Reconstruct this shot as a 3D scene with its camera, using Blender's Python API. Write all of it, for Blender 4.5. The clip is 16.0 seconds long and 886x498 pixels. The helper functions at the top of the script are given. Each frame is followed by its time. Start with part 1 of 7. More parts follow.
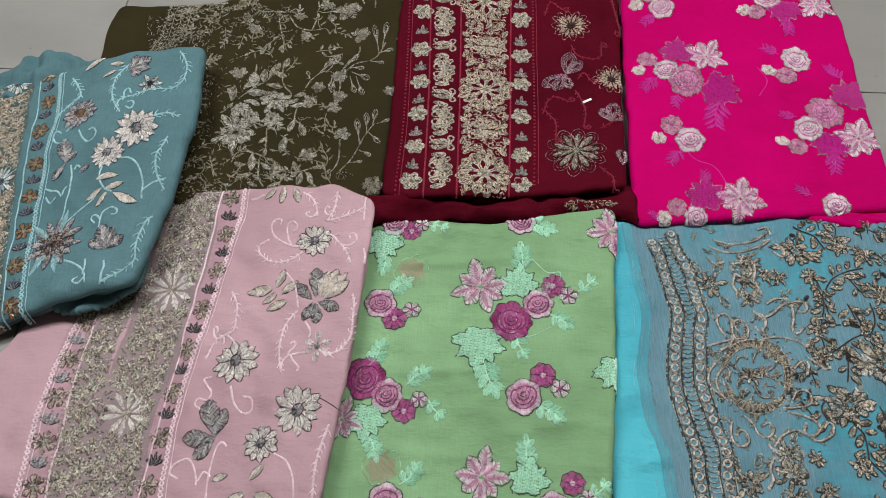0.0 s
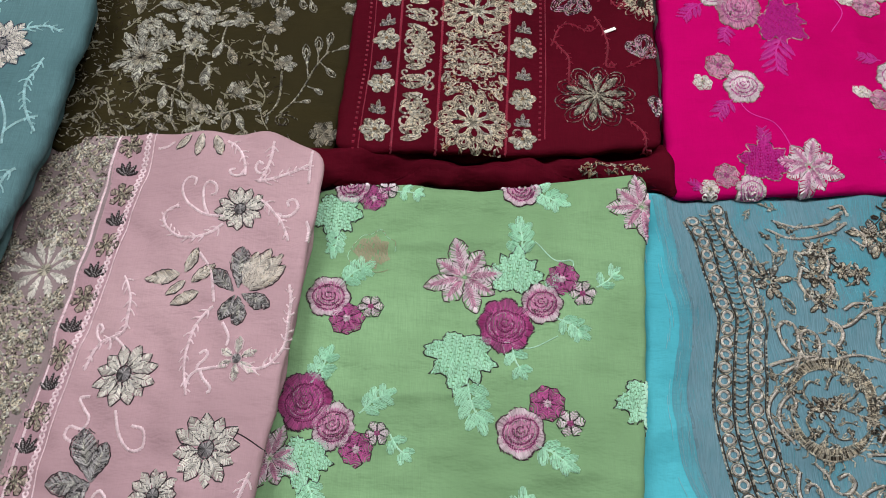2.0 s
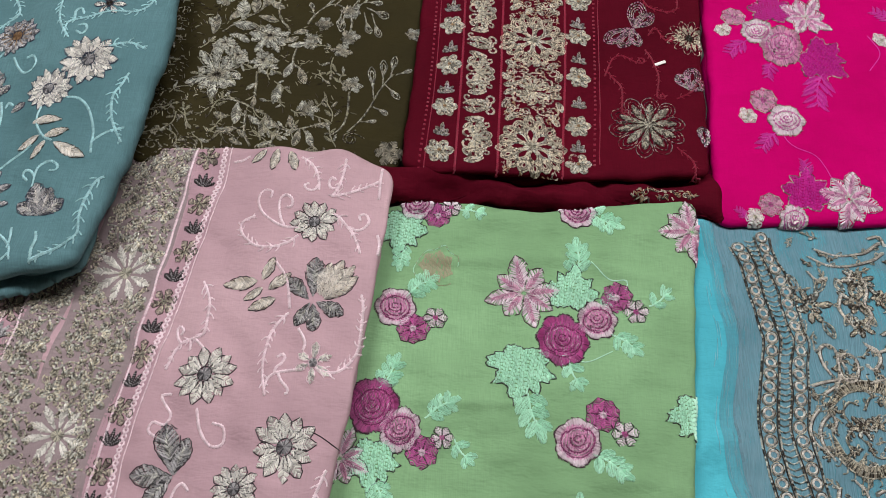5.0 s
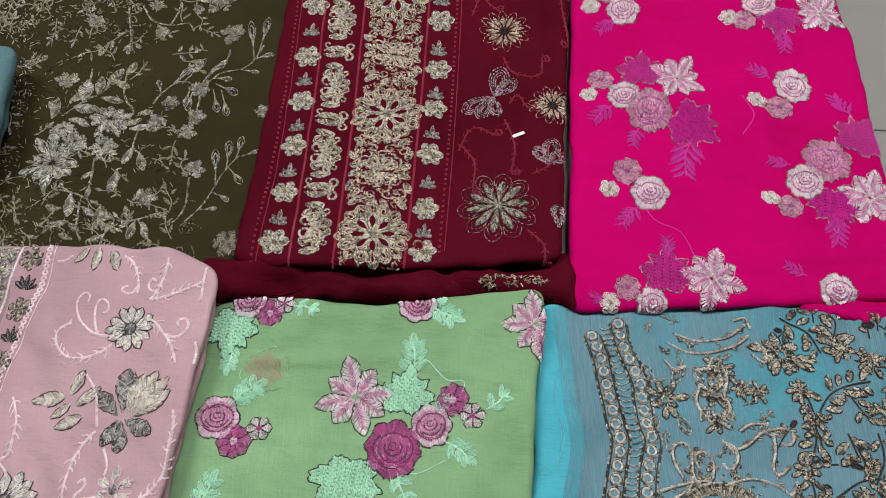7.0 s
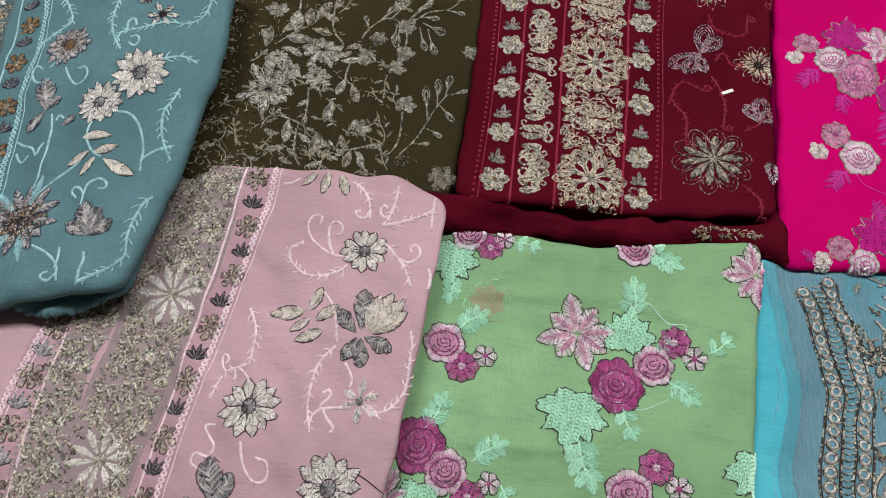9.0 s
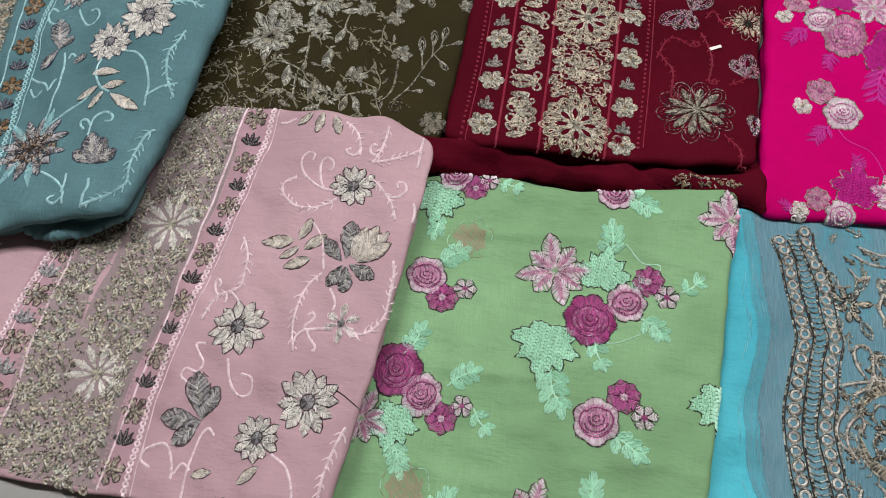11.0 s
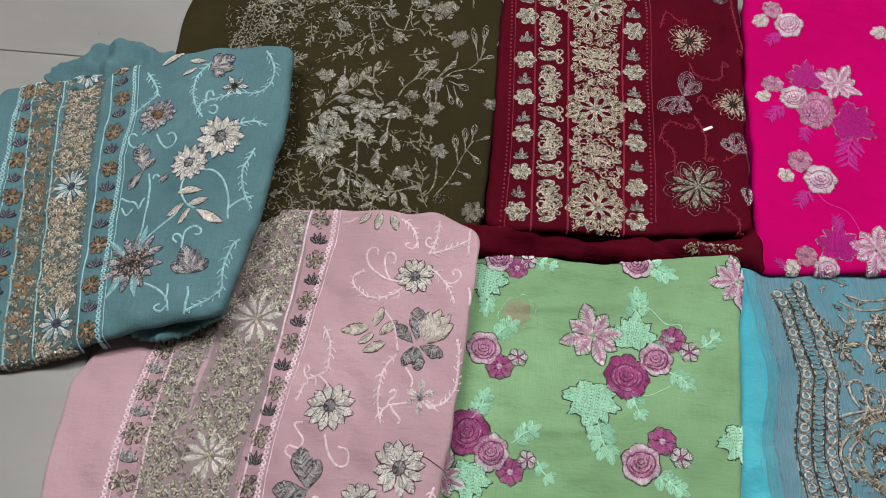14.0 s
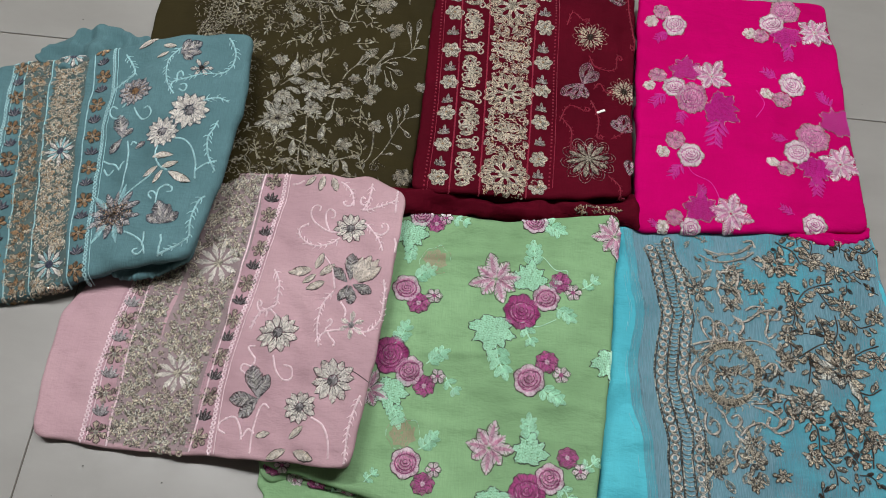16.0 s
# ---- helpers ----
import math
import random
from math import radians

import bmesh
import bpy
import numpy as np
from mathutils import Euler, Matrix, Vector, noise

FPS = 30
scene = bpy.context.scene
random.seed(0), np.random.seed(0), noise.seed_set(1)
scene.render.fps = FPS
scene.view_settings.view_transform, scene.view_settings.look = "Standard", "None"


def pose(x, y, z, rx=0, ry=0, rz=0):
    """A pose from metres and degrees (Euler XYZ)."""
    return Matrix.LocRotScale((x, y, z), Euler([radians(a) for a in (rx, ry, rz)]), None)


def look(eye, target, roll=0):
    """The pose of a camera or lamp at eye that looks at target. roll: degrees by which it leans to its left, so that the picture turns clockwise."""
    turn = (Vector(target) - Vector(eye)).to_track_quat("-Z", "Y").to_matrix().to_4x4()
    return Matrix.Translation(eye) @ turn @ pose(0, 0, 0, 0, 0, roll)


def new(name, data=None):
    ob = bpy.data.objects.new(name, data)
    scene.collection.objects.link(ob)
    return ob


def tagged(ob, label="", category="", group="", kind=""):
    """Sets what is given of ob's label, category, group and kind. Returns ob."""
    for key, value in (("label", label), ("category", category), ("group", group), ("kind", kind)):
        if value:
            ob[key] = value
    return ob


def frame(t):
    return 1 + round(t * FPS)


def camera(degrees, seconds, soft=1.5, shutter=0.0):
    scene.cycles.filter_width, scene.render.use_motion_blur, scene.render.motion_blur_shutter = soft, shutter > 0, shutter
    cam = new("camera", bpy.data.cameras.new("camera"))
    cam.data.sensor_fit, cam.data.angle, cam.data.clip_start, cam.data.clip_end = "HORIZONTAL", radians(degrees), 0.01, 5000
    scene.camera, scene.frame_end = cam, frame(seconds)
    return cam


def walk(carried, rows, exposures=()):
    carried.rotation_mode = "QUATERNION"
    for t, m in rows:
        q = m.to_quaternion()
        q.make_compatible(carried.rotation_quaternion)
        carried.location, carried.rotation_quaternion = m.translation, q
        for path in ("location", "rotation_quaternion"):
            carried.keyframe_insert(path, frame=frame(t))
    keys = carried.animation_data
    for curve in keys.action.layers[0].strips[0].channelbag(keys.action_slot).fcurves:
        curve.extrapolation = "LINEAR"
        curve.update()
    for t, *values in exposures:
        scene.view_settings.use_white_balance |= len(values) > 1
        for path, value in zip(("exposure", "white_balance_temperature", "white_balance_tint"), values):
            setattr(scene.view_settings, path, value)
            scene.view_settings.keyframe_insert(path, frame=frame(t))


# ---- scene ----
cam = camera(58.1, 16.0, soft=0.6)
PATH = [
    (0, (0.024, -0.008, 1.066), (-0.015, 0.963, -0.682), -2.2),
    (0.5, (0.032, 0.039, 0.976), (0.007, 1.007, -0.774), -1.0),
    (1, (0.058, 0.099, 0.854), (0.046, 1.021, -0.921), 1.2),
    (1.5, (0.071, 0.163, 0.796), (0.083, 1.033, -1.004), 2.1),
    (2, (0.018, 0.166, 0.82), (0.05, 1.015, -0.99), 3.3),
    (2.5, (-0.023, 0.165, 0.824), (0.031, 1.014, -0.986), 4.9),
    (3, (-0.046, 0.163, 0.824), (0.016, 1.026, -0.979), 5.4),
    (3.5, (-0.061, 0.147, 0.838), (0.0, 1.02, -0.96), 5.8),
    (3.7, (-0.063, 0.144, 0.843), (-0.004, 1.021, -0.954), 6.1),
    (5.8, (-0.017, 0.144, 0.909), (-0.016, 1.03, -0.884), 3.8),
    (6, (0.015, 0.106, 0.933), (0.004, 0.994, -0.86), 3.7),
    (6.5, (0.101, 0.184, 0.944), (0.082, 1.072, -0.847), 2.7),
    (7, (0.141, 0.263, 0.863), (0.146, 1.159, -0.925), 1.6),
    (7.5, (0.115, 0.252, 0.862), (0.14, 1.122, -0.939), 2.4),
    (8, (0.039, 0.214, 0.872), (0.07, 1.084, -0.928), 4.1),
    (8.5, (-0.054, 0.206, 0.862), (-0.049, 1.058, -0.948), 4.6),
    (8.7, (-0.08, 0.208, 0.862), (-0.095, 1.047, -0.954), 3.9),
    (10.8, (-0.051, 0.15, 0.862), (-0.152, 0.969, -0.96), 0.7),
    (11, (-0.025, 0.138, 0.869), (-0.131, 0.953, -0.954), 0.4),
    (11.5, (0.059, 0.132, 0.944), (-0.043, 0.952, -0.877), -0.8),
    (12, (0.054, 0.101, 1.044), (-0.05, 0.936, -0.77), -2.8),
    (12.5, (0.01, 0.125, 1.06), (-0.094, 0.981, -0.744), -4.2),
    (13, (-0.048, 0.151, 1.045), (-0.145, 1.024, -0.752), -4.3),
    (13.5, (-0.125, 0.13, 1.085), (-0.209, 0.999, -0.714), -2.9),
    (14, (-0.117, 0.133, 1.04), (-0.174, 1.001, -0.761), -0.5),
    (14.5, (-0.1, 0.137, 1.059), (-0.129, 0.997, -0.746), 1.5),
    (15, (-0.084, 0.119, 1.088), (-0.092, 0.965, -0.724), 2.8),
    (15.5, (-0.04, 0.059, 1.158), (-0.037, 0.9, -0.656), 3.5),
    (16, (-0.043, -0.001, 1.224), (-0.027, 0.839, -0.592), 4.6),
]
walk(cam, [(t, look(eye, target, roll)) for t, eye, target, roll in PATH])

# ---- light: two unseen area lamps added under the ceiling of a closed room ----
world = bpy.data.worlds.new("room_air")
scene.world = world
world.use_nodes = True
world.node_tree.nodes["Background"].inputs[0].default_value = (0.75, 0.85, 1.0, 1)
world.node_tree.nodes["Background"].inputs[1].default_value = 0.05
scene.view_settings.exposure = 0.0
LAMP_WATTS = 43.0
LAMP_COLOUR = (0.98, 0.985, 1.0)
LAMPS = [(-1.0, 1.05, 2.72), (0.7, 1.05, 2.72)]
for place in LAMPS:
    lamp = bpy.data.lights.new("overhead_lamp", "AREA")
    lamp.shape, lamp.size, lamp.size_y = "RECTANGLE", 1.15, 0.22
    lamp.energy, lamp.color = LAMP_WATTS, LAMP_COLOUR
    new("overhead_lamp", lamp).matrix_world = pose(*place)


# ---- materials ----
def rgb(h):
    """Linear colour from a hex code."""
    v = [int(h[i:i + 2], 16) / 255 for i in (0, 2, 4)]
    return tuple((c / 12.92 if c <= 0.04045 else ((c + 0.055) / 1.055) ** 2.4) for c in v) + (1,)


def base_material(name):
    m = bpy.data.materials.new(name)
    m.use_nodes = True
    t = m.node_tree
    return m, t, t.nodes["Principled BSDF"]


def node(t, kind, **values):
    n = t.nodes.new(kind)
    for key, v in values.items():
        if key in n.inputs:
            n.inputs[key].default_value = v
    return n


def mixer(t, fac, a, b, blend="MIX"):
    """Mix two colours; sockets or values."""
    n = t.nodes.new("ShaderNodeMix")
    n.data_type, n.blend_type = "RGBA", blend
    for i, v in ((0, fac), (6, a), (7, b)):
        if hasattr(v, "links"):
            t.links.new(v, n.inputs[i])
        else:
            n.inputs[i].default_value = v
    return n.outputs[2]


def ramp(t, source, low, high, a=0.0, b=1.0):
    n = t.nodes.new("ShaderNodeMapRange")
    t.links.new(source, n.inputs[0])
    for i, v in enumerate((low, high, a, b)):
        n.inputs[i + 1].default_value = v
    return n.outputs[0]


def noise_of(t, scale, detail=3.0, stretch=(1, 1, 1), rough=0.6):
    c = t.nodes.new("ShaderNodeTexCoord")
    mp = t.nodes.new("ShaderNodeMapping")
    mp.inputs["Scale"].default_value = stretch
    t.links.new(c.outputs["Object"], mp.inputs[0])
    n = node(t, "ShaderNodeTexNoise", Scale=scale, Detail=detail, Roughness=rough)
    t.links.new(mp.outputs[0], n.inputs["Vector"])
    return n.outputs["Fac"]


def bump(t, b, source, strength, distance):
    n = node(t, "ShaderNodeBump", Strength=strength, Distance=distance)
    t.links.new(source, n.inputs["Height"])
    t.links.new(n.outputs[0], b.inputs["Normal"])
    return n


def cloth(name, colour, tint, rough=0.8, sheen=0.25, streak=0.55, gloss=0.12):
    """Thin crinkled georgette: crepe grain, long yarn streaks and cloudy tone."""
    m, t, b = base_material(name)
    cloudy = ramp(t, noise_of(t, 5.0, 3), 0.36, 0.66)
    yarn = ramp(t, noise_of(t, 60.0, 4, (22, 0.9, 1)), 0.35, 0.7)
    weft = ramp(t, noise_of(t, 60.0, 4, (0.9, 22, 1)), 0.35, 0.7)
    grain = noise_of(t, 900.0, 2)
    c = mixer(t, cloudy, colour, tint)
    dark = tuple(v * 0.66 for v in colour[:3]) + (1,)
    f = t.nodes.new("ShaderNodeMath")
    f.operation = "MULTIPLY"
    t.links.new(yarn, f.inputs[0])
    f.inputs[1].default_value = streak
    c = mixer(t, f.outputs[0], c, dark)
    g = t.nodes.new("ShaderNodeMath")
    g.operation = "MULTIPLY"
    t.links.new(weft, g.inputs[0])
    g.inputs[1].default_value = streak * 0.5
    c = mixer(t, g.outputs[0], c, dark)
    t.links.new(c, b.inputs["Base Color"])
    b.inputs["Roughness"].default_value = rough
    b.inputs["Specular IOR Level"].default_value = gloss
    b.inputs["Sheen Weight"].default_value = sheen
    b.inputs["Sheen Roughness"].default_value = 0.45
    b.inputs["Sheen Tint"].default_value = tuple(min(1, v * 0.5 + 0.35) for v in colour[:3]) + (1,)
    first = bump(t, b, grain, 0.35, 0.0006)
    fold = bump(t, b, noise_of(t, 20.0, 4, (0.7, 1.5, 1)), 0.9, 0.006)
    t.links.new(first.outputs[0], fold.inputs["Normal"])
    return m


def thread(name, colour, dark=0.6, rough=0.45, metal=0.0, other=None, skew=0.45):
    """Embroidery yarn; each stitch's random tone also paints in glint and gap shade."""
    m, t, b = base_material(name)
    g = t.nodes.new("ShaderNodeNewGeometry")
    low = tuple(v * dark for v in colour[:3]) + (1,)
    tone = t.nodes.new("ShaderNodeMath")
    tone.operation = "POWER"
    t.links.new(g.outputs["Random Per Island"], tone.inputs[0])
    tone.inputs[1].default_value = skew
    c = mixer(t, tone.outputs[0], low, other or colour)
    patch = ramp(t, noise_of(t, 45.0, 2), 0.35, 0.65, 0.0, 0.2)
    c = mixer(t, patch, c, low)
    t.links.new(c, b.inputs["Base Color"])
    b.inputs["Roughness"].default_value = rough
    b.inputs["Metallic"].default_value = metal
    b.inputs["Specular IOR Level"].default_value = 0.4
    if not metal:
        b.inputs["Sheen Weight"].default_value = 0.15
    bump(t, b, noise_of(t, 1500.0, 1), 0.3, 0.0003)
    return m


def plain(name, colour, rough=0.6, var=0.08, scale=3.0):
    m, t, b = base_material(name)
    n = ramp(t, noise_of(t, scale, 5), 0.3, 0.7)
    c = mixer(t, n, tuple(v * (1 - var) for v in colour[:3]) + (1,), tuple(min(1, v * (1 + var)) for v in colour[:3]) + (1,))
    t.links.new(c, b.inputs["Base Color"])
    b.inputs["Roughness"].default_value = rough
    return m


def tile_material():
    """Polished pale grey vitrified tile with faint veins, dust and specks."""
    m, t, b = base_material("vitrified_tile")
    broad = ramp(t, noise_of(t, 2.2, 5, (1, 2.2, 1)), 0.3, 0.7)
    c = mixer(t, broad, rgb("8a8883"), rgb("9c9a95"))
    smear = ramp(t, noise_of(t, 9.0, 6, (1, 3, 1), 0.7), 0.52, 0.72, 0, 0.35)
    c = mixer(t, smear, c, rgb("908d88"))
    o = t.nodes.new("ShaderNodeObjectInfo")
    tone = ramp(t, o.outputs["Random"], 0, 1, 0.0, 0.18)
    c = mixer(t, tone, c, rgb("98948e"))
    speck = ramp(t, noise_of(t, 170.0, 1), 0.80, 0.84, 0, 0.7)
    c = mixer(t, speck, c, rgb("5a5650"))
    t.links.new(c, b.inputs["Base Color"])
    r = ramp(t, noise_of(t, 14.0, 5), 0.3, 0.7, 0.28, 0.5)
    t.links.new(r, b.inputs["Roughness"])
    bump(t, b, noise_of(t, 30.0, 3), 0.05, 0.001)
    return m


M = {
    "teal": cloth("teal_georgette", rgb("53757a"), rgb("63878c"), sheen=0.05),
    "blush": cloth("blush_georgette", rgb("c6a3a9"), rgb("b49299"), sheen=0.05, streak=0.3),
    "green": cloth("green_chiffon", rgb("90b888"), rgb("789c70"), sheen=0.05),
    "maroon": cloth("maroon_georgette", rgb("4c0617"), rgb("5a091d"), sheen=0.0, streak=0.4, gloss=0.05),
    "magenta": cloth("magenta_georgette", rgb("c40066"), rgb("b4005b"), sheen=0.0, streak=0.2, gloss=0.04),
    "olive": cloth("olive_georgette", rgb("373018"), rgb("2d2713"), sheen=0.03),
    "cyan": cloth("turquoise_lining", rgb("5cc4d2"), rgb("46a6b8"), sheen=0.05, streak=0.35),
    "tile": tile_material(),
    "grout": plain("tile_grout", rgb("6f6a62"), 0.9),
    "wall": plain("unseen_room_grey", rgb("8d8983"), 0.8, 0.03),
}
# glow for the panels of the added, unseen lamp fittings
glow, t, b = base_material("added_lamp_glow")
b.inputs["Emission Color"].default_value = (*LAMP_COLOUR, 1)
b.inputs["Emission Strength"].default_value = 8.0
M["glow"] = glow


# ---- building helpers ----
def mesh_of(name, verts, faces, mats, index=None, smooth=True):
    """A mesh from arrays; faces is a list of (n, k) arrays."""
    me = bpy.data.meshes.new(name)
    sizes = np.concatenate([np.full(len(f), f.shape[1]) for f in faces])
    loops = np.concatenate([f.reshape(-1) for f in faces])
    starts = np.concatenate([[0], np.cumsum(sizes)[:-1]])
    me.vertices.add(len(verts))
    me.vertices.foreach_set("co", np.asarray(verts, dtype=np.float32).reshape(-1))
    me.loops.add(len(loops))
    me.loops.foreach_set("vertex_index", loops.astype(np.int32))
    me.polygons.add(len(sizes))
    me.polygons.foreach_set("loop_start", starts.astype(np.int32))
    me.polygons.foreach_set("use_smooth", np.full(len(sizes), smooth))
    for m in mats:
        me.materials.append(m)
    if index is not None:
        me.polygons.foreach_set("material_index", index.astype(np.int32))
    me.update(calc_edges=True)
    me.validate()
    return me


def child(name, me, parent, label=""):
    """One mesh object under a thing or a part."""
    ob = new(name, me)
    ob.parent = parent
    return tagged(ob, label)


def part(name, bm, material, parent, label=""):
    me = bpy.data.meshes.new(name)
    bm.to_mesh(me)
    bm.free()
    me.materials.append(material)
    return child(name, me, parent, label)


def rounded(points, radius=0.016):
    """Round the corners of a closed outline by a small, even radius."""
    p = np.array(points, dtype=float)
    out = []
    for i in range(len(p)):
        a, b, c = p[i - 1], p[i], p[(i + 1) % len(p)]
        u, w = a - b, c - b
        lu, lw = np.linalg.norm(u), np.linalg.norm(w)
        bend = math.acos(max(-1, min(1, float(u @ w) / (lu * lw))))
        k = min(radius * (3.0 if bend > 2.3 else 1.0), 0.4 * lu, 0.4 * lw)
        s, e = b + u / lu * k, b + w / lw * k
        for t in np.linspace(0, 1, 6):
            out.append(s * (1 - t) ** 2 + b * 2 * t * (1 - t) + e * t * t)
    return np.array(out)


def even(points, n):
    """The closed outline at n even steps."""
    p = np.vstack([points, points[:1]])
    s = np.concatenate([[0], np.cumsum(np.linalg.norm(np.diff(p, axis=0), axis=1))])
    at = np.linspace(0, s[-1], n, endpoint=False)
    return np.stack([np.interp(at, s, p[:, 0]), np.interp(at, s, p[:, 1])], 1)


def waves(seed, amount, low=0.07, high=0.28, n=9):
    """A soft, uneven relief as a function of x and y."""
    r = np.random.RandomState(seed)
    lam, ang, ph = r.uniform(low, high, n), r.uniform(0, math.pi, n), r.uniform(0, 6.28, n)
    amp = amount * (lam / high) * r.uniform(0.5, 1, n)

    def f(x, y):
        z = np.zeros_like(x)
        for l, a, p, k in zip(lam, ang, ph, amp):
            z += k * np.sin(2 * math.pi / l * (x * math.cos(a) + y * math.sin(a)) + p + 1.3 * np.sin(9 * x - 7 * y + p))
        return z
    return f


class Sheet:
    """A folded layer of cloth: an outline, a top height and a rounded rim."""

    def __init__(self, outline, top, half, creases=()):
        self.edge = even(outline, 220)
        self.top0, self.half, self.creases = top, half, creases

    def top(self, x, y):
        z = self.top0(x, y)
        for x0, y0, x1, y1, h, w in self.creases:
            dx, dy = x1 - x0, y1 - y0
            n2 = dx * dx + dy * dy
            s = np.clip(((x - x0) * dx + (y - y0) * dy) / n2, 0, 1)
            d2 = (x - x0 - s * dx) ** 2 + (y - y0 - s * dy) ** 2
            z = z + h * np.exp(-d2 / (w * w)) * np.sin(math.pi * np.clip(s, 0.02, 0.98)) ** 0.5
        return z

    def rim(self, x, y):
        """Signed distance to the outline (inside positive) and the outward way."""
        a, b = self.edge, np.roll(self.edge, -1, 0)
        ab = b - a
        n2 = (ab ** 2).sum(1)
        best = np.full(len(x), 1e9)
        nx, ny = np.zeros(len(x)), np.zeros(len(x))
        inside = np.zeros(len(x), bool)
        for i in range(len(a)):
            px, py = x - a[i, 0], y - a[i, 1]
            s = np.clip((px * ab[i, 0] + py * ab[i, 1]) / n2[i], 0, 1)
            ex, ey = px - s * ab[i, 0], py - s * ab[i, 1]
            d = ex * ex + ey * ey
            k = d < best
            best[k], nx[k], ny[k] = d[k], ex[k], ey[k]
            cross = ((a[i, 1] > y) != (b[i, 1] > y)) & (x < ab[i, 0] * (y - a[i, 1]) / (ab[i, 1] + 1e-12) + a[i, 0])
            inside ^= cross
        d = np.sqrt(best)
        sign = np.where(inside, -1.0, 1.0)
        ux, uy = sign * nx / (d + 1e-9), sign * ny / (d + 1e-9)
        return np.where(inside, d, -d), ux, uy

    def at(self, x, y, lift):
        """Places on the cloth, lifted off it; what runs past the rim hangs down over it."""
        x, y, lift = (np.asarray(v, float) for v in (x, y, lift))
        d, ux, uy = self.rim(x, y)
        h = self.half
        s = np.clip(d / h, 0, 1)
        z = self.top(x, y) - h * (1 - np.sqrt(np.maximum(0, 1 - (1 - s) ** 2)))
        over = np.minimum(0, d)
        tilt = 1 - s
        up = np.sqrt(np.maximum(0, 1 - tilt ** 2))
        return np.stack([x + ux * (over + lift * tilt), y + uy * (over + lift * tilt), z + over + lift * up], 1)

    def mesh(self, name, mat, full=True, base=(0, 0, 0), rings=46, around=260):
        """The layer as a closed, rim-rounded slab."""
        b = even(self.edge, around)
        c = b.mean(0)
        h = self.half
        reach = np.linalg.norm(b - c, axis=1).mean()
        near = 1 - np.array([2.2, 1.5, 1.0, 0.6, 0.3, 0.12, 0.03, 0.0]) * h / reach * 1.25
        r = np.concatenate([np.linspace(0.0, near[0], rings if full else 10, endpoint=False), near])
        r[0] = 0.003
        pts = (c + r[:, None, None] * (b - c)[None]).reshape(-1, 2)
        top = self.at(pts[:, 0], pts[:, 1], np.zeros(len(pts)))
        d, _, _ = self.rim(pts[:, 0], pts[:, 1])
        s = np.clip(d / h, 0, 1)
        low = top.copy()
        low[:, 2] = self.top(pts[:, 0], pts[:, 1]) - h - h * np.sqrt(np.maximum(0, 1 - (1 - s) ** 2))
        low = low.reshape(len(r), around, 3)[:-1].reshape(-1, 3)
        nr = len(r)
        verts = np.vstack([top, low])

        def band(o0, o1):
            i = np.arange(around)
            j = (i + 1) % around
            return np.stack([o0 + i, o1 + i, o1 + j, o0 + j], 1)
        first = nr * around
        quads = [band(k * around, (k + 1) * around) for k in range(nr - 1)]
        quads.append(band((nr - 1) * around, first + (nr - 2) * around))
        quads += [band(first + (k + 1) * around, first + k * around) for k in range(nr - 2)]
        faces = [np.vstack(quads), (np.arange(around)[None, :]), (first + np.arange(around))[None, ::-1]]
        return mesh_of(name, verts - np.array(base), faces, [mat])


def ruffled(outline, seed, amount, out=0.0, n=240):
    """The outline again, moved out and in by small uneven steps."""
    b = even(outline, n)
    t = np.roll(b, -1, 0) - np.roll(b, 1, 0)
    n = np.stack([t[:, 1], -t[:, 0]], 1) / (np.linalg.norm(t, axis=1)[:, None] + 1e-9)
    if ((b[:, 0] * np.roll(b[:, 1], -1) - b[:, 1] * np.roll(b[:, 0], -1)).sum()) < 0:
        n = -n
    r = np.random.RandomState(seed)
    s = np.linspace(0, 2 * math.pi, len(b), endpoint=False)
    w = sum(r.uniform(0.3, 1) * np.sin(k * s + r.uniform(0, 6.28)) for k in (2, 3, 5, 7, 11, 17, 26, 37)) / 3
    return b + n * (out + amount * w)[:, None]


def folded(name, label, outline, top, bottom, mat, layers, seed, category="folded fabric", creases=(), jitter=0.005, out=-0.006, wave=0.0022):
    """A folded length of cloth: a stack of layers. Returns the thing and its top sheet."""
    c = np.mean(outline, 0)
    thing = tagged(new(name), label, category, "folded fabrics on the floor")
    z0 = float(bottom(np.array([c[0]]), np.array([c[1]]))[0])
    base = (float(c[0]), float(c[1]), z0)
    thing.location = base
    shape = ruffled(rounded(outline), seed, 0.0022)
    broad, fine = waves(seed, wave), waves(seed + 50, 0.0013, 0.025, 0.08)
    relief = lambda x, y: broad(x, y) + fine(x, y)
    mean = float(np.mean(top(shape[:, 0], shape[:, 1]) - bottom(shape[:, 0], shape[:, 1])))
    half = mean / layers / 2
    sheet = None
    for i in range(layers):
        def level(x, y, k=(i + 1) / layers):
            lo = bottom(x, y)
            return lo + (top(x, y) - lo) * k + relief(x, y) * k
        last = i == layers - 1
        ring = shape if last else ruffled(shape, seed * 7 + i, jitter, out)
        sheet = Sheet(ring, level, half * (1.15 if last else 1.0), creases if last else ())
        child("top_fold" if last else "fold", sheet.mesh("fold", mat, last, base), thing)
    return thing, sheet



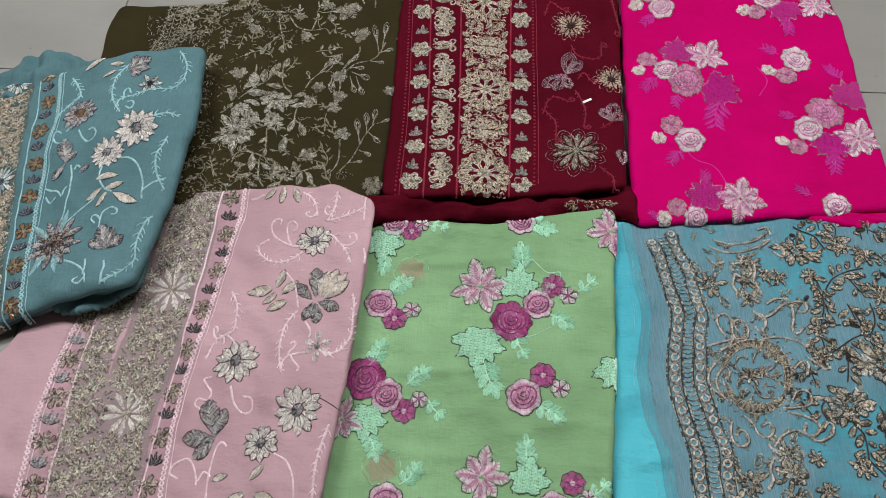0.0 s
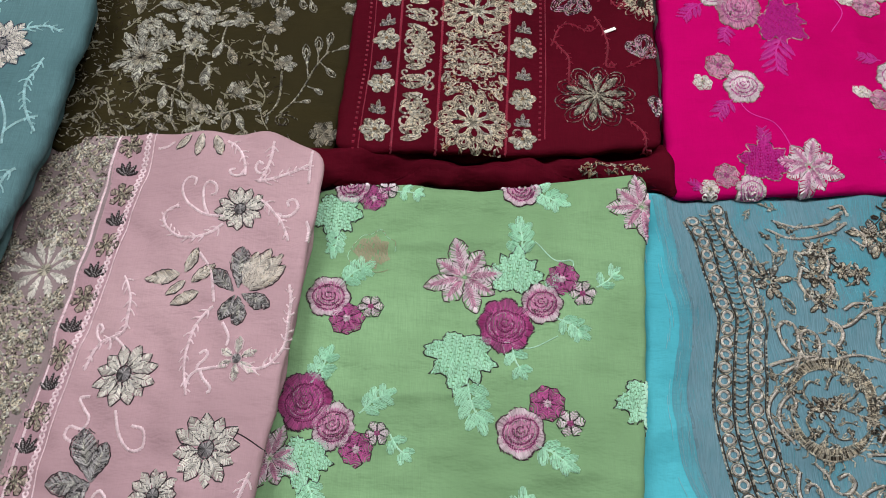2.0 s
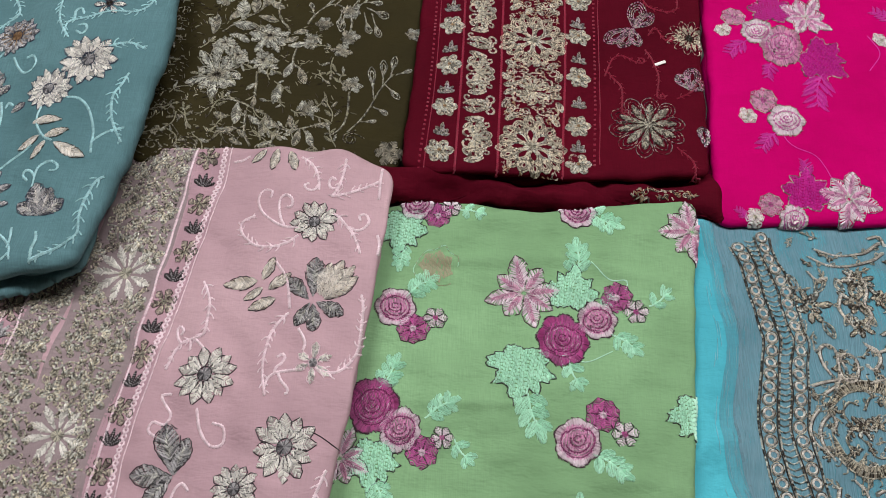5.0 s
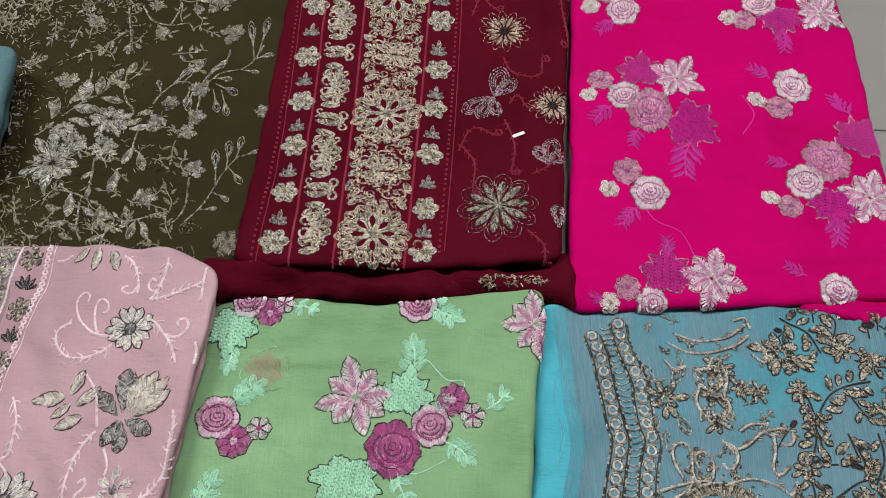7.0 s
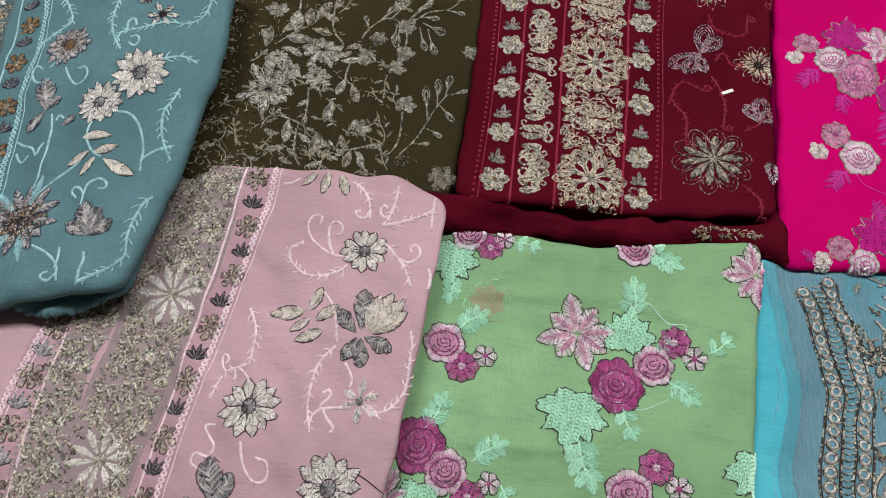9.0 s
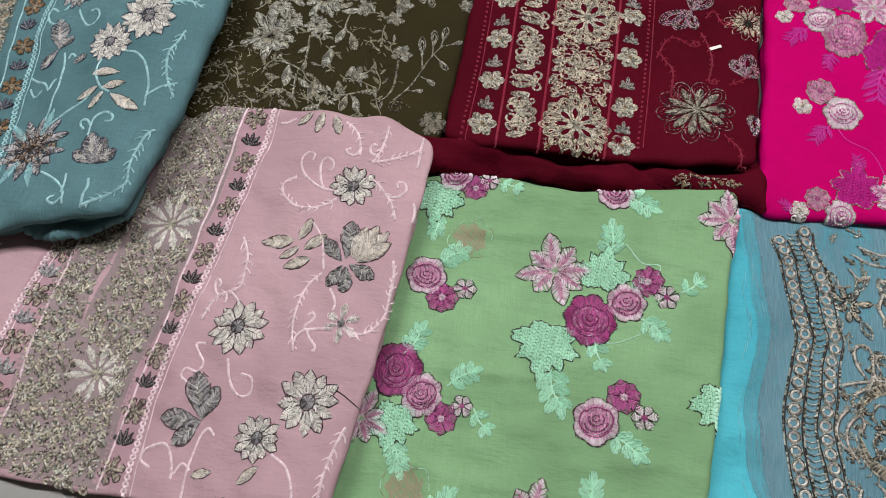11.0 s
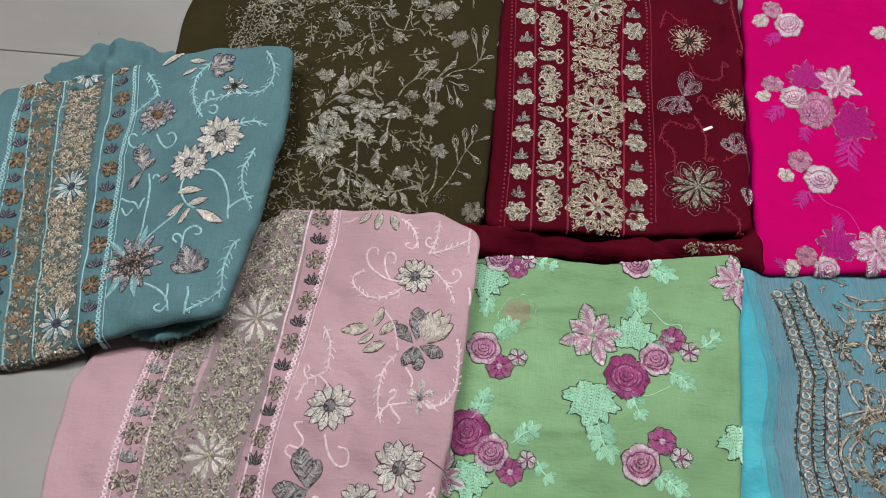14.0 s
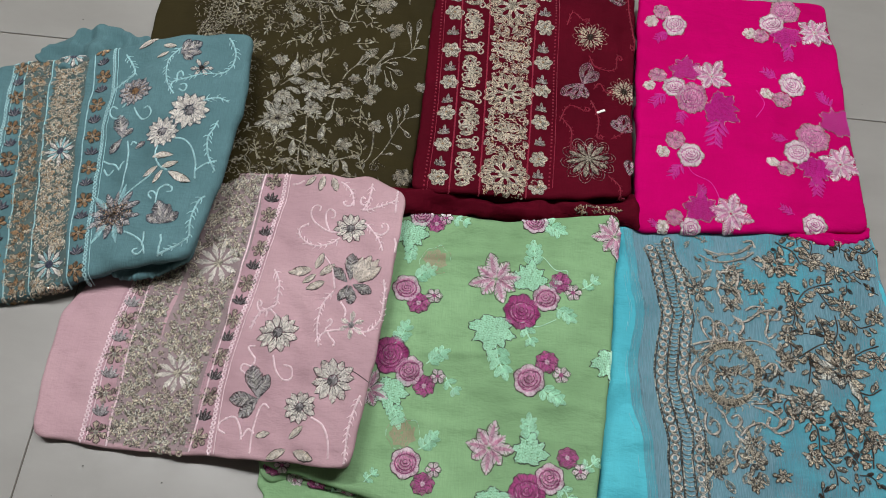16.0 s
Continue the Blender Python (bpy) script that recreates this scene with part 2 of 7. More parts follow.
def flap(name, outline, z, half, mat, thing, seed, label="", ruffle=0.004, wave=0.005, creases=()):
    """A loose turned-back layer that shows beside a stack."""
    relief = waves(seed, wave, 0.03, 0.10)
    sheet = Sheet(ruffled(rounded(outline, 0.010), seed, ruffle), lambda x, y: z + relief(x, y), half, creases)
    child(name, sheet.mesh(name, mat, True, thing.location, 24, 220), thing, label)
    return sheet


# ---- the room: tiled floor, with unseen walls and ceiling added around it ----
FLOOR_TURN = -2.6
floor = tagged(new("floor"), "pale grey polished floor tiles with thin dark joints", "floor", kind="structure")
floor.location = (-0.60, 0.945, 0.0)
floor.rotation_euler = (0, 0, radians(FLOOR_TURN))
bm = bmesh.new()
bmesh.ops.create_cube(bm, size=1.0, matrix=Matrix.Translation((0.3, 0.0, -0.0295)) @ Matrix.Diagonal((7.2, 7.2, 0.054, 1)))
part("joint_bed", bm, M["grout"], floor, "dark grey grout between the tiles")
TILE_W, TILE_L, JOINT = 0.6, 1.2, 0.0022
bm = bmesh.new()
bmesh.ops.create_cube(bm, size=1.0, matrix=Matrix.Translation((0, 0, -0.0045)) @ Matrix.Diagonal((TILE_W - JOINT, TILE_L - JOINT, 0.009, 1)))
bmesh.ops.bevel(bm, geom=[e for e in bm.edges if min(v.co.z for v in e.verts) > -0.001], offset=0.0008, segments=1, affect="EDGES")
tile_mesh = bpy.data.meshes.new("tile")
bm.to_mesh(tile_mesh)
bm.free()
tile_mesh.materials.append(M["tile"])
for i in range(-5, 6):
    for j in range(-3, 3):
        t = child("tile", tile_mesh, floor)
        t.location = ((i + 0.5) * TILE_W, (j + 0.5) * TILE_L, 0)


def slab(name, x0, y0, z0, x1, y1, z1, mat, label, category):
    bm = bmesh.new()
    bmesh.ops.create_cube(bm, size=1.0, matrix=Matrix.Translation(((x0 + x1) / 2, (y0 + y1) / 2, (z0 + z1) / 2)) @ Matrix.Diagonal((x1 - x0, y1 - y0, z1 - z0, 1)))
    me = bpy.data.meshes.new(name)
    bm.to_mesh(me)
    bm.free()
    me.materials.append(mat)
    return tagged(new(name, me), label, category, kind="structure")


# walls and ceiling stay out of view; their mid grey holds down bounced light
slab("wall_north", -2.6, 3.0, 0, 2.8, 3.12, 2.85, M["wall"], "plain grey wall, unseen, added to close the room", "wall")
slab("wall_south", -2.6, -2.0, 0, 2.8, -1.88, 2.85, M["wall"], "plain grey wall, unseen, added to close the room", "wall")
slab("wall_west", -2.72, -2.0, 0, -2.6, 3.12, 2.85, M["wall"], "plain grey wall, unseen, added to close the room", "wall")
slab("wall_east", 2.8, -2.0, 0, 2.92, 3.12, 2.85, M["wall"], "plain grey wall, unseen, added to close the room", "wall")
slab("ceiling", -2.72, -2.0, 2.85, 2.92, 3.12, 2.95, M["wall"], "plain grey ceiling, unseen, added to close the room", "ceiling")
# unseen fittings, made up to house the two area lamps
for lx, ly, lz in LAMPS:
    fitting = tagged(new("added_ceiling_light"), "long ceiling light fitting, unseen, added around an overhead area lamp", "ceiling light", "ceiling lights")
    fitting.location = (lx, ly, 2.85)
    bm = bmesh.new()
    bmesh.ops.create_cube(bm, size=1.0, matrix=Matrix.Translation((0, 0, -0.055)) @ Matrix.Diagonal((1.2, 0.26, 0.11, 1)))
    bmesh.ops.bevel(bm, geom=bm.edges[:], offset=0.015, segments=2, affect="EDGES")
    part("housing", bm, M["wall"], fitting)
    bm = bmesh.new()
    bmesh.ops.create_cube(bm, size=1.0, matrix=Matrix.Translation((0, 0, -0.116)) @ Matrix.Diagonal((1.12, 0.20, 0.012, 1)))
    part("diffuser", bm, M["glow"], fitting, "glowing panel added under the unseen fitting")


# ---- the folded fabrics ----
def flat(z):
    return lambda x, y: np.zeros_like(x) + z


def over(top, thick):
    return lambda x, y: np.maximum(0.0, top(x, y) - thick)


olive_top = flat(0.026)
maroon_top = lambda x, y: 0.058 - np.clip(y - 0.7, -0.1, 0.18) * 0.10
magenta_top = flat(0.044)
cyan_top = lambda x, y: 0.038 - 0.010 * np.clip((y - 0.5) / 0.12, 0, 1)
green_top = lambda x, y: 0.045 + 0.07 * x
def soft_clip(z, low, high, k=0.006):
    """Bounds a height with rounded knees."""
    z = low + k * np.logaddexp(0, (z - low) / k)
    return high - k * np.logaddexp(0, (high - z) / k)


blush_top = lambda x, y: soft_clip(0.075 + (x + 0.2) * 0.26, 0.018, 0.080)
teal_top = lambda x, y: soft_clip(0.085 + (x + 0.5) * 0.28, 0.024, 0.088)

# creases: from, to, height, half width
GREEN_CREASES = [(-0.09, 0.53, 0.09, 0.54, 0.0059, 0.007), (0.08, 0.545, 0.25, 0.5, 0.0051, 0.008), (-0.06, 0.365, 0.06, 0.372, 0.0043, 0.007), (0.0, 0.445, 0.12, 0.43, -0.0043, 0.009), (0.05, 0.28, 0.2, 0.3, 0.0043, 0.008), (-0.1, 0.27, 0.05, 0.25, 0.0051, 0.009), (-0.05, 0.57, 0.05, 0.6, 0.0043, 0.01)]
BLUSH_CREASES = [(-0.32, 0.60, -0.11, 0.585, 0.0030, 0.010), (-0.60, 0.42, -0.60, 0.25, 0.0040, 0.012), (-0.35, 0.22, -0.16, 0.21, 0.0025, 0.010), (-0.55, 0.34, -0.62, 0.22, 0.0035, 0.010), (-0.30, 0.48, -0.13, 0.44, 0.0018, 0.012)]
TEAL_CREASES = [(-0.55, 0.475, -0.42, 0.51, 0.0050, 0.010), (-0.60, 0.905, -0.40, 0.90, 0.0030, 0.010), (-0.88, 0.8, -0.86, 0.5, 0.0040, 0.014), (-0.56, 0.60, -0.42, 0.58, 0.0020, 0.012)]
MAGENTA_CREASES = [(0.32, 0.80, 0.55, 0.79, 0.0015, 0.012), (0.45, 0.66, 0.67, 0.68, 0.0020, 0.010), (0.52, 1.02, 0.66, 1.03, 0.0015, 0.012)]
CYAN_CREASES = [(0.24, 0.52, 0.30, 0.50, 0.0025, 0.008), (0.23, 0.33, 0.30, 0.36, 0.0025, 0.008), (0.22, 0.24, 0.31, 0.26, 0.0030, 0.009), (0.23, 0.44, 0.29, 0.43, 0.0020, 0.007)]

olive, olive_sheet = folded("olive_fabric", "olive green georgette folded flat, thickly embroidered with silver leaves",
    [(-0.592, 1.076), (-0.494, 1.078), (-0.388, 1.09), (-0.2, 1.10), (-0.074, 1.10), (-0.078, 0.98), (-0.084, 0.818), (-0.096, 0.655), (-0.255, 0.648), (-0.42, 0.65), (-0.50, 0.78), (-0.608, 0.94)],
    olive_top, flat(0.0), M["olive"], 3, 3)
maroon, maroon_sheet = folded("maroon_fabric", "deep maroon georgette fabric folded flat, with gold embroidered border bands",
    [(-0.073, 1.17), (-0.082, 0.9), (-0.088, 0.75), (-0.093, 0.645), (0.033, 0.640), (0.165, 0.646), (0.277, 0.655), (0.290, 0.80), (0.316, 1.17)],
    maroon_top, flat(0.006), M["maroon"], 3, 5)
magenta, magenta_sheet = folded("magenta_fabric", "hot pink georgette fabric folded flat, with pale pink embroidered roses",
    [(0.315, 1.112), (0.40, 1.116), (0.50, 1.123), (0.680, 1.118), (0.678, 1.06), (0.690, 0.985), (0.683, 0.90), (0.682, 0.75), (0.682, 0.628), (0.454, 0.610), (0.286, 0.602)],
    magenta_top, flat(0.0), M["magenta"], 3, 7, creases=MAGENTA_CREASES)
cyan, cyan_sheet = folded("turquoise_fabric", "bright turquoise fabric folded under a sheer net with gold scroll embroidery",
    [(0.255, 0.622), (0.697, 0.632), (0.696, 0.536), (0.71, 0.06), (0.20, 0.06), (0.238, 0.41)],
    cyan_top, flat(0.0), M["cyan"], 3, 11, creases=CYAN_CREASES)
green, green_sheet = folded("green_fabric", "light green chiffon fabric folded flat, with pink roses and mint leaves",
    [(-0.115, 0.606), (-0.02, 0.610), (0.073, 0.600), (0.17, 0.613), (0.258, 0.621), (0.237, 0.403), (0.197, 0.09), (0.0, 0.12), (-0.29, 0.192), (-0.2, 0.4)],
    green_top, flat(0.0), M["green"], 3, 13, creases=GREEN_CREASES)
blush, blush_sheet = folded("blush_fabric", "pale blush pink georgette folded flat, gold border and white daisies",
    [(-0.622, 0.212), (-0.543, 0.203), (-0.328, 0.193), (-0.146, 0.180), (-0.111, 0.458), (-0.097, 0.622), (-0.14, 0.648), (-0.291, 0.668), (-0.45, 0.676), (-0.588, 0.49), (-0.629, 0.413), (-0.630, 0.241)],
    blush_top, over(blush_top, 0.040), M["blush"], 3, 17, creases=BLUSH_CREASES)
teal, teal_sheet = folded("teal_fabric", "dusty teal georgette with copper border, folded on top of others",
    [(-0.86, 0.868), (-0.66, 0.914), (-0.393, 0.926), (-0.385, 0.8), (-0.397, 0.655), (-0.423, 0.488), (-0.508, 0.467), (-0.590, 0.453), (-0.727, 0.415), (-0.91, 0.40), (-0.905, 0.64)],
    teal_top, over(teal_top, 0.056), M["teal"], 2, 19, out=-0.012, jitter=0.008, creases=TEAL_CREASES)


# ---- where the embroidery lies: x, y, size, turn ----
GREEN_LILY = [(0.055, 0.497, 0.0428, 101), (0.052, 0.229, 0.0372, 82), (0.245, 0.575, 0.0394, 92), (-0.133, 0.308, 0.0329, 65)]
GREEN_ROSE = [(-0.087, 0.473, 0.0224, 4), (0.135, 0.467, 0.0213, 25), (0.109, 0.333, 0.0233, 4), (-0.073, 0.339, 0.0218, 14), (-0.069, 0.201, 0.0219, 3), (0.139, 0.188, 0.0207, 13), (-0.07, 0.605, 0.0199, 4), (0.117, 0.602, 0.0217, 10)]
GREEN_DEEPROSE = [(0.097, 0.443, 0.0283, 4), (-0.103, 0.363, 0.0274, 25), (0.107, 0.168, 0.026, 3)]
GREEN_BLOOM = [(-0.066, 0.448, 0.0184, 4), (0.157, 0.494, 0.0178, 4), (0.136, 0.361, 0.0184, 14), (-0.049, 0.316, 0.0172, 4), (-0.045, 0.589, 0.0168, 4), (-0.042, 0.172, 0.0175, 3), (0.164, 0.218, 0.0162, 3), (-0.116, 0.612, 0.014, 4)]
GREEN_TINY = [(-0.042, 0.462, 0.0139, 4), (0.177, 0.477, 0.0139, 4), (0.157, 0.342, 0.0139, 4), (-0.029, 0.331, 0.0121, 4), (-0.03, 0.6, 0.0129, 4), (-0.028, 0.193, 0.0121, 3), (0.182, 0.199, 0.012, 3), (-0.248, 0.189, 0.0114, 3)]
GREEN_VINELEAF = [(0.052, 0.412, 0.0385, -100), (0.108, 0.498, 0.0303, 81), (-0.1, 0.31, 0.0309, -95), (0.111, 0.223, 0.0279, 80), (-0.087, 0.577, 0.0333, -95), (0.233, 0.367, 0.0332, -82), (0.064, 0.153, 0.0314, -109)]
GREEN_SPRIG = [(0.058, 0.384, 0.0458, -69), (0.151, 0.45, 0.0315, -40), (0.103, 0.418, 0.0286, -65), (0.125, 0.32, 0.0364, -38), (-0.074, 0.488, 0.0354, 36), (-0.046, 0.352, 0.0333, 29), (-0.016, 0.329, 0.0258, -47), (-0.097, 0.382, 0.0346, 67), (0.193, 0.484, 0.0253, 44)]
GREEN_SPRIG2 = [(-0.097, 0.288, 0.034, -71), (0.113, 0.52, 0.0381, 92), (0.13, 0.602, 0.0371, -28), (-0.018, 0.597, 0.0245, -18), (-0.05, 0.222, 0.0314, 48), (0.113, 0.24, 0.0348, 92), (0.153, 0.178, 0.0258, -59), (0.185, 0.203, 0.0253, 36), (-0.085, 0.555, 0.0303, -95), (-0.126, 0.172, 0.0206, 43), (0.142, 0.482, 0.0177, 62)]
GREEN_GHOST = [(-0.044, 0.526, 0.021, 4), (-0.076, 0.243, 0.0215, 3), (-0.218, 0.154, 0.0191, 3)]
MAGENTA_LILY = [(0.44, 0.927, 0.0372, 62), (0.646, 1.041, 0.0368, 52), (0.651, 0.754, 0.0378, 65), (0.447, 0.642, 0.0389, 72)]
MAGENTA_ROSE = [(0.379, 1.039, 0.0219, 5), (0.369, 0.897, 0.0206, 4), (0.389, 0.755, 0.0225, 4), (0.589, 0.921, 0.0244, 5), (0.567, 1.06, 0.0222, 5), (0.578, 0.775, 0.0218, 4), (0.59, 0.632, 0.0204, 4), (0.378, 0.612, 0.0171, 4)]
MAGENTA_DULLROSE = [(0.399, 0.875, 0.0283, 4), (0.596, 1.091, 0.0275, 5), (0.61, 0.806, 0.0288, 4)]
MAGENTA_BLOOM = [(0.342, 0.923, 0.0173, 5), (0.365, 0.786, 0.0185, 4), (0.565, 0.884, 0.0183, 4), (0.542, 1.028, 0.017, 5), (0.555, 0.741, 0.0161, 4), (0.352, 0.63, 0.0152, 4), (0.356, 1.067, 0.0172, 5)]
MAGENTA_TINY = [(0.325, 0.9, 0.0114, 5), (0.341, 0.76, 0.0129, 4), (0.539, 0.896, 0.0138, 4), (0.522, 1.033, 0.0134, 5), (0.534, 0.754, 0.0119, 4), (0.331, 0.612, 0.0121, 4), (0.336, 1.045, 0.0134, 5)]
MAGENTA_VINELEAF = [(0.394, 0.933, 0.0327, 82), (0.448, 0.858, 0.0379, -39), (0.398, 0.645, 0.033, 85), (0.608, 0.745, 0.0322, -98), (0.657, 0.837, 0.0357, 58), (0.59, 1.031, 0.0315, -101)]
MAGENTA_SPRIG = [(0.353, 0.88, 0.0359, -134), (0.449, 0.833, 0.0562, -103), (0.384, 0.848, 0.0298, -106), (0.374, 0.736, 0.0345, -127), (0.4, 0.669, 0.0263, 90), (0.561, 0.934, 0.0285, 146), (0.603, 0.728, 0.0385, -96), (0.655, 0.876, 0.0367, 114), (0.557, 0.652, 0.0256, 154), (0.367, 1.023, 0.0301, -138), (0.588, 1.009, 0.0343, -93), (0.563, 0.799, 0.0251, 160), (0.321, 0.61, 0.0168, 138)]
MAROON_GOLDFLOWER = [(-0.036, 1.041, 0.0183, 5), (-0.039, 0.951, 0.0176, 5), (-0.039, 0.877, 0.0169, 5), (-0.041, 0.807, 0.0163, 4), (-0.044, 0.739, 0.0158, 4), (-0.048, 0.671, 0.0172, 4), (0.136, 1.1, 0.0176, 5), (0.134, 1.017, 0.0182, 5), (0.132, 0.941, 0.0175, 5), (0.128, 0.871, 0.0169, 4), (0.125, 0.798, 0.0163, 4), (0.122, 0.722, 0.0157, 4), (0.12, 0.665, 0.0162, 4)]
MAROON_BUD = [(-0.037, 0.997, 0.0162, 85), (-0.039, 0.916, 0.0154, 85), (-0.04, 0.84, 0.0147, 85), (-0.043, 0.773, 0.0152, 85), (-0.046, 0.705, 0.0145, 85), (0.135, 1.056, 0.0168, 86), (0.132, 0.977, 0.016, 86), (0.13, 0.902, 0.0153, 86), (0.127, 0.833, 0.0147, 86), (0.124, 0.759, 0.014, 86), (0.121, 0.693, 0.0134, 86), (-0.036, 1.084, 0.017, 85)]
MAROON_GOLDSTAR = [(0.073, 1.065, 0.0493, 5), (0.069, 0.862, 0.0449, 16), (0.063, 0.682, 0.0427, 4)]
MAROON_DAHLIA = [(0.206, 0.723, 0.0459, 4)]
MAROON_DAISY = [(0.219, 1.0, 0.0312, 5), (0.279, 0.884, 0.0286, 16)]
MAROON_WING = [(0.203, 0.895, 0.0516, 74), (0.203, 0.895, 0.043, 45), (0.203, 0.895, 0.047, -147), (0.203, 0.895, 0.0421, -117), (0.203, 0.895, 0.0343, -83), (0.266, 0.786, 0.0436, 75), (0.266, 0.786, 0.0306, 115), (0.266, 0.786, 0.0293, 41), (0.275, 0.696, 0.0335, 89), (0.246, 1.101, 0.0404, 23), (0.248, 1.104, 0.0441, -11), (0.246, 1.107, 0.0362, 57)]
TEAL_DAISY = [(-0.474, 0.752, 0.0341, 4), (-0.514, 0.711, 0.0285, 4)]
TEAL_DARK = [(-0.565, 0.558, 0.0382, 4)]
TEAL_DUSTY = [(-0.583, 0.801, 0.0301, 4)]
TEAL_STARLET = [(-0.469, 0.841, 0.0194, 5)]
TEAL_WHITELEAF = [(-0.52, 0.661, 0.0362, 6), (-0.5, 0.64, 0.0295, 24), (-0.487, 0.634, 0.0439, -24), (-0.506, 0.644, 0.0294, -145), (-0.496, 0.636, 0.0269, -121), (-0.6, 0.898, 0.0394, 18), (-0.55, 0.895, 0.0266, -8), (-0.536, 0.88, 0.0233, -150)]
TEAL_WING = [(-0.585, 0.705, 0.0488, 107), (-0.585, 0.705, 0.0248, 54), (-0.585, 0.705, 0.032, -126), (-0.557, 0.683, 0.0202, 41), (-0.513, 0.873, 0.0327, 65), (-0.511, 0.876, 0.0393, 33), (-0.511, 0.876, 0.0358, -2), (-0.511, 0.876, 0.0298, -39), (-0.478, 0.539, 0.0433, 110), (-0.478, 0.539, 0.0309, 153), (-0.478, 0.539, 0.031, 40), (-0.478, 0.539, 0.0341, 78)]
BLUSH_DAISY = [(-0.182, 0.556, 0.0255, 4), (-0.277, 0.381, 0.0317, 14), (-0.183, 0.307, 0.0332, 4), (-0.228, 0.267, 0.0246, 4)]
BLUSH_STARLET = [(-0.164, 0.391, 0.0209, 25)]
BLUSH_BANDSTAR = [(-0.396, 0.504, 0.04, 4), (-0.428, 0.319, 0.035, 14)]
BLUSH_WHITELEAF = [(-0.236, 0.485, 0.0382, -174), (-0.231, 0.485, 0.0282, 67), (-0.223, 0.474, 0.0298, 40), (-0.229, 0.477, 0.0244, -145), (-0.213, 0.464, 0.0314, -158), (-0.236, 0.654, 0.0271, -101), (-0.221, 0.651, 0.0277, -71), (-0.25, 0.655, 0.0228, -141)]
BLUSH_CREAM = [(-0.169, 0.47, 0.0396, 74), (-0.167, 0.468, 0.0483, 63), (-0.164, 0.466, 0.0497, 50), (-0.162, 0.463, 0.044, 39), (-0.238, 0.22, 0.0265, 45), (-0.24, 0.205, 0.0311, -156), (-0.229, 0.202, 0.0326, -21), (-0.29, 0.224, 0.0225, 14)]
BLUSH_WING = [(-0.174, 0.467, 0.046, 90), (-0.178, 0.464, 0.0339, 135), (-0.176, 0.461, 0.03, -116), (-0.173, 0.46, 0.0342, -83), (-0.17, 0.461, 0.0349, -27), (-0.293, 0.279, 0.0545, 108), (-0.293, 0.279, 0.0433, -178), (-0.293, 0.279, 0.0381, -134), (-0.293, 0.279, 0.0382, 74)]
MAROON_VINE = [[(0.217, 0.958), (0.231, 0.935), (0.263, 0.931), (0.268, 0.957)], [(0.217, 0.858), (0.228, 0.813), (0.223, 0.774)], [(0.248, 0.77), (0.268, 0.784), (0.28, 0.804)], [(0.16, 0.807), (0.176, 0.841), (0.206, 0.83)], [(0.165, 0.814), (0.179, 0.789), (0.177, 0.745)], [(0.297, 1.115), (0.298, 1.06), (0.304, 0.985)], [(0.176, 1.026), (0.188, 1.057), (0.209, 1.036)], [(0.238, 0.689), (0.256, 0.673), (0.257, 0.65)], [(0.224, 0.886), (0.235, 0.9), (0.249, 0.881)]]
CYAN_SCROLL_FIRST = [[(0.392, 0.423), (0.386, 0.439), (0.386, 0.453), (0.395, 0.459), (0.404, 0.454), (0.404, 0.439), (0.401, 0.421), (0.394, 0.407)], [(0.402, 0.431), (0.406, 0.418), (0.417, 0.417), (0.425, 0.429), (0.425, 0.444), (0.416, 0.451), (0.408, 0.444), (0.411, 0.433)], [(0.439, 0.46), (0.449, 0.455), (0.452, 0.444), (0.443, 0.432), (0.436, 0.437)], [(0.437, 0.462), (0.447, 0.453), (0.461, 0.456), (0.476, 0.468), (0.49, 0.473), (0.504, 0.474), (0.51, 0.466), (0.505, 0.457), (0.497, 0.458)], [(0.49, 0.469), (0.49, 0.451), (0.486, 0.436), (0.491, 0.427), (0.501, 0.435)], [(0.456, 0.471), (0.468, 0.478), (0.485, 0.479)], [(0.434, 0.416), (0.457, 0.423), (0.475, 0.422), (0.49, 0.414), (0.499, 0.407), (0.506, 0.419)]]
CYAN_SCROLL_MORE = [[(0.465, 0.333), (0.473, 0.344), (0.485, 0.345), (0.49, 0.336), (0.484, 0.325), (0.47, 0.321), (0.451, 0.32)], [(0.38, 0.303), (0.377, 0.288), (0.379, 0.273), (0.389, 0.27), (0.398, 0.277), (0.398, 0.289), (0.389, 0.292), (0.384, 0.285)], [(0.398, 0.311), (0.409, 0.301), (0.415, 0.287), (0.426, 0.284), (0.434, 0.293), (0.43, 0.303), (0.421, 0.299)], [(0.454, 0.315), (0.469, 0.311), (0.482, 0.305), (0.491, 0.295), (0.483, 0.284), (0.471, 0.288), (0.474, 0.299)], [(0.43, 0.271), (0.443, 0.285), (0.46, 0.291), (0.474, 0.285), (0.487, 0.277), (0.505, 0.285), (0.508, 0.298), (0.5, 0.3)]]
CYAN_SCROLL = CYAN_SCROLL_FIRST + CYAN_SCROLL_MORE
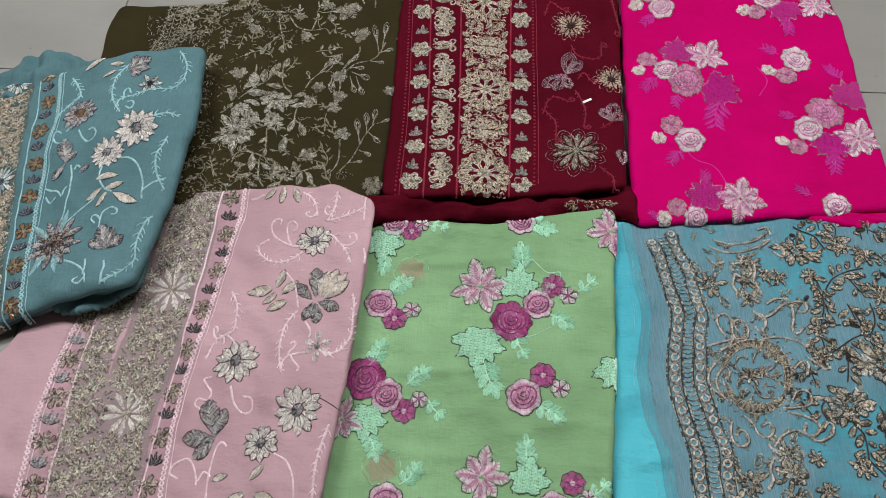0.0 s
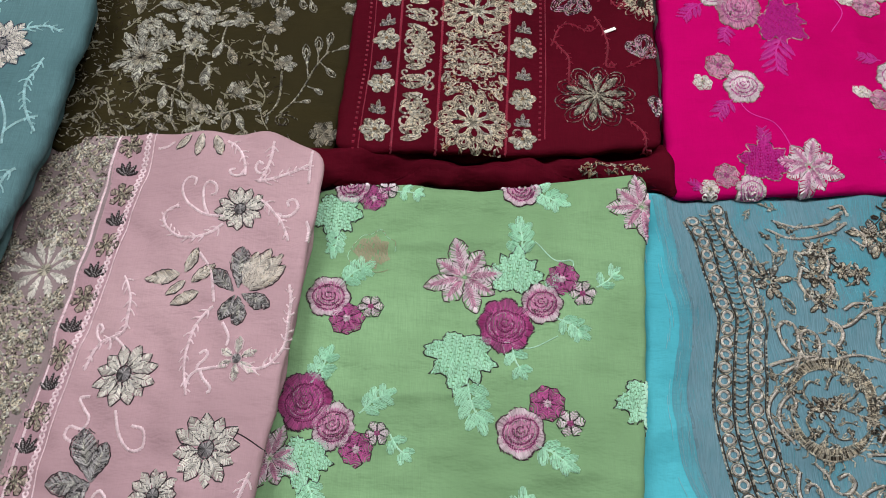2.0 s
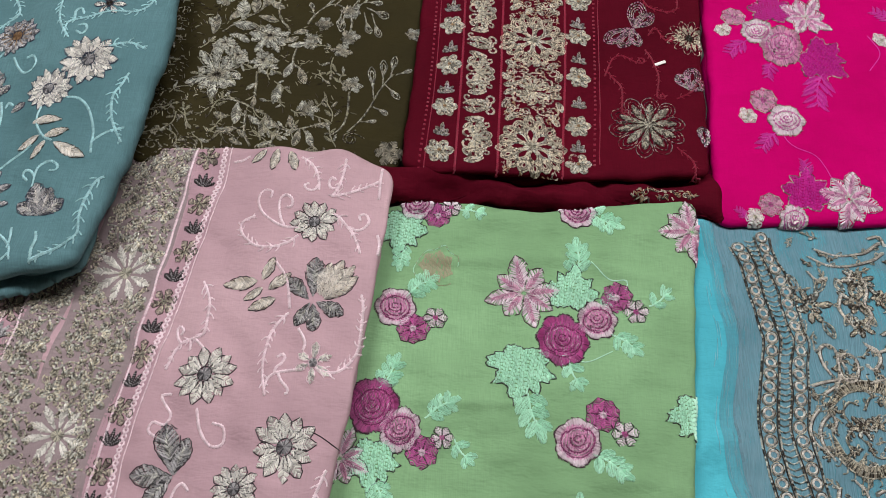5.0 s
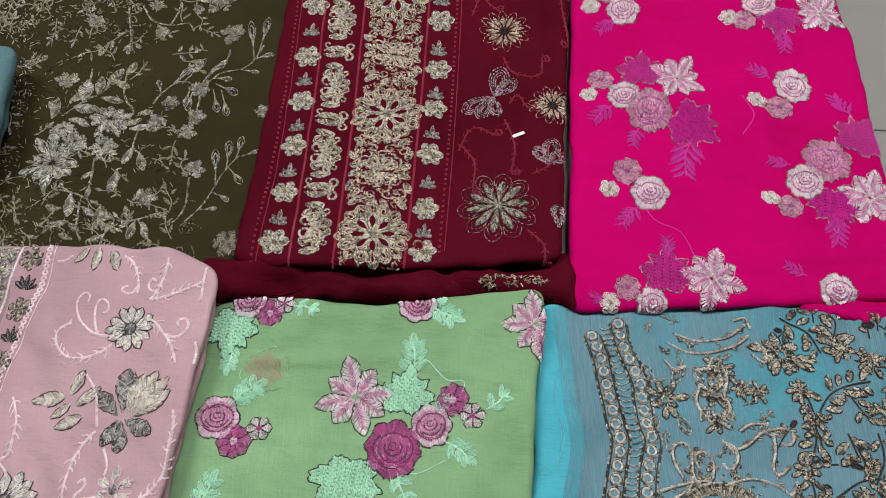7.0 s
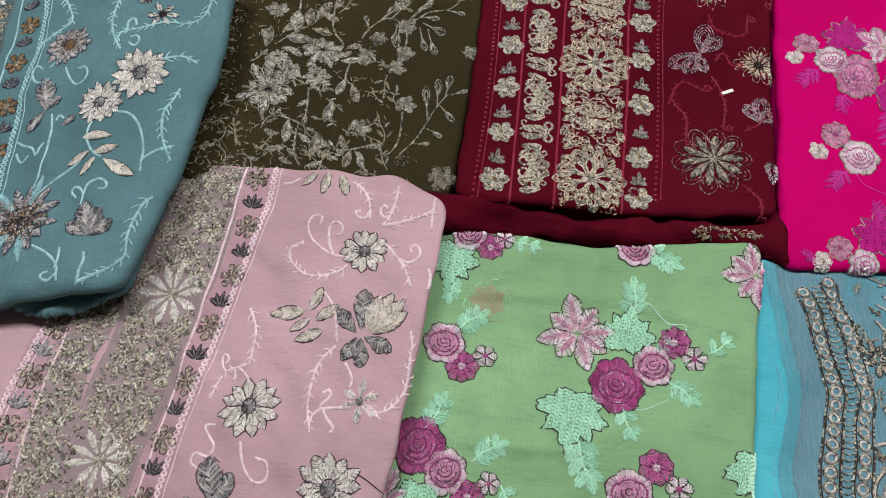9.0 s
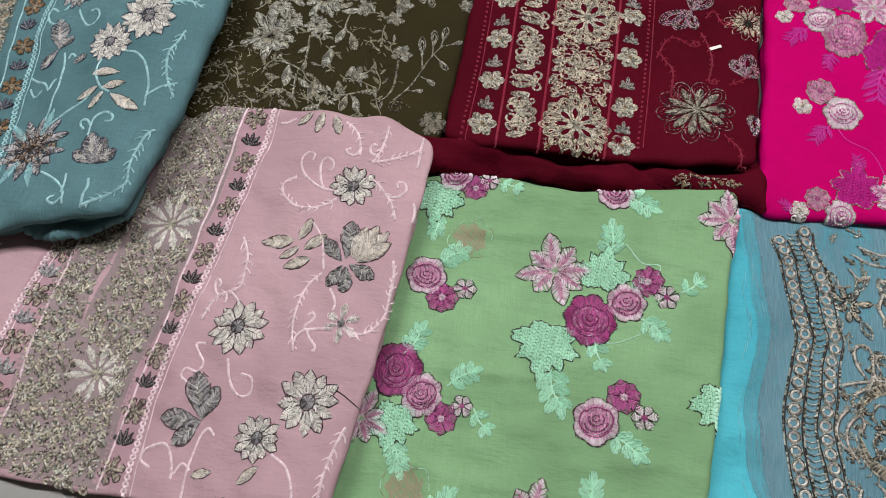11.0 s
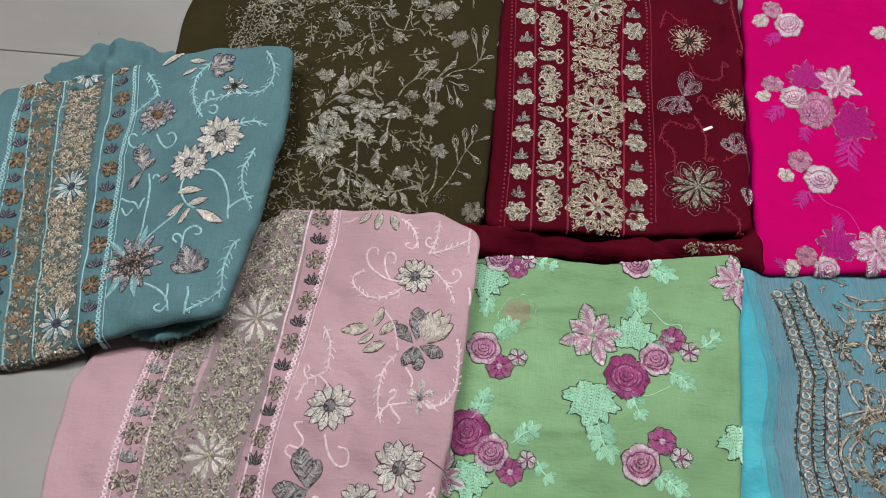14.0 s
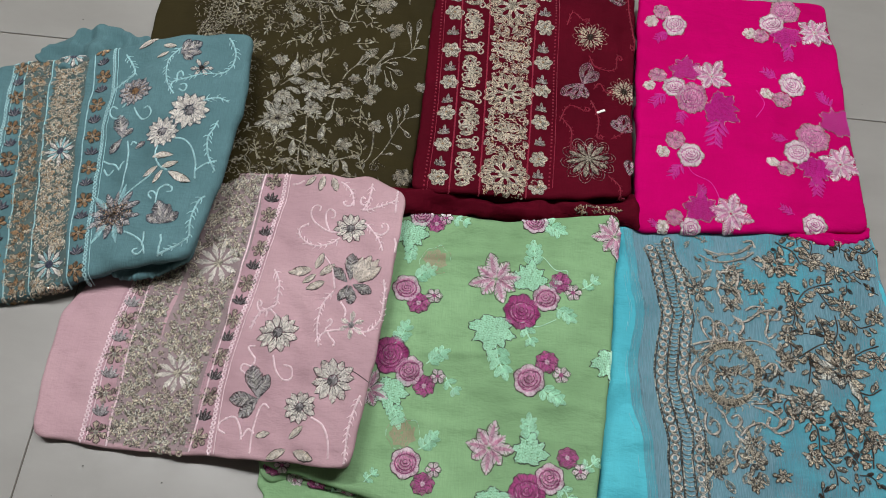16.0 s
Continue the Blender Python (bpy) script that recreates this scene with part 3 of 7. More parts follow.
CYAN_SCROLL2_FIRST = [[(0.371, 0.383), (0.361, 0.371), (0.358, 0.355), (0.364, 0.342), (0.376, 0.34)], [(0.378, 0.329), (0.371, 0.338), (0.367, 0.353), (0.373, 0.369), (0.385, 0.379), (0.389, 0.37), (0.383, 0.362)], [(0.367, 0.408), (0.38, 0.413), (0.401, 0.418), (0.421, 0.421)], [(0.378, 0.399), (0.394, 0.41)], [(0.425, 0.255), (0.419, 0.242), (0.421, 0.23), (0.414, 0.218)], [(0.448, 0.543), (0.452, 0.527), (0.446, 0.511), (0.45, 0.496), (0.441, 0.483)], [(0.422, 0.52), (0.416, 0.504), (0.42, 0.49), (0.428, 0.48)], [(0.436, 0.264), (0.426, 0.268), (0.424, 0.276)], [(0.483, 0.556), (0.494, 0.546), (0.498, 0.562), (0.49, 0.572)], [(0.395, 0.571), (0.415, 0.559), (0.441, 0.559), (0.466, 0.567), (0.483, 0.579)]]
CYAN_SCROLL2_MORE = [[(0.404, 0.582), (0.429, 0.573), (0.458, 0.577), (0.481, 0.592)], [(0.47, 0.598), (0.483, 0.601), (0.487, 0.59)], [(0.388, 0.549), (0.397, 0.539), (0.409, 0.542)], [(0.44, 0.553), (0.431, 0.539), (0.42, 0.541)], [(0.494, 0.39), (0.506, 0.382), (0.515, 0.374), (0.522, 0.376)], [(0.476, 0.376), (0.486, 0.385), (0.495, 0.381), (0.491, 0.368)]]
CYAN_SCROLL2 = CYAN_SCROLL2_FIRST + CYAN_SCROLL2_MORE
TEAL_FERN = [[(-0.431, 0.907), (-0.422, 0.894), (-0.415, 0.875), (-0.416, 0.859), (-0.422, 0.845), (-0.435, 0.834), (-0.454, 0.83), (-0.479, 0.824), (-0.498, 0.818), (-0.513, 0.81), (-0.516, 0.796)], [(-0.513, 0.889), (-0.527, 0.874), (-0.533, 0.857), (-0.53, 0.832), (-0.522, 0.807), (-0.507, 0.785)], [(-0.422, 0.735), (-0.426, 0.722), (-0.432, 0.707), (-0.432, 0.689), (-0.428, 0.67), (-0.421, 0.655), (-0.412, 0.64)], [(-0.418, 0.59), (-0.426, 0.581), (-0.432, 0.559), (-0.432, 0.538), (-0.43, 0.517), (-0.44, 0.505), (-0.457, 0.494), (-0.47, 0.485)], [(-0.453, 0.771), (-0.441, 0.777), (-0.427, 0.781), (-0.411, 0.775)], [(-0.624, 0.891), (-0.611, 0.874), (-0.598, 0.853), (-0.596, 0.839), (-0.607, 0.828), (-0.62, 0.814), (-0.627, 0.799)]]
TEAL_VINE_FIRST = [[(-0.489, 0.7), (-0.476, 0.698), (-0.462, 0.687), (-0.452, 0.672), (-0.445, 0.651), (-0.443, 0.633), (-0.44, 0.621)], [(-0.443, 0.638), (-0.434, 0.647), (-0.424, 0.654), (-0.412, 0.659)], [(-0.515, 0.684), (-0.516, 0.671), (-0.512, 0.657), (-0.502, 0.643), (-0.489, 0.636)], [(-0.514, 0.633), (-0.529, 0.62), (-0.544, 0.605), (-0.558, 0.589)], [(-0.497, 0.577), (-0.497, 0.591), (-0.496, 0.602), (-0.49, 0.608), (-0.483, 0.61), (-0.475, 0.605), (-0.474, 0.597), (-0.481, 0.596)], [(-0.497, 0.589), (-0.504, 0.597), (-0.511, 0.597), (-0.512, 0.591), (-0.506, 0.586)], [(-0.476, 0.52), (-0.472, 0.508), (-0.471, 0.49), (-0.472, 0.482)], [(-0.537, 0.525), (-0.522, 0.519), (-0.508, 0.51), (-0.498, 0.498), (-0.493, 0.484)]]
TEAL_VINE_MORE = [[(-0.496, 0.492), (-0.503, 0.484), (-0.512, 0.486), (-0.514, 0.492), (-0.508, 0.495)], [(-0.502, 0.5), (-0.501, 0.512), (-0.503, 0.523)]]
TEAL_VINE = TEAL_VINE_FIRST + TEAL_VINE_MORE
TEAL_VINE2 = [[(-0.576, 0.765), (-0.568, 0.752), (-0.556, 0.741), (-0.545, 0.743), (-0.542, 0.753), (-0.55, 0.765), (-0.558, 0.763)], [(-0.594, 0.751), (-0.604, 0.745), (-0.615, 0.75), (-0.622, 0.762), (-0.618, 0.772), (-0.609, 0.767)], [(-0.574, 0.699), (-0.566, 0.672), (-0.563, 0.643), (-0.562, 0.616), (-0.564, 0.598)], [(-0.611, 0.665), (-0.598, 0.658), (-0.585, 0.653), (-0.576, 0.643), (-0.574, 0.652), (-0.57, 0.658)], [(-0.566, 0.691), (-0.564, 0.698), (-0.557, 0.694)], [(-0.6, 0.769), (-0.594, 0.776)], [(-0.499, 0.804), (-0.491, 0.806), (-0.486, 0.797), (-0.49, 0.789), (-0.499, 0.794)], [(-0.507, 0.815), (-0.509, 0.829), (-0.503, 0.834), (-0.498, 0.825)], [(-0.606, 0.648), (-0.596, 0.636), (-0.587, 0.644)]]
BLUSH_FERN_FIRST = [[(-0.198, 0.538), (-0.206, 0.53), (-0.218, 0.525), (-0.23, 0.523), (-0.243, 0.525), (-0.254, 0.533), (-0.263, 0.544), (-0.267, 0.556), (-0.263, 0.563), (-0.252, 0.567)], [(-0.154, 0.637), (-0.155, 0.622), (-0.158, 0.605), (-0.162, 0.594), (-0.166, 0.587)], [(-0.166, 0.587), (-0.149, 0.592), (-0.135, 0.599), (-0.12, 0.607), (-0.112, 0.611)], [(-0.161, 0.565), (-0.154, 0.56), (-0.146, 0.551), (-0.138, 0.542), (-0.132, 0.53), (-0.128, 0.519)], [(-0.207, 0.643), (-0.197, 0.636), (-0.188, 0.623), (-0.183, 0.609), (-0.181, 0.595)], [(-0.198, 0.449), (-0.207, 0.439), (-0.214, 0.426), (-0.216, 0.409), (-0.217, 0.392), (-0.215, 0.376), (-0.21, 0.358)]]
BLUSH_FERN_MORE = [[(-0.161, 0.385), (-0.147, 0.382), (-0.137, 0.385), (-0.128, 0.394), (-0.121, 0.407), (-0.119, 0.423), (-0.119, 0.437), (-0.119, 0.455), (-0.122, 0.47)], [(-0.298, 0.487), (-0.292, 0.477), (-0.286, 0.461), (-0.286, 0.443), (-0.286, 0.431), (-0.289, 0.424), (-0.299, 0.421), (-0.311, 0.417), (-0.317, 0.406), (-0.322, 0.388)]]
BLUSH_FERN = BLUSH_FERN_FIRST + BLUSH_FERN_MORE
BLUSH_VINE_FIRST = [[(-0.199, 0.548), (-0.212, 0.548), (-0.221, 0.551), (-0.232, 0.559), (-0.243, 0.57), (-0.25, 0.583), (-0.25, 0.593), (-0.244, 0.6), (-0.235, 0.595), (-0.236, 0.588)], [(-0.215, 0.55), (-0.22, 0.559), (-0.224, 0.573), (-0.224, 0.584), (-0.218, 0.588), (-0.21, 0.583), (-0.21, 0.574), (-0.215, 0.573)], [(-0.182, 0.602), (-0.187, 0.594), (-0.195, 0.595), (-0.198, 0.602), (-0.193, 0.604)], [(-0.141, 0.547), (-0.131, 0.547), (-0.123, 0.554), (-0.122, 0.562), (-0.127, 0.569), (-0.133, 0.565), (-0.131, 0.559)], [(-0.159, 0.599), (-0.167, 0.598), (-0.171, 0.605), (-0.168, 0.612), (-0.163, 0.609)], [(-0.212, 0.364), (-0.21, 0.375), (-0.202, 0.381), (-0.191, 0.383), (-0.18, 0.384), (-0.172, 0.386)]]
BLUSH_VINE_MORE = [[(-0.203, 0.38), (-0.202, 0.387), (-0.197, 0.391), (-0.194, 0.398), (-0.198, 0.402), (-0.202, 0.398)], [(-0.199, 0.38), (-0.195, 0.373), (-0.189, 0.367), (-0.186, 0.362), (-0.189, 0.359)], [(-0.29, 0.644), (-0.28, 0.645), (-0.271, 0.65)]]
BLUSH_VINE = BLUSH_VINE_FIRST + BLUSH_VINE_MORE
BLUSH_VINE2 = [[(-0.311, 0.417), (-0.316, 0.423), (-0.318, 0.433), (-0.314, 0.435), (-0.31, 0.43), (-0.313, 0.426)], [(-0.302, 0.421), (-0.3, 0.413), (-0.301, 0.409)], [(-0.295, 0.42), (-0.285, 0.411), (-0.284, 0.407)], [(-0.185, 0.431), (-0.179, 0.422), (-0.175, 0.413), (-0.176, 0.405)], [(-0.112, 0.627), (-0.113, 0.605), (-0.113, 0.588)], [(-0.111, 0.541), (-0.108, 0.531), (-0.109, 0.518)]]
BLUSH_VINE3 = [[(-0.309, 0.224), (-0.302, 0.235), (-0.292, 0.229)], [(-0.274, 0.265), (-0.282, 0.272), (-0.289, 0.265), (-0.293, 0.246), (-0.295, 0.222), (-0.294, 0.2)], [(-0.209, 0.252), (-0.191, 0.241), (-0.18, 0.219), (-0.177, 0.193)], [(-0.336, 0.249), (-0.345, 0.244), (-0.347, 0.234), (-0.335, 0.227)], [(-0.218, 0.506), (-0.204, 0.486), (-0.197, 0.454)]]
BLUSH_VINE4 = [[(-0.31, 0.361), (-0.321, 0.36), (-0.314, 0.349), (-0.307, 0.34), (-0.311, 0.329), (-0.324, 0.332), (-0.326, 0.322), (-0.317, 0.316)], [(-0.279, 0.345), (-0.272, 0.323), (-0.259, 0.308), (-0.247, 0.311), (-0.249, 0.327), (-0.261, 0.331)], [(-0.338, 0.249), (-0.325, 0.252), (-0.315, 0.238), (-0.31, 0.219)]]
BLUSH_FERN2 = [[(-0.14, 0.286), (-0.15, 0.253), (-0.153, 0.228), (-0.154, 0.187)]]
CYAN_MEDAL_ARCS = [[(0.38, 0.379), (0.388, 0.393), (0.401, 0.407), (0.418, 0.414), (0.436, 0.415), (0.453, 0.409), (0.464, 0.396), (0.468, 0.378), (0.466, 0.36), (0.457, 0.343)], [(0.381, 0.358), (0.383, 0.338), (0.394, 0.325), (0.411, 0.318), (0.43, 0.32), (0.448, 0.33), (0.46, 0.343)]]
CYAN_MEDAL_CURLS = [[(0.439, 0.373), (0.45, 0.38), (0.457, 0.392), (0.45, 0.399), (0.443, 0.393)], [(0.438, 0.367), (0.448, 0.364), (0.458, 0.37)], [(0.405, 0.371), (0.399, 0.383), (0.406, 0.394), (0.416, 0.391)], [(0.403, 0.363), (0.395, 0.352), (0.399, 0.339), (0.41, 0.344)], [(0.422, 0.386), (0.429, 0.399), (0.438, 0.403)], [(0.419, 0.351), (0.423, 0.337), (0.437, 0.337), (0.443, 0.346)], [(0.414, 0.34), (0.407, 0.331)], [(0.396, 0.371), (0.39, 0.376)], [(0.428, 0.35), (0.439, 0.354), (0.45, 0.35)]]
CYAN_LILY_AT = [(0.384, 0.505), (0.443, 0.54), (0.435, 0.511), (0.436, 0.481), (0.464, 0.518), (0.482, 0.514), (0.39, 0.224), (0.444, 0.261), (0.445, 0.233), (0.446, 0.203), (0.479, 0.254), (0.485, 0.214), (0.418, 0.367), (0.434, 0.372)]
CYAN_BIG = [(0.599, 0.379), (0.538, 0.326), (0.516, 0.558), (0.613, 0.309), (0.584, 0.568), (0.62, 0.488), (0.519, 0.434), (0.528, 0.517), (0.535, 0.245), (0.572, 0.264), (0.516, 0.392), (0.666, 0.553), (0.609, 0.554), (0.669, 0.477), (0.66, 0.401), (0.634, 0.276)]
CYAN_TWIGS_FIRST = [[(0.531, 0.522), (0.536, 0.497), (0.534, 0.468), (0.525, 0.439)], [(0.537, 0.483), (0.555, 0.509), (0.576, 0.522), (0.604, 0.528)], [(0.576, 0.522), (0.585, 0.501), (0.595, 0.484)], [(0.521, 0.429), (0.522, 0.406), (0.518, 0.383), (0.505, 0.373)], [(0.521, 0.392), (0.545, 0.407), (0.569, 0.421), (0.593, 0.426)], [(0.545, 0.407), (0.548, 0.385), (0.542, 0.357)], [(0.6, 0.472), (0.6, 0.444), (0.586, 0.415), (0.601, 0.397)], [(0.623, 0.474), (0.638, 0.456), (0.662, 0.462)], [(0.535, 0.304), (0.545, 0.284), (0.545, 0.254)], [(0.545, 0.254), (0.563, 0.23), (0.563, 0.206)], [(0.577, 0.324), (0.586, 0.299), (0.589, 0.265), (0.602, 0.241)], [(0.611, 0.292), (0.624, 0.267), (0.622, 0.234)], [(0.61, 0.398), (0.641, 0.418), (0.665, 0.427)]]
CYAN_TWIGS_MORE = [[(0.612, 0.353), (0.637, 0.346), (0.656, 0.356)], [(0.569, 0.562), (0.584, 0.595), (0.577, 0.608)], [(0.595, 0.553), (0.626, 0.545), (0.652, 0.557)], [(0.523, 0.602), (0.549, 0.587), (0.559, 0.561)], [(0.647, 0.6), (0.669, 0.59), (0.691, 0.603)], [(0.514, 0.338), (0.498, 0.319), (0.504, 0.298)], [(0.567, 0.47), (0.574, 0.442)]]
CYAN_TWIGS = CYAN_TWIGS_FIRST + CYAN_TWIGS_MORE
OLIVE_TWIG_FIRST = [[(-0.164, 0.709), (-0.15, 0.73), (-0.138, 0.752), (-0.132, 0.768), (-0.124, 0.786), (-0.114, 0.807)], [(-0.234, 0.883), (-0.228, 0.897), (-0.218, 0.91), (-0.201, 0.918), (-0.178, 0.912)], [(-0.178, 0.916), (-0.161, 0.936), (-0.149, 0.948), (-0.146, 0.971)], [(-0.178, 0.912), (-0.156, 0.924), (-0.13, 0.936), (-0.112, 0.955), (-0.102, 0.981)], [(-0.178, 0.907), (-0.175, 0.885), (-0.176, 0.869)], [(-0.343, 0.857), (-0.326, 0.871), (-0.309, 0.885), (-0.297, 0.903), (-0.293, 0.926)], [(-0.295, 1.044), (-0.289, 1.014), (-0.281, 0.984)], [(-0.276, 1.045), (-0.259, 1.021), (-0.235, 1.016), (-0.212, 1.022), (-0.201, 1.005)], [(-0.235, 1.016), (-0.23, 1.046), (-0.228, 1.059)], [(-0.185, 0.701), (-0.173, 0.714), (-0.167, 0.739), (-0.167, 0.769)]]
OLIVE_TWIG_MORE = [[(-0.319, 0.748), (-0.296, 0.742), (-0.269, 0.73), (-0.25, 0.714), (-0.22, 0.712), (-0.199, 0.718)], [(-0.25, 0.714), (-0.257, 0.691), (-0.258, 0.677)], [(-0.295, 0.734), (-0.293, 0.704), (-0.282, 0.681)], [(-0.22, 0.712), (-0.211, 0.698), (-0.204, 0.687)], [(-0.289, 0.795), (-0.287, 0.775), (-0.286, 0.749)], [(-0.242, 0.839), (-0.245, 0.813), (-0.23, 0.798), (-0.225, 0.779)], [(-0.085, 0.813), (-0.079, 0.845), (-0.083, 0.872)], [(-0.083, 0.991), (-0.076, 1.015), (-0.078, 1.051)], [(-0.276, 0.926), (-0.273, 0.893), (-0.258, 0.871), (-0.26, 0.844)], [(-0.335, 1.061), (-0.315, 1.056), (-0.294, 1.059), (-0.267, 1.057)], [(-0.163, 1.117), (-0.153, 1.098), (-0.144, 1.076)], [(-0.134, 1.125), (-0.126, 1.099), (-0.125, 1.068)], [(-0.323, 0.936), (-0.322, 0.902), (-0.318, 0.875)]]
OLIVE_TWIG = OLIVE_TWIG_FIRST + OLIVE_TWIG_MORE
OLIVE_FINGERS_FIRST = [(-0.135, 0.762, -0.142, 0.813), (-0.125, 0.783, -0.127, 0.828), (-0.117, 0.8, -0.112, 0.835), (-0.124, 0.789, -0.102, 0.761), (-0.135, 0.75, -0.115, 0.739), (-0.15, 0.728, -0.129, 0.73), (-0.11, 0.807, -0.089, 0.815), (-0.112, 0.955, -0.123, 1.019), (-0.107, 0.969, -0.101, 1.032), (-0.127, 0.937, -0.102, 0.932), (-0.114, 0.955, -0.087, 0.967), (-0.163, 0.93, -0.146, 0.951), (-0.169, 0.924, -0.147, 0.942), (-0.16, 0.921, -0.135, 0.918), (-0.157, 0.914, -0.125, 0.898), (-0.149, 0.906, -0.135, 0.863), (-0.16, 0.908, -0.149, 0.87), (-0.19, 0.909, -0.192, 0.879), (-0.186, 0.909, -0.188, 0.872), (-0.201, 0.915, -0.175, 0.955), (-0.209, 0.917, -0.18, 0.953), (-0.215, 0.912, -0.193, 0.941), (-0.226, 0.897, -0.234, 0.922)]
OLIVE_FINGERS_MORE = [(-0.281, 0.984, -0.281, 0.961), (-0.281, 0.984, -0.265, 0.971), (-0.288, 1.002, -0.3, 0.99)]
OLIVE_FINGERS = OLIVE_FINGERS_FIRST + OLIVE_FINGERS_MORE
OLIVE_HEADS = [(-0.169, 1.06, 0.026), (-0.208, 1.074, 0.014), (-0.145, 0.998, 0.02), (-0.178, 0.909, 0.016), (-0.176, 0.861, 0.015), (-0.184, 0.838, 0.015), (-0.212, 0.886, 0.013), (-0.165, 0.783, 0.016), (-0.218, 0.742, 0.016), (-0.257, 1.048, 0.012), (-0.09, 0.872, 0.014), (-0.109, 0.681, 0.02), (-0.333, 1.016, 0.012), (-0.244, 1.003, 0.013), (-0.201, 1.045, 0.01), (-0.351, 0.918, 0.018), (-0.225, 0.856, 0.014), (-0.226, 0.842, 0.01)]
OLIVE_BIG = [(-0.34, 0.788, 0.043), (-0.279, 0.851, 0.03), (-0.316, 0.817, 0.019), (-0.283, 0.814, 0.021), (-0.336, 0.836, 0.017)]
OLIVE_BROAD_FIRST = [(-0.318, 0.875, -0.324, 0.919), (-0.331, 0.869, -0.298, 0.864), (-0.353, 0.862, -0.364, 0.879), (-0.354, 0.851, -0.353, 0.884), (-0.336, 0.874, -0.319, 0.893), (-0.305, 0.892, -0.308, 0.925), (-0.297, 0.903, -0.282, 0.938), (-0.289, 0.915, -0.267, 0.906), (-0.276, 0.926, -0.268, 0.95), (-0.3, 0.886, -0.273, 0.886), (-0.346, 0.841, -0.34, 0.809), (-0.334, 0.852, -0.315, 0.85), (-0.325, 0.853, -0.305, 0.842), (-0.26, 0.844, -0.243, 0.859), (-0.255, 0.839, -0.229, 0.845), (-0.251, 0.866, -0.231, 0.872), (-0.245, 0.813, -0.252, 0.786), (-0.235, 0.803, -0.224, 0.777), (-0.255, 0.776, -0.261, 0.745), (-0.287, 0.775, -0.298, 0.764), (-0.285, 0.754, -0.287, 0.739), (-0.305, 0.744, -0.306, 0.714), (-0.295, 0.729, -0.312, 0.728)]
OLIVE_BROAD_MORE = [(-0.291, 0.729, -0.275, 0.717), (-0.269, 0.73, -0.271, 0.7), (-0.25, 0.714, -0.267, 0.723), (-0.233, 0.712, -0.239, 0.731), (-0.224, 0.712, -0.229, 0.686), (-0.214, 0.709, -0.206, 0.687), (-0.206, 0.716, -0.186, 0.72), (-0.257, 0.691, -0.272, 0.681), (-0.287, 0.695, -0.301, 0.706), (-0.291, 0.683, -0.308, 0.689), (-0.302, 0.709, -0.322, 0.698), (-0.316, 0.723, -0.334, 0.728)]
OLIVE_BROAD = OLIVE_BROAD_FIRST + OLIVE_BROAD_MORE

# border lines of the embroidered bands
TEAL_CHAIN_A = [(-0.652, 0.919), (-0.627, 0.803), (-0.626, 0.715), (-0.59, 0.456)]
TEAL_LINE_A = [(-0.692, 0.918), (-0.668, 0.814), (-0.663, 0.742), (-0.62, 0.458)]
TEAL_LINE_B = [(-0.764, 0.896), (-0.734, 0.712), (-0.684, 0.441)]
TEAL_LINE_C = [(-0.805, 0.873), (-0.771, 0.675), (-0.725, 0.433)]
TEAL_CHAIN_B = [(-0.825, 0.864), (-0.812, 0.718), (-0.785, 0.544), (-0.768, 0.425)]
TEAL_COL_A = [(-0.673, 0.911), (-0.652, 0.824), (-0.648, 0.752), (-0.606, 0.464)]
TEAL_BAND_A = [(-0.73, 0.91), (-0.711, 0.795), (-0.696, 0.677), (-0.653, 0.454)]
TEAL_BAND_B = [(-0.784, 0.884), (-0.754, 0.699), (-0.707, 0.442)]
TEAL_COL_B = [(-0.813, 0.863), (-0.791, 0.696), (-0.748, 0.431)]
BLUSH_CHAIN_A = [(-0.303, 0.664), (-0.307, 0.608), (-0.329, 0.467), (-0.352, 0.328), (-0.356, 0.198)]
BLUSH_LINE_A = [(-0.34, 0.672), (-0.35, 0.538), (-0.37, 0.355), (-0.386, 0.2)]
BLUSH_COL_A = [(-0.324, 0.665), (-0.325, 0.547), (-0.344, 0.453), (-0.365, 0.328), (-0.377, 0.204)]
BLUSH_BAND_A = [(-0.38, 0.67), (-0.395, 0.504), (-0.426, 0.324), (-0.43, 0.201)]
BLUSH_LINE_B = [(-0.448, 0.571), (-0.5, 0.46), (-0.509, 0.332), (-0.513, 0.204)]
BLUSH_BAND_B = [(-0.444, 0.55), (-0.486, 0.437), (-0.491, 0.333), (-0.49, 0.208)]
BLUSH_COL_B = [(-0.491, 0.526), (-0.522, 0.429), (-0.529, 0.326), (-0.531, 0.206)]
BLUSH_CHAIN_B = [(-0.525, 0.468), (-0.542, 0.385), (-0.548, 0.277), (-0.551, 0.208)]
MAROON_DOT_A = [(-0.061, 1.097), (-0.063, 0.808), (-0.072, 0.638)]
MAROON_LINE_A = [(-0.023, 1.101), (-0.024, 0.837), (-0.029, 0.642)]
MAROON_LINE_B = [(0.031, 1.106), (0.027, 0.842), (0.021, 0.638)]
MAROON_LINE_C = [(0.12, 1.114), (0.11, 0.849), (0.1, 0.644)]
MAROON_DOT_B = [(0.158, 1.118), (0.149, 0.852), (0.139, 0.664)]
MAROON_BAND_A = [(0.075, 1.11), (0.069, 0.862), (0.061, 0.64)]
MAROON_BAND_B = [(0.001, 1.103), (-0.0, 0.853), (-0.005, 0.641)]
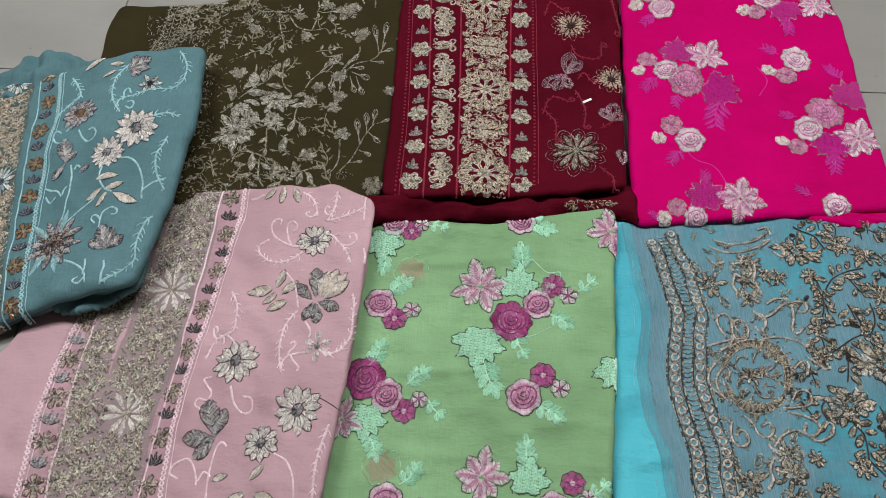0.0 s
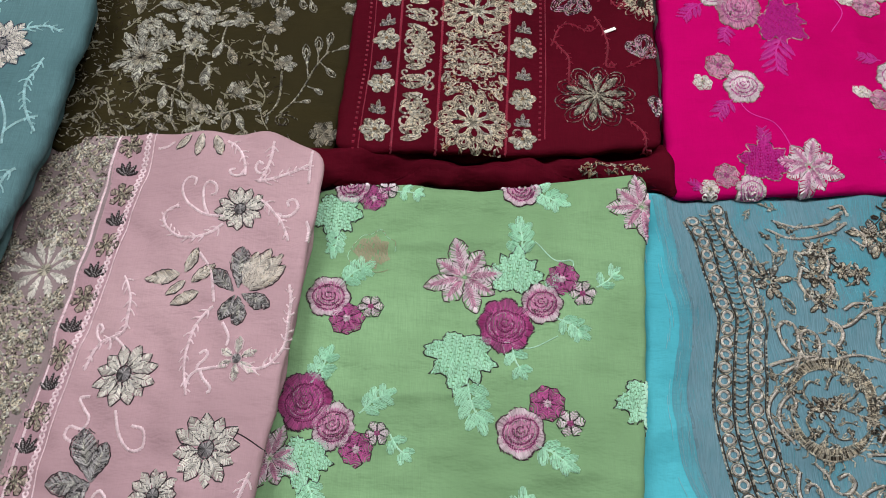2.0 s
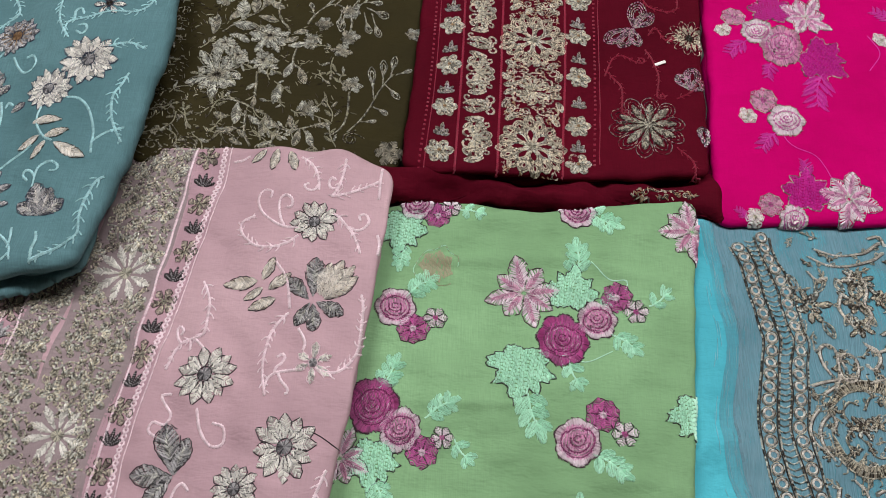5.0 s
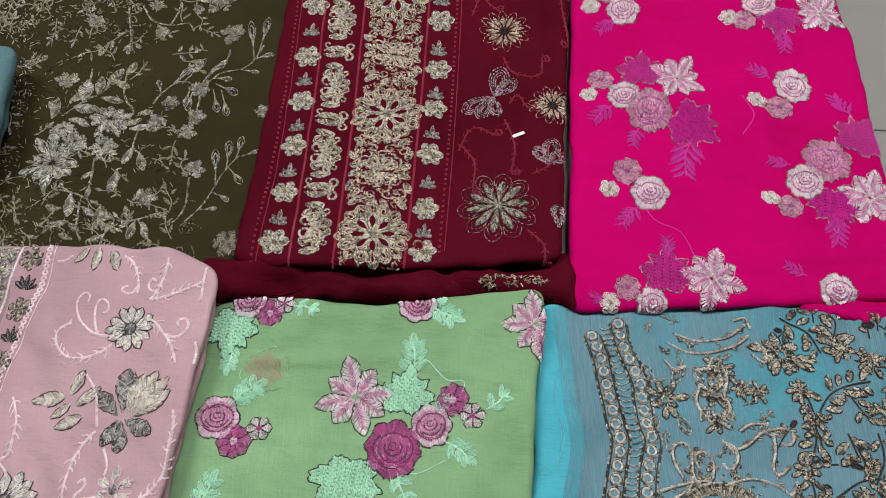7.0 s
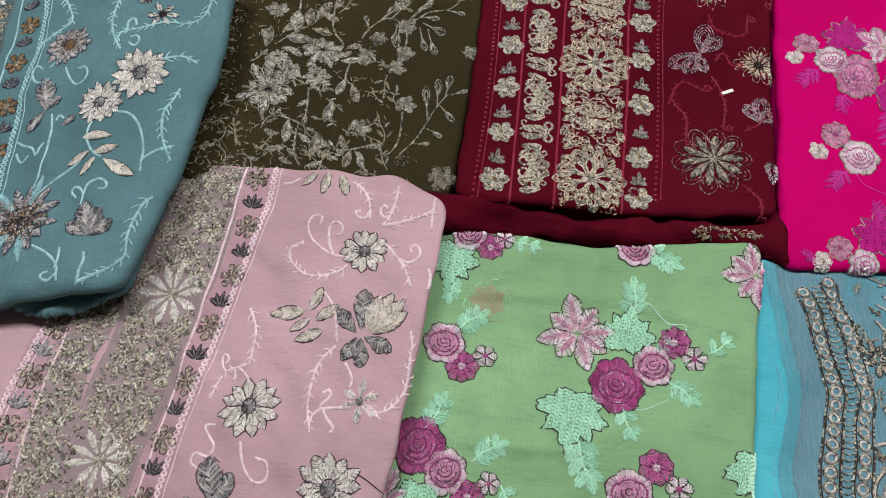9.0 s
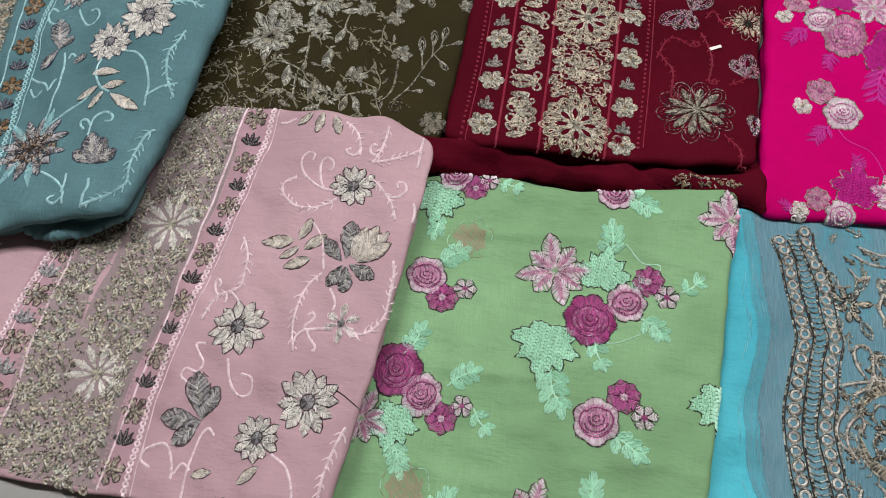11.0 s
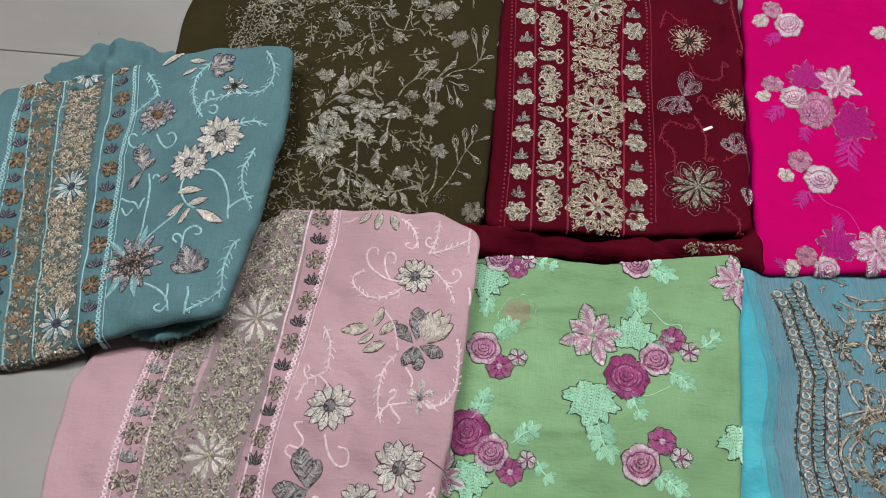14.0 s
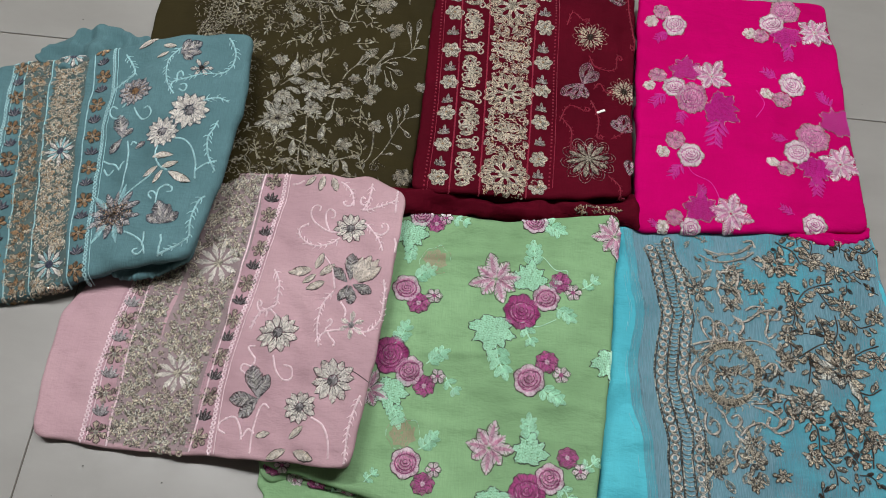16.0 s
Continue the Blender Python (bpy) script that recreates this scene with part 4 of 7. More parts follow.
CYAN_RING_A = [(0.31, 0.576), (0.317, 0.548), (0.323, 0.505), (0.327, 0.474), (0.331, 0.458), (0.326, 0.432), (0.319, 0.403), (0.315, 0.375), (0.314, 0.345), (0.318, 0.316), (0.324, 0.288), (0.329, 0.259), (0.327, 0.232), (0.328, 0.214), (0.328, 0.175), (0.327, 0.13)]
CYAN_RING_B = [(0.341, 0.592), (0.344, 0.563), (0.359, 0.522), (0.359, 0.504), (0.36, 0.474), (0.365, 0.46), (0.362, 0.445), (0.355, 0.418), (0.351, 0.39), (0.347, 0.362), (0.349, 0.337), (0.353, 0.314), (0.359, 0.29), (0.365, 0.269), (0.364, 0.246), (0.362, 0.232), (0.363, 0.216), (0.364, 0.177), (0.363, 0.13)]
CYAN_NET_EDGE = [(0.283, 0.612), (0.285, 0.584), (0.287, 0.511), (0.293, 0.452), (0.284, 0.404), (0.28, 0.368), (0.284, 0.315), (0.295, 0.264), (0.298, 0.215), (0.299, 0.173), (0.298, 0.125)]

# ---- embroidery: every stitch is a small raised ridge of yarn ----
THREADS = {
    "white": thread("ivory_thread", rgb("efe6dc"), 0.36, other=rgb("fffaf2"), skew=0.5),
    "cream": thread("cream_thread", rgb("e2d4c8"), 0.32, other=rgb("fff6ec"), skew=0.6),
    "grey": thread("steel_grey_thread", rgb("8a848c"), 0.20, 0.38, 0.1, rgb("eae6e6"), 0.9),
    "black": thread("dark_outline_thread", rgb("2a1e22"), 0.5),
    "silver": thread("silver_zari", rgb("cac4b2"), 0.14, 0.30, 0.1, rgb("fffdf2"), 0.95),
    "oldsilver": thread("tarnished_silver_zari", rgb("928a76"), 0.16, 0.36, 0.15, rgb("ece4d2"), 1.0),
    "gold": thread("pale_gold_zari", rgb("c8b898"), 0.14, 0.28, 0.15, rgb("fff4de"), 0.85),
    "antique": thread("antique_gold_zari", rgb("a89a80"), 0.10, 0.28, 0.15, rgb("fff4e0"), 0.85),
    "copper": thread("copper_zari", rgb("8a6a4c"), 0.35, 0.34, 0.4, rgb("dab892")),
    "pink": thread("rose_pink_thread", rgb("d88cb8"), 0.45, other=rgb("f4b4d8")),
    "palepink": thread("pale_pink_thread", rgb("f2d2de"), 0.45, other=rgb("fff4f8")),
    "rosewood": thread("deep_rose_thread", rgb("c04c94"), 0.34, other=rgb("e070b8")),
    "deeprose": thread("dark_rose_thread", rgb("8e2868"), 0.6),
    "plum": thread("plum_thread", rgb("4e1236"), 0.5),
    "mint": thread("mint_thread", rgb("b4ecca"), 0.78, other=rgb("d6fde6")),
    "dullpink": thread("dusty_pink_thread", rgb("d080ac"), 0.42, other=rgb("eeb4d0")),
    "hotpink": thread("hot_pink_thread", rgb("de38b0"), 0.75),
    "violet": thread("pink_violet_thread", rgb("c80e92"), 0.7, other=rgb("dc2aa8")),
    "tealthread": thread("pale_teal_thread", rgb("94c2c8"), 0.60, other=rgb("b4dde0")),
    "blushthread": thread("pale_blush_thread", rgb("eccad2"), 0.7, other=rgb("fbe4ea")),
    "redthread": thread("red_thread", rgb("961838"), 0.6),
    "navy": thread("slate_thread", rgb("474a5e"), 0.45),
    "brown": thread("brown_bead_thread", rgb("241b14"), 0.4, 0.45, 0.0, rgb("46382a")),
    "olivethread": thread("olive_grey_thread", rgb("86826c"), 0.4, 0.45, 0.15, rgb("c4bea6")),
    "netyarn": thread("grey_net_yarn", rgb("8cc4d0"), 0.7),
    "ghost": thread("show_through_thread", rgb("a09a7c"), 0.85),
}


def unit(v):
    return v / (np.linalg.norm(v) + 1e-12)


def turned(deg):
    a = radians(deg)
    return np.array([math.cos(a), math.sin(a)])


def side(v):
    return np.array([-v[1], v[0]])


def curve(points, step=0.004):
    """A smooth line through a few points, at even steps."""
    p = np.array(points, float)
    if len(p) == 2:
        n = max(2, int(np.linalg.norm(p[1] - p[0]) / step))
        return p[0] + np.linspace(0, 1, n)[:, None] * (p[1] - p[0])
    e = np.vstack([2 * p[0] - p[1], p, 2 * p[-1] - p[-2]])
    out = []
    for i in range(1, len(e) - 2):
        t = np.linspace(0, 1, 24, endpoint=False)[:, None]
        a, b, c, d = e[i - 1], e[i], e[i + 1], e[i + 2]
        out.append(0.5 * (2 * b + (c - a) * t + (2 * a - 5 * b + 4 * c - d) * t ** 2 + (3 * b - a - 3 * c + d) * t ** 3))
    q = np.vstack(out + [p[-1:]])
    s = np.concatenate([[0], np.cumsum(np.linalg.norm(np.diff(q, axis=0), axis=1))])
    n = max(3, int(s[-1] / step) + 1)
    at = np.linspace(0, s[-1], n)
    return np.stack([np.interp(at, s, q[:, 0]), np.interp(at, s, q[:, 1])], 1)


class Sewing:
    """Collects stitches and turns them into one mesh that lies on a sheet."""

    def __init__(self, seed=0):
        self.rows, self.mats = [], []
        self.r = random.Random(seed)

    def stitch(self, p, q, w=0.0013, h=0.0009, mat="white", lift=0.0002):
        if mat not in self.mats:
            self.mats.append(mat)
        self.rows.append((p[0], p[1], q[0], q[1], w, h, lift, self.mats.index(mat)))

    def rope(self, pts, w=0.0016, h=0.0010, mat="white", slant=0.5, lift=0.0002):
        """A line of short overlapping stitches."""
        pts = np.asarray(pts)
        for a, b in zip(pts[:-1], pts[1:]):
            d = b - a
            n = side(d) * slant * 0.5
            self.stitch(a - d * 0.15 + n * 0.5, b + d * 0.15 - n * 0.5, w, h, mat, lift)

    def chain(self, pts, w=0.004, mat="white"):
        """Chain stitch: small paired loops along a line."""
        for a, b in zip(pts[:-1], pts[1:]):
            d = b - a
            n = unit(side(d)) * w * 0.5
            m = (a + b) / 2
            self.stitch(a, m + n, w * 0.34, 0.0010, mat)
            self.stitch(m + n, b, w * 0.34, 0.0010, mat)
            self.stitch(a, m - n, w * 0.34, 0.0010, mat)
            self.stitch(m - n, b, w * 0.34, 0.0010, mat)

    def zari(self, pts, mat, w=0.0017, h=0.0017, step=0.0024, closed=False):
        """A line of small glinting stitches of metal thread."""
        pts = list(pts) + list(pts[:1]) if closed else pts
        p = curve(pts, step)
        for a, b in zip(p[:-1], p[1:]):
            n = side(b - a) * self.r.uniform(-0.3, 0.3)
            self.stitch(a + n, b - n, w, h * self.r.uniform(0.7, 1.25), mat if isinstance(mat, str) else self.r.choice(mat))

    def contour(self, base, tip, wide, mat, rings=2, full=0.55, point=0.9, w=0.0017, hollow=0.0):
        """A petal drawn in nested lines of metal thread."""
        base, tip = np.asarray(base, float), np.asarray(tip, float)
        d, ln = unit(tip - base), np.linalg.norm(tip - base)
        for k in range(rings):
            f = 1 - (1 - hollow) * k / rings
            pts = []
            for sg in (1, -1):
                run = []
                for t in np.linspace(0.03, 0.97, 7):
                    hw = wide * 0.5 * math.sin(math.pi * t ** (math.log(0.5) / math.log(full))) ** point
                    run.append(base + d * ln * ((1 - f) * 0.4 + t * (1 - (1 - f) * 0.75)) + side(d) * sg * hw * f)
                pts += run if sg == 1 else run[::-1]
            self.zari(pts, mat, w)

    def beads(self, pts, w=0.003, mat="white", h=0.0015):
        for p in pts:
            self.stitch(p - np.array([w * 0.45, 0]), p + np.array([w * 0.45, 0]), w, h, mat)

    def petal(self, base, tip, wide, mat, edge=None, mid=None, full=0.55, gap=0.0021, line=0.0013, point=0.9):
        """Satin-stitched petal or leaf: slanted stitches from the rib to both sides."""
        base, tip = np.asarray(base, float), np.asarray(tip, float)
        axis = tip - base
        ln = np.linalg.norm(axis)
        d, s = axis / ln, side(axis / ln)
        n = max(5, int(ln / gap))

        def half(t):
            return wide * 0.5 * (math.sin(math.pi * min(1, max(0, t)) ** (math.log(0.5) / math.log(full))) ** point if 0 < t < 1 else 0)
        for sg in (1, -1):
            for i in range(n):
                t = (i + 0.5) / n
                e = min(0.99, t + 0.13 + self.r.uniform(-0.02, 0.02))
                a = base + d * ln * t
                b = base + d * ln * e + s * sg * half(e) * self.r.uniform(0.76, 1.16)
                c = a + (b - a) * 0.33
                if mid:
                    self.stitch(a, c, gap * 1.0, 0.0015, mid)
                    self.stitch(c - (b - a) * 0.08, b, gap * 1.0, 0.0016, mat)
                else:
                    self.stitch(a, b, gap * 0.85, 0.0018, mat)
            if edge:
                k = max(5, int(n * 0.55))
                pts = [base + d * ln * min(1, t * 1.02) + s * sg * (half(t) * 1.06 + 0.0004) for t in np.linspace(0.06, 1.0, k)]
                for i, (a, b) in enumerate(zip(pts[:-1], pts[1:])):
                    if self.r.random() < 0.85:
                        jag = s * sg * 0.0005 * (1 if i % 2 else -1)
                        self.stitch(a + jag, b - jag, line * 0.82, 0.0013, edge)

    def area(self, c, radius, mat, turn=0.0, gap=0.0019, long=0.006, edge=None, line=0.0014, h=0.0016, skip=0.0, rows=False):
        """Parallel rows of stitches inside a star-shaped outline; radius is a function of the angle."""
        c = np.asarray(c, float)
        d = turned(turn)
        s = side(d)
        ang = np.linspace(0, 2 * math.pi, 72, endpoint=False)
        rad = np.array([radius(a) for a in ang])
        reach = rad.max()
        y = -reach
        row = 0
        while y < reach:
            xs = np.arange(-reach, reach, 0.0008)
            a = np.arctan2(y, xs) % (2 * math.pi)
            inside = np.hypot(xs, y) < np.interp(a, np.append(ang, 2 * math.pi), np.append(rad, rad[0]))
            k = 0
            while k < len(xs):
                if inside[k]:
                    e = k
                    stop = xs[k] + long * self.r.uniform(0.7, 1.2)
                    if rows:
                        stop = -reach + (math.floor((xs[k] + reach) / long + 0.05) + 1) * long + 0.0011 * math.sin(y * 700) + self.r.uniform(-0.0004, 0.0004)
                    while e + 1 < len(xs) and inside[e + 1] and xs[e + 1] < stop:
                        e += 1
                    if e > k and self.r.random() >= skip:
                        self.stitch(c + d * (xs[k] - 0.0003) + s * y, c + d * (xs[e] + 0.0003) + s * (y + self.r.uniform(-0.3, 0.3) * gap), gap * 0.9, h, mat)
                    k = e + 1
                else:
                    k += 1
            y += gap
            row += 1
        if edge:
            pts = [c + d * math.cos(a) * q + s * math.sin(a) * q for a, q in zip(ang, rad * 1.02)]
            for a, b in zip(pts, pts[1:] + pts[:1]):
                if self.r.random() < 0.15:
                    continue
                n = unit(side(b - a)) * 0.0009 * self.r.uniform(-1, 1)
                self.stitch(a + n, b - n, line * 0.9, 0.0014, edge)

    def ring(self, c, rad, mat, w=0.0012, n=None, squash=1.0, turn=0.0, h=0.0010):
        n = n or max(8, int(rad * 6.28 / 0.0022))
        d = turned(turn)
        s = side(d)
        pts = [np.asarray(c) + d * math.cos(a) * rad + s * math.sin(a) * rad * squash for a in np.linspace(0, 2 * math.pi, n + 1)]
        self.rope(pts, w, h, mat, 0.3)

    def disc(self, c, rad, mat, n=None, inner=0.0, w=0.0012, jag=0.15, h=0.0010):
        """Radial stitches."""
        n = n or max(8, int(rad * 6.28 / (w * 0.9)))
        for i in range(n):
            d = turned(360 * i / n + self.r.uniform(-3, 3))
            self.stitch(np.asarray(c) + d * inner, np.asarray(c) + d * rad * self.r.uniform(1 - jag, 1 + jag * 0.4), w, h, mat)

    def fuzz(self, pts, wide, mat, dense, ln=0.0035, w=0.0010, swirl=40.0, avoid=(), hole=0.0, seed=0):
        """Close-set zari along a band: short curling stitches in small swirls."""
        pts = np.asarray(pts)
        seg = np.diff(pts, axis=0)
        lens = np.linalg.norm(seg, axis=1)
        total = int(lens.sum() * wide * 2 * dense)
        pick = np.random.RandomState(seed + 5)
        which = pick.choice(len(seg), total, p=lens / lens.sum())
        u, v = pick.rand(total), pick.uniform(-1, 1, total)
        for i, a, b in zip(which, u, v):
            n = side(unit(seg[i]))
            p = pts[i] + seg[i] * a + n * b * wide
            if any((p[0] - ax) ** 2 + (p[1] - ay) ** 2 < ar * ar for ax, ay, ar in avoid):
                continue
            f = math.sin(p[0] * swirl * 5 + 2 * math.sin(p[1] * swirl * 4)) + math.cos(p[1] * swirl * 4.6 + 2 * math.sin(p[0] * swirl * 3.4))
            if f < hole - 1.0:
                continue
            d = turned(f * 150 + self.r.uniform(-35, 35))
            k = ln * self.r.uniform(0.6, 1.3)
            self.stitch(p - d * k / 2, p + d * k / 2, w, 0.0011 * self.r.uniform(0.6, 1.3), mat if isinstance(mat, str) else self.r.choice(mat))

    def leafy(self, pts, wide, size, mats, edge=None, avoid=(), across=4, skip=0.1):
        """A band filled with small curling leaves, row by row."""
        pts = curve(pts, size * 0.62)
        for i in range(len(pts) - 1):
            d = unit(pts[i + 1] - pts[i])
            n = side(d)
            for j in range(across):
                b = ((j + 0.5 + 0.5 * (i % 2)) / across * 2 - 1)
                if abs(b) > 1 or self.r.random() < skip:
                    continue
                p = pts[i] + n * b * wide + d * size * self.r.uniform(-0.15, 0.15)
                if any((p[0] - ax) ** 2 + (p[1] - ay) ** 2 < ar * ar for ax, ay, ar in avoid):
                    continue
                a = math.degrees(math.atan2(d[1], d[0])) + (60 if (i + j) % 2 else -60) + self.r.uniform(-50, 50) + 180 * self.r.choice((0, 1))
                k = size * self.r.uniform(0.75, 1.1)
                m = self.r.choice(mats)
                if self.r.random() < 0.3:
                    self.petal(p - turned(a) * k * 0.5, p + turned(a) * k * 0.5, k * 0.36, m, edge)
                else:
                    self.rope([p + turned(a + t) * k * 0.42 * (1 - t / 620) for t in range(0, 400, 28)], 0.0017, 0.0018, m)
                    self.petal(p - turned(a) * k * 0.15, p + turned(a) * k * 0.25, k * 0.2, m)

    def put(self, name, sheet, parent, label="", lift=0.0):
        if not self.rows:
            return None
        a = np.array([r[:7] for r in self.rows])
        idx = np.array([r[7] for r in self.rows])
        p, q, w, h, lf = a[:, 0:2], a[:, 2:4], a[:, 4], a[:, 5], a[:, 6] + lift + 0.0004
        d = q - p
        ln = np.linalg.norm(d, axis=1)[:, None] + 1e-9
        d = d / ln
        n = np.stack([-d[:, 1], d[:, 0]], 1) * (w / 2)[:, None]
        ins = d * np.minimum(ln * 0.22, 0.001)
        xy = np.stack([p + n, p - n, q - n, q + n, p + ins, q - ins], 1).reshape(-1, 2)
        lift6 = np.stack([lf, lf, lf, lf, lf + h * 0.85, lf + h * 0.85], 1).reshape(-1)
        v = sheet.at(xy[:, 0], xy[:, 1], lift6)
        base = parent.matrix_basis.translation
        o = parent
        while o.parent:
            o = o.parent
            base = o.matrix_basis.translation
        k = np.arange(len(p))[:, None] * 6
        quads = np.vstack([k + np.array([[0, 4, 5, 3]]), k + np.array([[1, 2, 5, 4]])])
        tris = np.vstack([k + np.array([[0, 1, 4]]), k + np.array([[2, 3, 5]])])
        index = np.concatenate([idx, idx, idx, idx])
        me = mesh_of(name, v - np.array(base), [quads, tris], [THREADS[m] for m in self.mats], index, smooth=False)
        return child(name, me, parent, label)


def petals(s, c, n, inner, outer, wide, mat, edge=None, mid=None, turn=0.0, full=0.55, vary=0.08, gap=0.0021):
    for i in range(n):
        d = turned(turn + 360 * i / n + s.r.uniform(-4, 4))
        k = outer * s.r.uniform(1 - vary, 1 + vary)
        s.petal(np.asarray(c) + d * inner, np.asarray(c) + d * k, wide, mat, edge, mid, full, gap)


def lobed(n, rad, deep=0.25, sharp=1.0, phase=0.0):
    return lambda a: rad * (1 - deep * abs(math.sin((a + phase) * n / 2)) ** sharp)


LEAF_LOBES = [(0, 1.28), (14, 0.98), (26, 0.8), (40, 1.1), (54, 0.74), (68, 0.98), (84, 1.08), (98, 0.72), (118, 0.92), (132, 0.96), (150, 0.74), (180, 0.52), (208, 0.74), (226, 0.8), (242, 0.66), (262, 0.98), (280, 1.12), (296, 0.72), (316, 1.08), (332, 0.76), (346, 0.98), (360, 1.28)]


def vine_leaf(rad):
    """A broad, jagged leaf outline whose tip lies at angle 0."""
    turns, lengths = zip(*LEAF_LOBES)

    def f(a):
        return rad * float(np.interp(math.degrees(a) % 360, turns, lengths)) * (0.97 + 0.06 * math.sin(a * 23 + rad * 900))
    return f


def centre(c, rad, mat, edge, sheet, flower):
    """The button in the middle of a flower."""
    s = Sewing(int(c[0] * 7000))
    s.disc(c, rad, mat, jag=0.3, h=0.0022)
    s.ring(c, rad * 0.92, edge or mat, 0.0013, squash=1.15, h=0.0024)
    s.put("centre", sheet, flower)


def daisy(x, y, size, turn, sheet, thing, mats=("white", "black", "grey"), n=11, name="daisy", label="", slim=0.36):
    s = Sewing(int(x * 9000 + y * 500))
    petals(s, (x, y), n, size * 0.22, size, size * slim, mats[0], mats[1], None, turn, 0.58)
    for i in range(n):
        d = turned(turn + 360 * i / n)
        s.zari([np.array([x, y]) + d * size * 0.25, np.array([x, y]) + d * size * 0.66], mats[2], 0.0011, 0.0026)
    flower = s.put(name, sheet, thing, label)
    centre((x, y), size * 0.25, mats[2], mats[1], sheet, flower)
    return flower


def lily(x, y, size, turn, sheet, thing, outer="palepink", inner="dullpink", edge="plum", label="", n=8):
    s = Sewing(int(x * 9000 + y * 500))
    c = np.array([x, y])
    for i in range(n):
        d = turned(turn + 360 * i / n + s.r.uniform(-6, 6))
        k = size * (1.08, 0.84, 1.0, 0.80)[i % 4] * s.r.uniform(0.94, 1.05)
        s.petal(c + d * size * 0.06, c + d * k, size * s.r.uniform(0.40, 0.48), outer, edge, None, 0.58, 0.0019, 0.0013, 1.1)
        for t in np.linspace(0.16, 0.74, 9):
            for sg in (1, -1):
                p = c + d * k * t
                s.stitch(p, p + d * k * 0.10 + side(d) * sg * size * 0.085 * math.sin(math.pi * min(1, t + 0.15)), 0.0016, 0.0026, inner, 0.0008)
    flower = s.put("lily_flower", sheet, thing, label)
    s = Sewing(3)
    for i in range(n):
        d = turned(turn + 360 * i / n + 20)
        s.zari([c + d * size * 0.05, c + d * size * 0.32], "white", 0.0014, 0.0030)
    s.beads([c + turned(a) * size * 0.10 for a in range(0, 360, 60)], 0.0024, "white", 0.0036)
    s.put("centre", sheet, flower)
    return flower


def rose(x, y, size, turn, sheet, thing, rim="palepink", body="pink", line="deeprose", spark="silver", edge="plum", name="rose", label=""):
    """A cupped rose: a frilled rim, a filled heart and crescent petals drawn over it."""
    s = Sewing(int(x * 9000 + y * 500))
    c = np.array([x, y])
    n = int(size * 6.28 / 0.0014)
    lobe = s.r.choice((6, 7, 8))
    ph = s.r.uniform(0, 360)
    squash = lambda a: 1.0 + 0.07 * math.sin(radians(a)) ** 2
    out = [squash(360 * i / n) * (1 - 0.13 * (1 - abs(math.sin(radians(360 * i / n * lobe / 2 + ph)))) + s.r.uniform(-0.02, 0.02)) for i in range(n + 1)]
    for i in range(n):
        d = turned(360 * i / n)
        s.stitch(c + d * size * s.r.uniform(0.66, 0.80), c + d * size * out[i], 0.0013, 0.0022, rim)
        if edge and s.r.random() < 0.75:
            t = side(d)
            s.stitch(c + d * size * out[i] * 1.0 - t * 0.0010, c + d * size * out[i] * (1.02 + s.r.uniform(0, 0.06)) + t * 0.0010, 0.0012, 0.0014, edge)
    s.area(c, lambda a: size * 0.82, body, turn + 90, 0.0015, 0.005)
    dx, dy = turned(turn), side(turned(turn))
    arcs = [(0.0, 0.10, 0.16, 30, 330), (0.0, 0.06, 0.32, 150, 400), (0.0, -0.02, 0.50, 190, 350), (0.10, 0.02, 0.62, -70, 60), (-0.10, 0.02, 0.62, 120, 250), (0.0, -0.06, 0.70, 215, 325), (0.02, 0.14, 0.52, 35, 150)]
    for k, (ox, oy, r, a0, a1) in enumerate(arcs):
        pts = [c + dx * size * (ox + r * math.cos(radians(a))) + dy * size * (oy + r * 0.9 * math.sin(radians(a))) for a in np.linspace(a0, a1, 12)]
        s.zari(pts, line, 0.0021, 0.0026, 0.0022)
        s.zari([c + (p - c) * 0.84 for p in pts[1:-1]], (rim, spark), 0.0013, 0.0032, 0.0030)
    return s.put(name, sheet, thing, label)


def bloom(x, y, size, turn, sheet, thing, mat="rosewood", core="palepink", edge="plum", n=8, name="small_flower", label="", wide=0.62):
    s = Sewing(int(x * 9000 + y * 500))
    petals(s, (x, y), n, size * 0.12, size, size * wide, mat, edge, None, turn, 0.66, 0.05)
    flower = s.put(name, sheet, thing, label)
    s = Sewing(4)
    s.disc((x, y), size * 0.26, core, jag=0.4, h=0.0022)
    s.beads([np.array([x, y])], 0.0022, "silver", 0.0036)
    s.put("centre", sheet, flower)
    return flower


def big_leaf(x, y, size, turn, sheet, thing, mat="mint", edge="black", label=""):
    s = Sewing(int(x * 9000 + y * 500))
    shape = vine_leaf(size * 0.92)
    s.area((x, y), shape, mat, turn, 0.0013, 0.0040, edge, rows=True)
    return s.put("vine_leaf", sheet, thing, label)


def leaflet(s, base, turn, size, mat):
    """A small pointed leaf, close-filled."""
    base, d = np.asarray(base, float), turned(turn)
    shape = lambda a: (1 + 0.30 * max(0.0, math.cos(a)) ** 6) / math.sqrt((math.cos(a) / (size * 0.46)) ** 2 + (math.sin(a) / (size * 0.33)) ** 2)
    s.area(base + d * size * 0.5, shape, mat, turn, 0.0012, 0.0060)


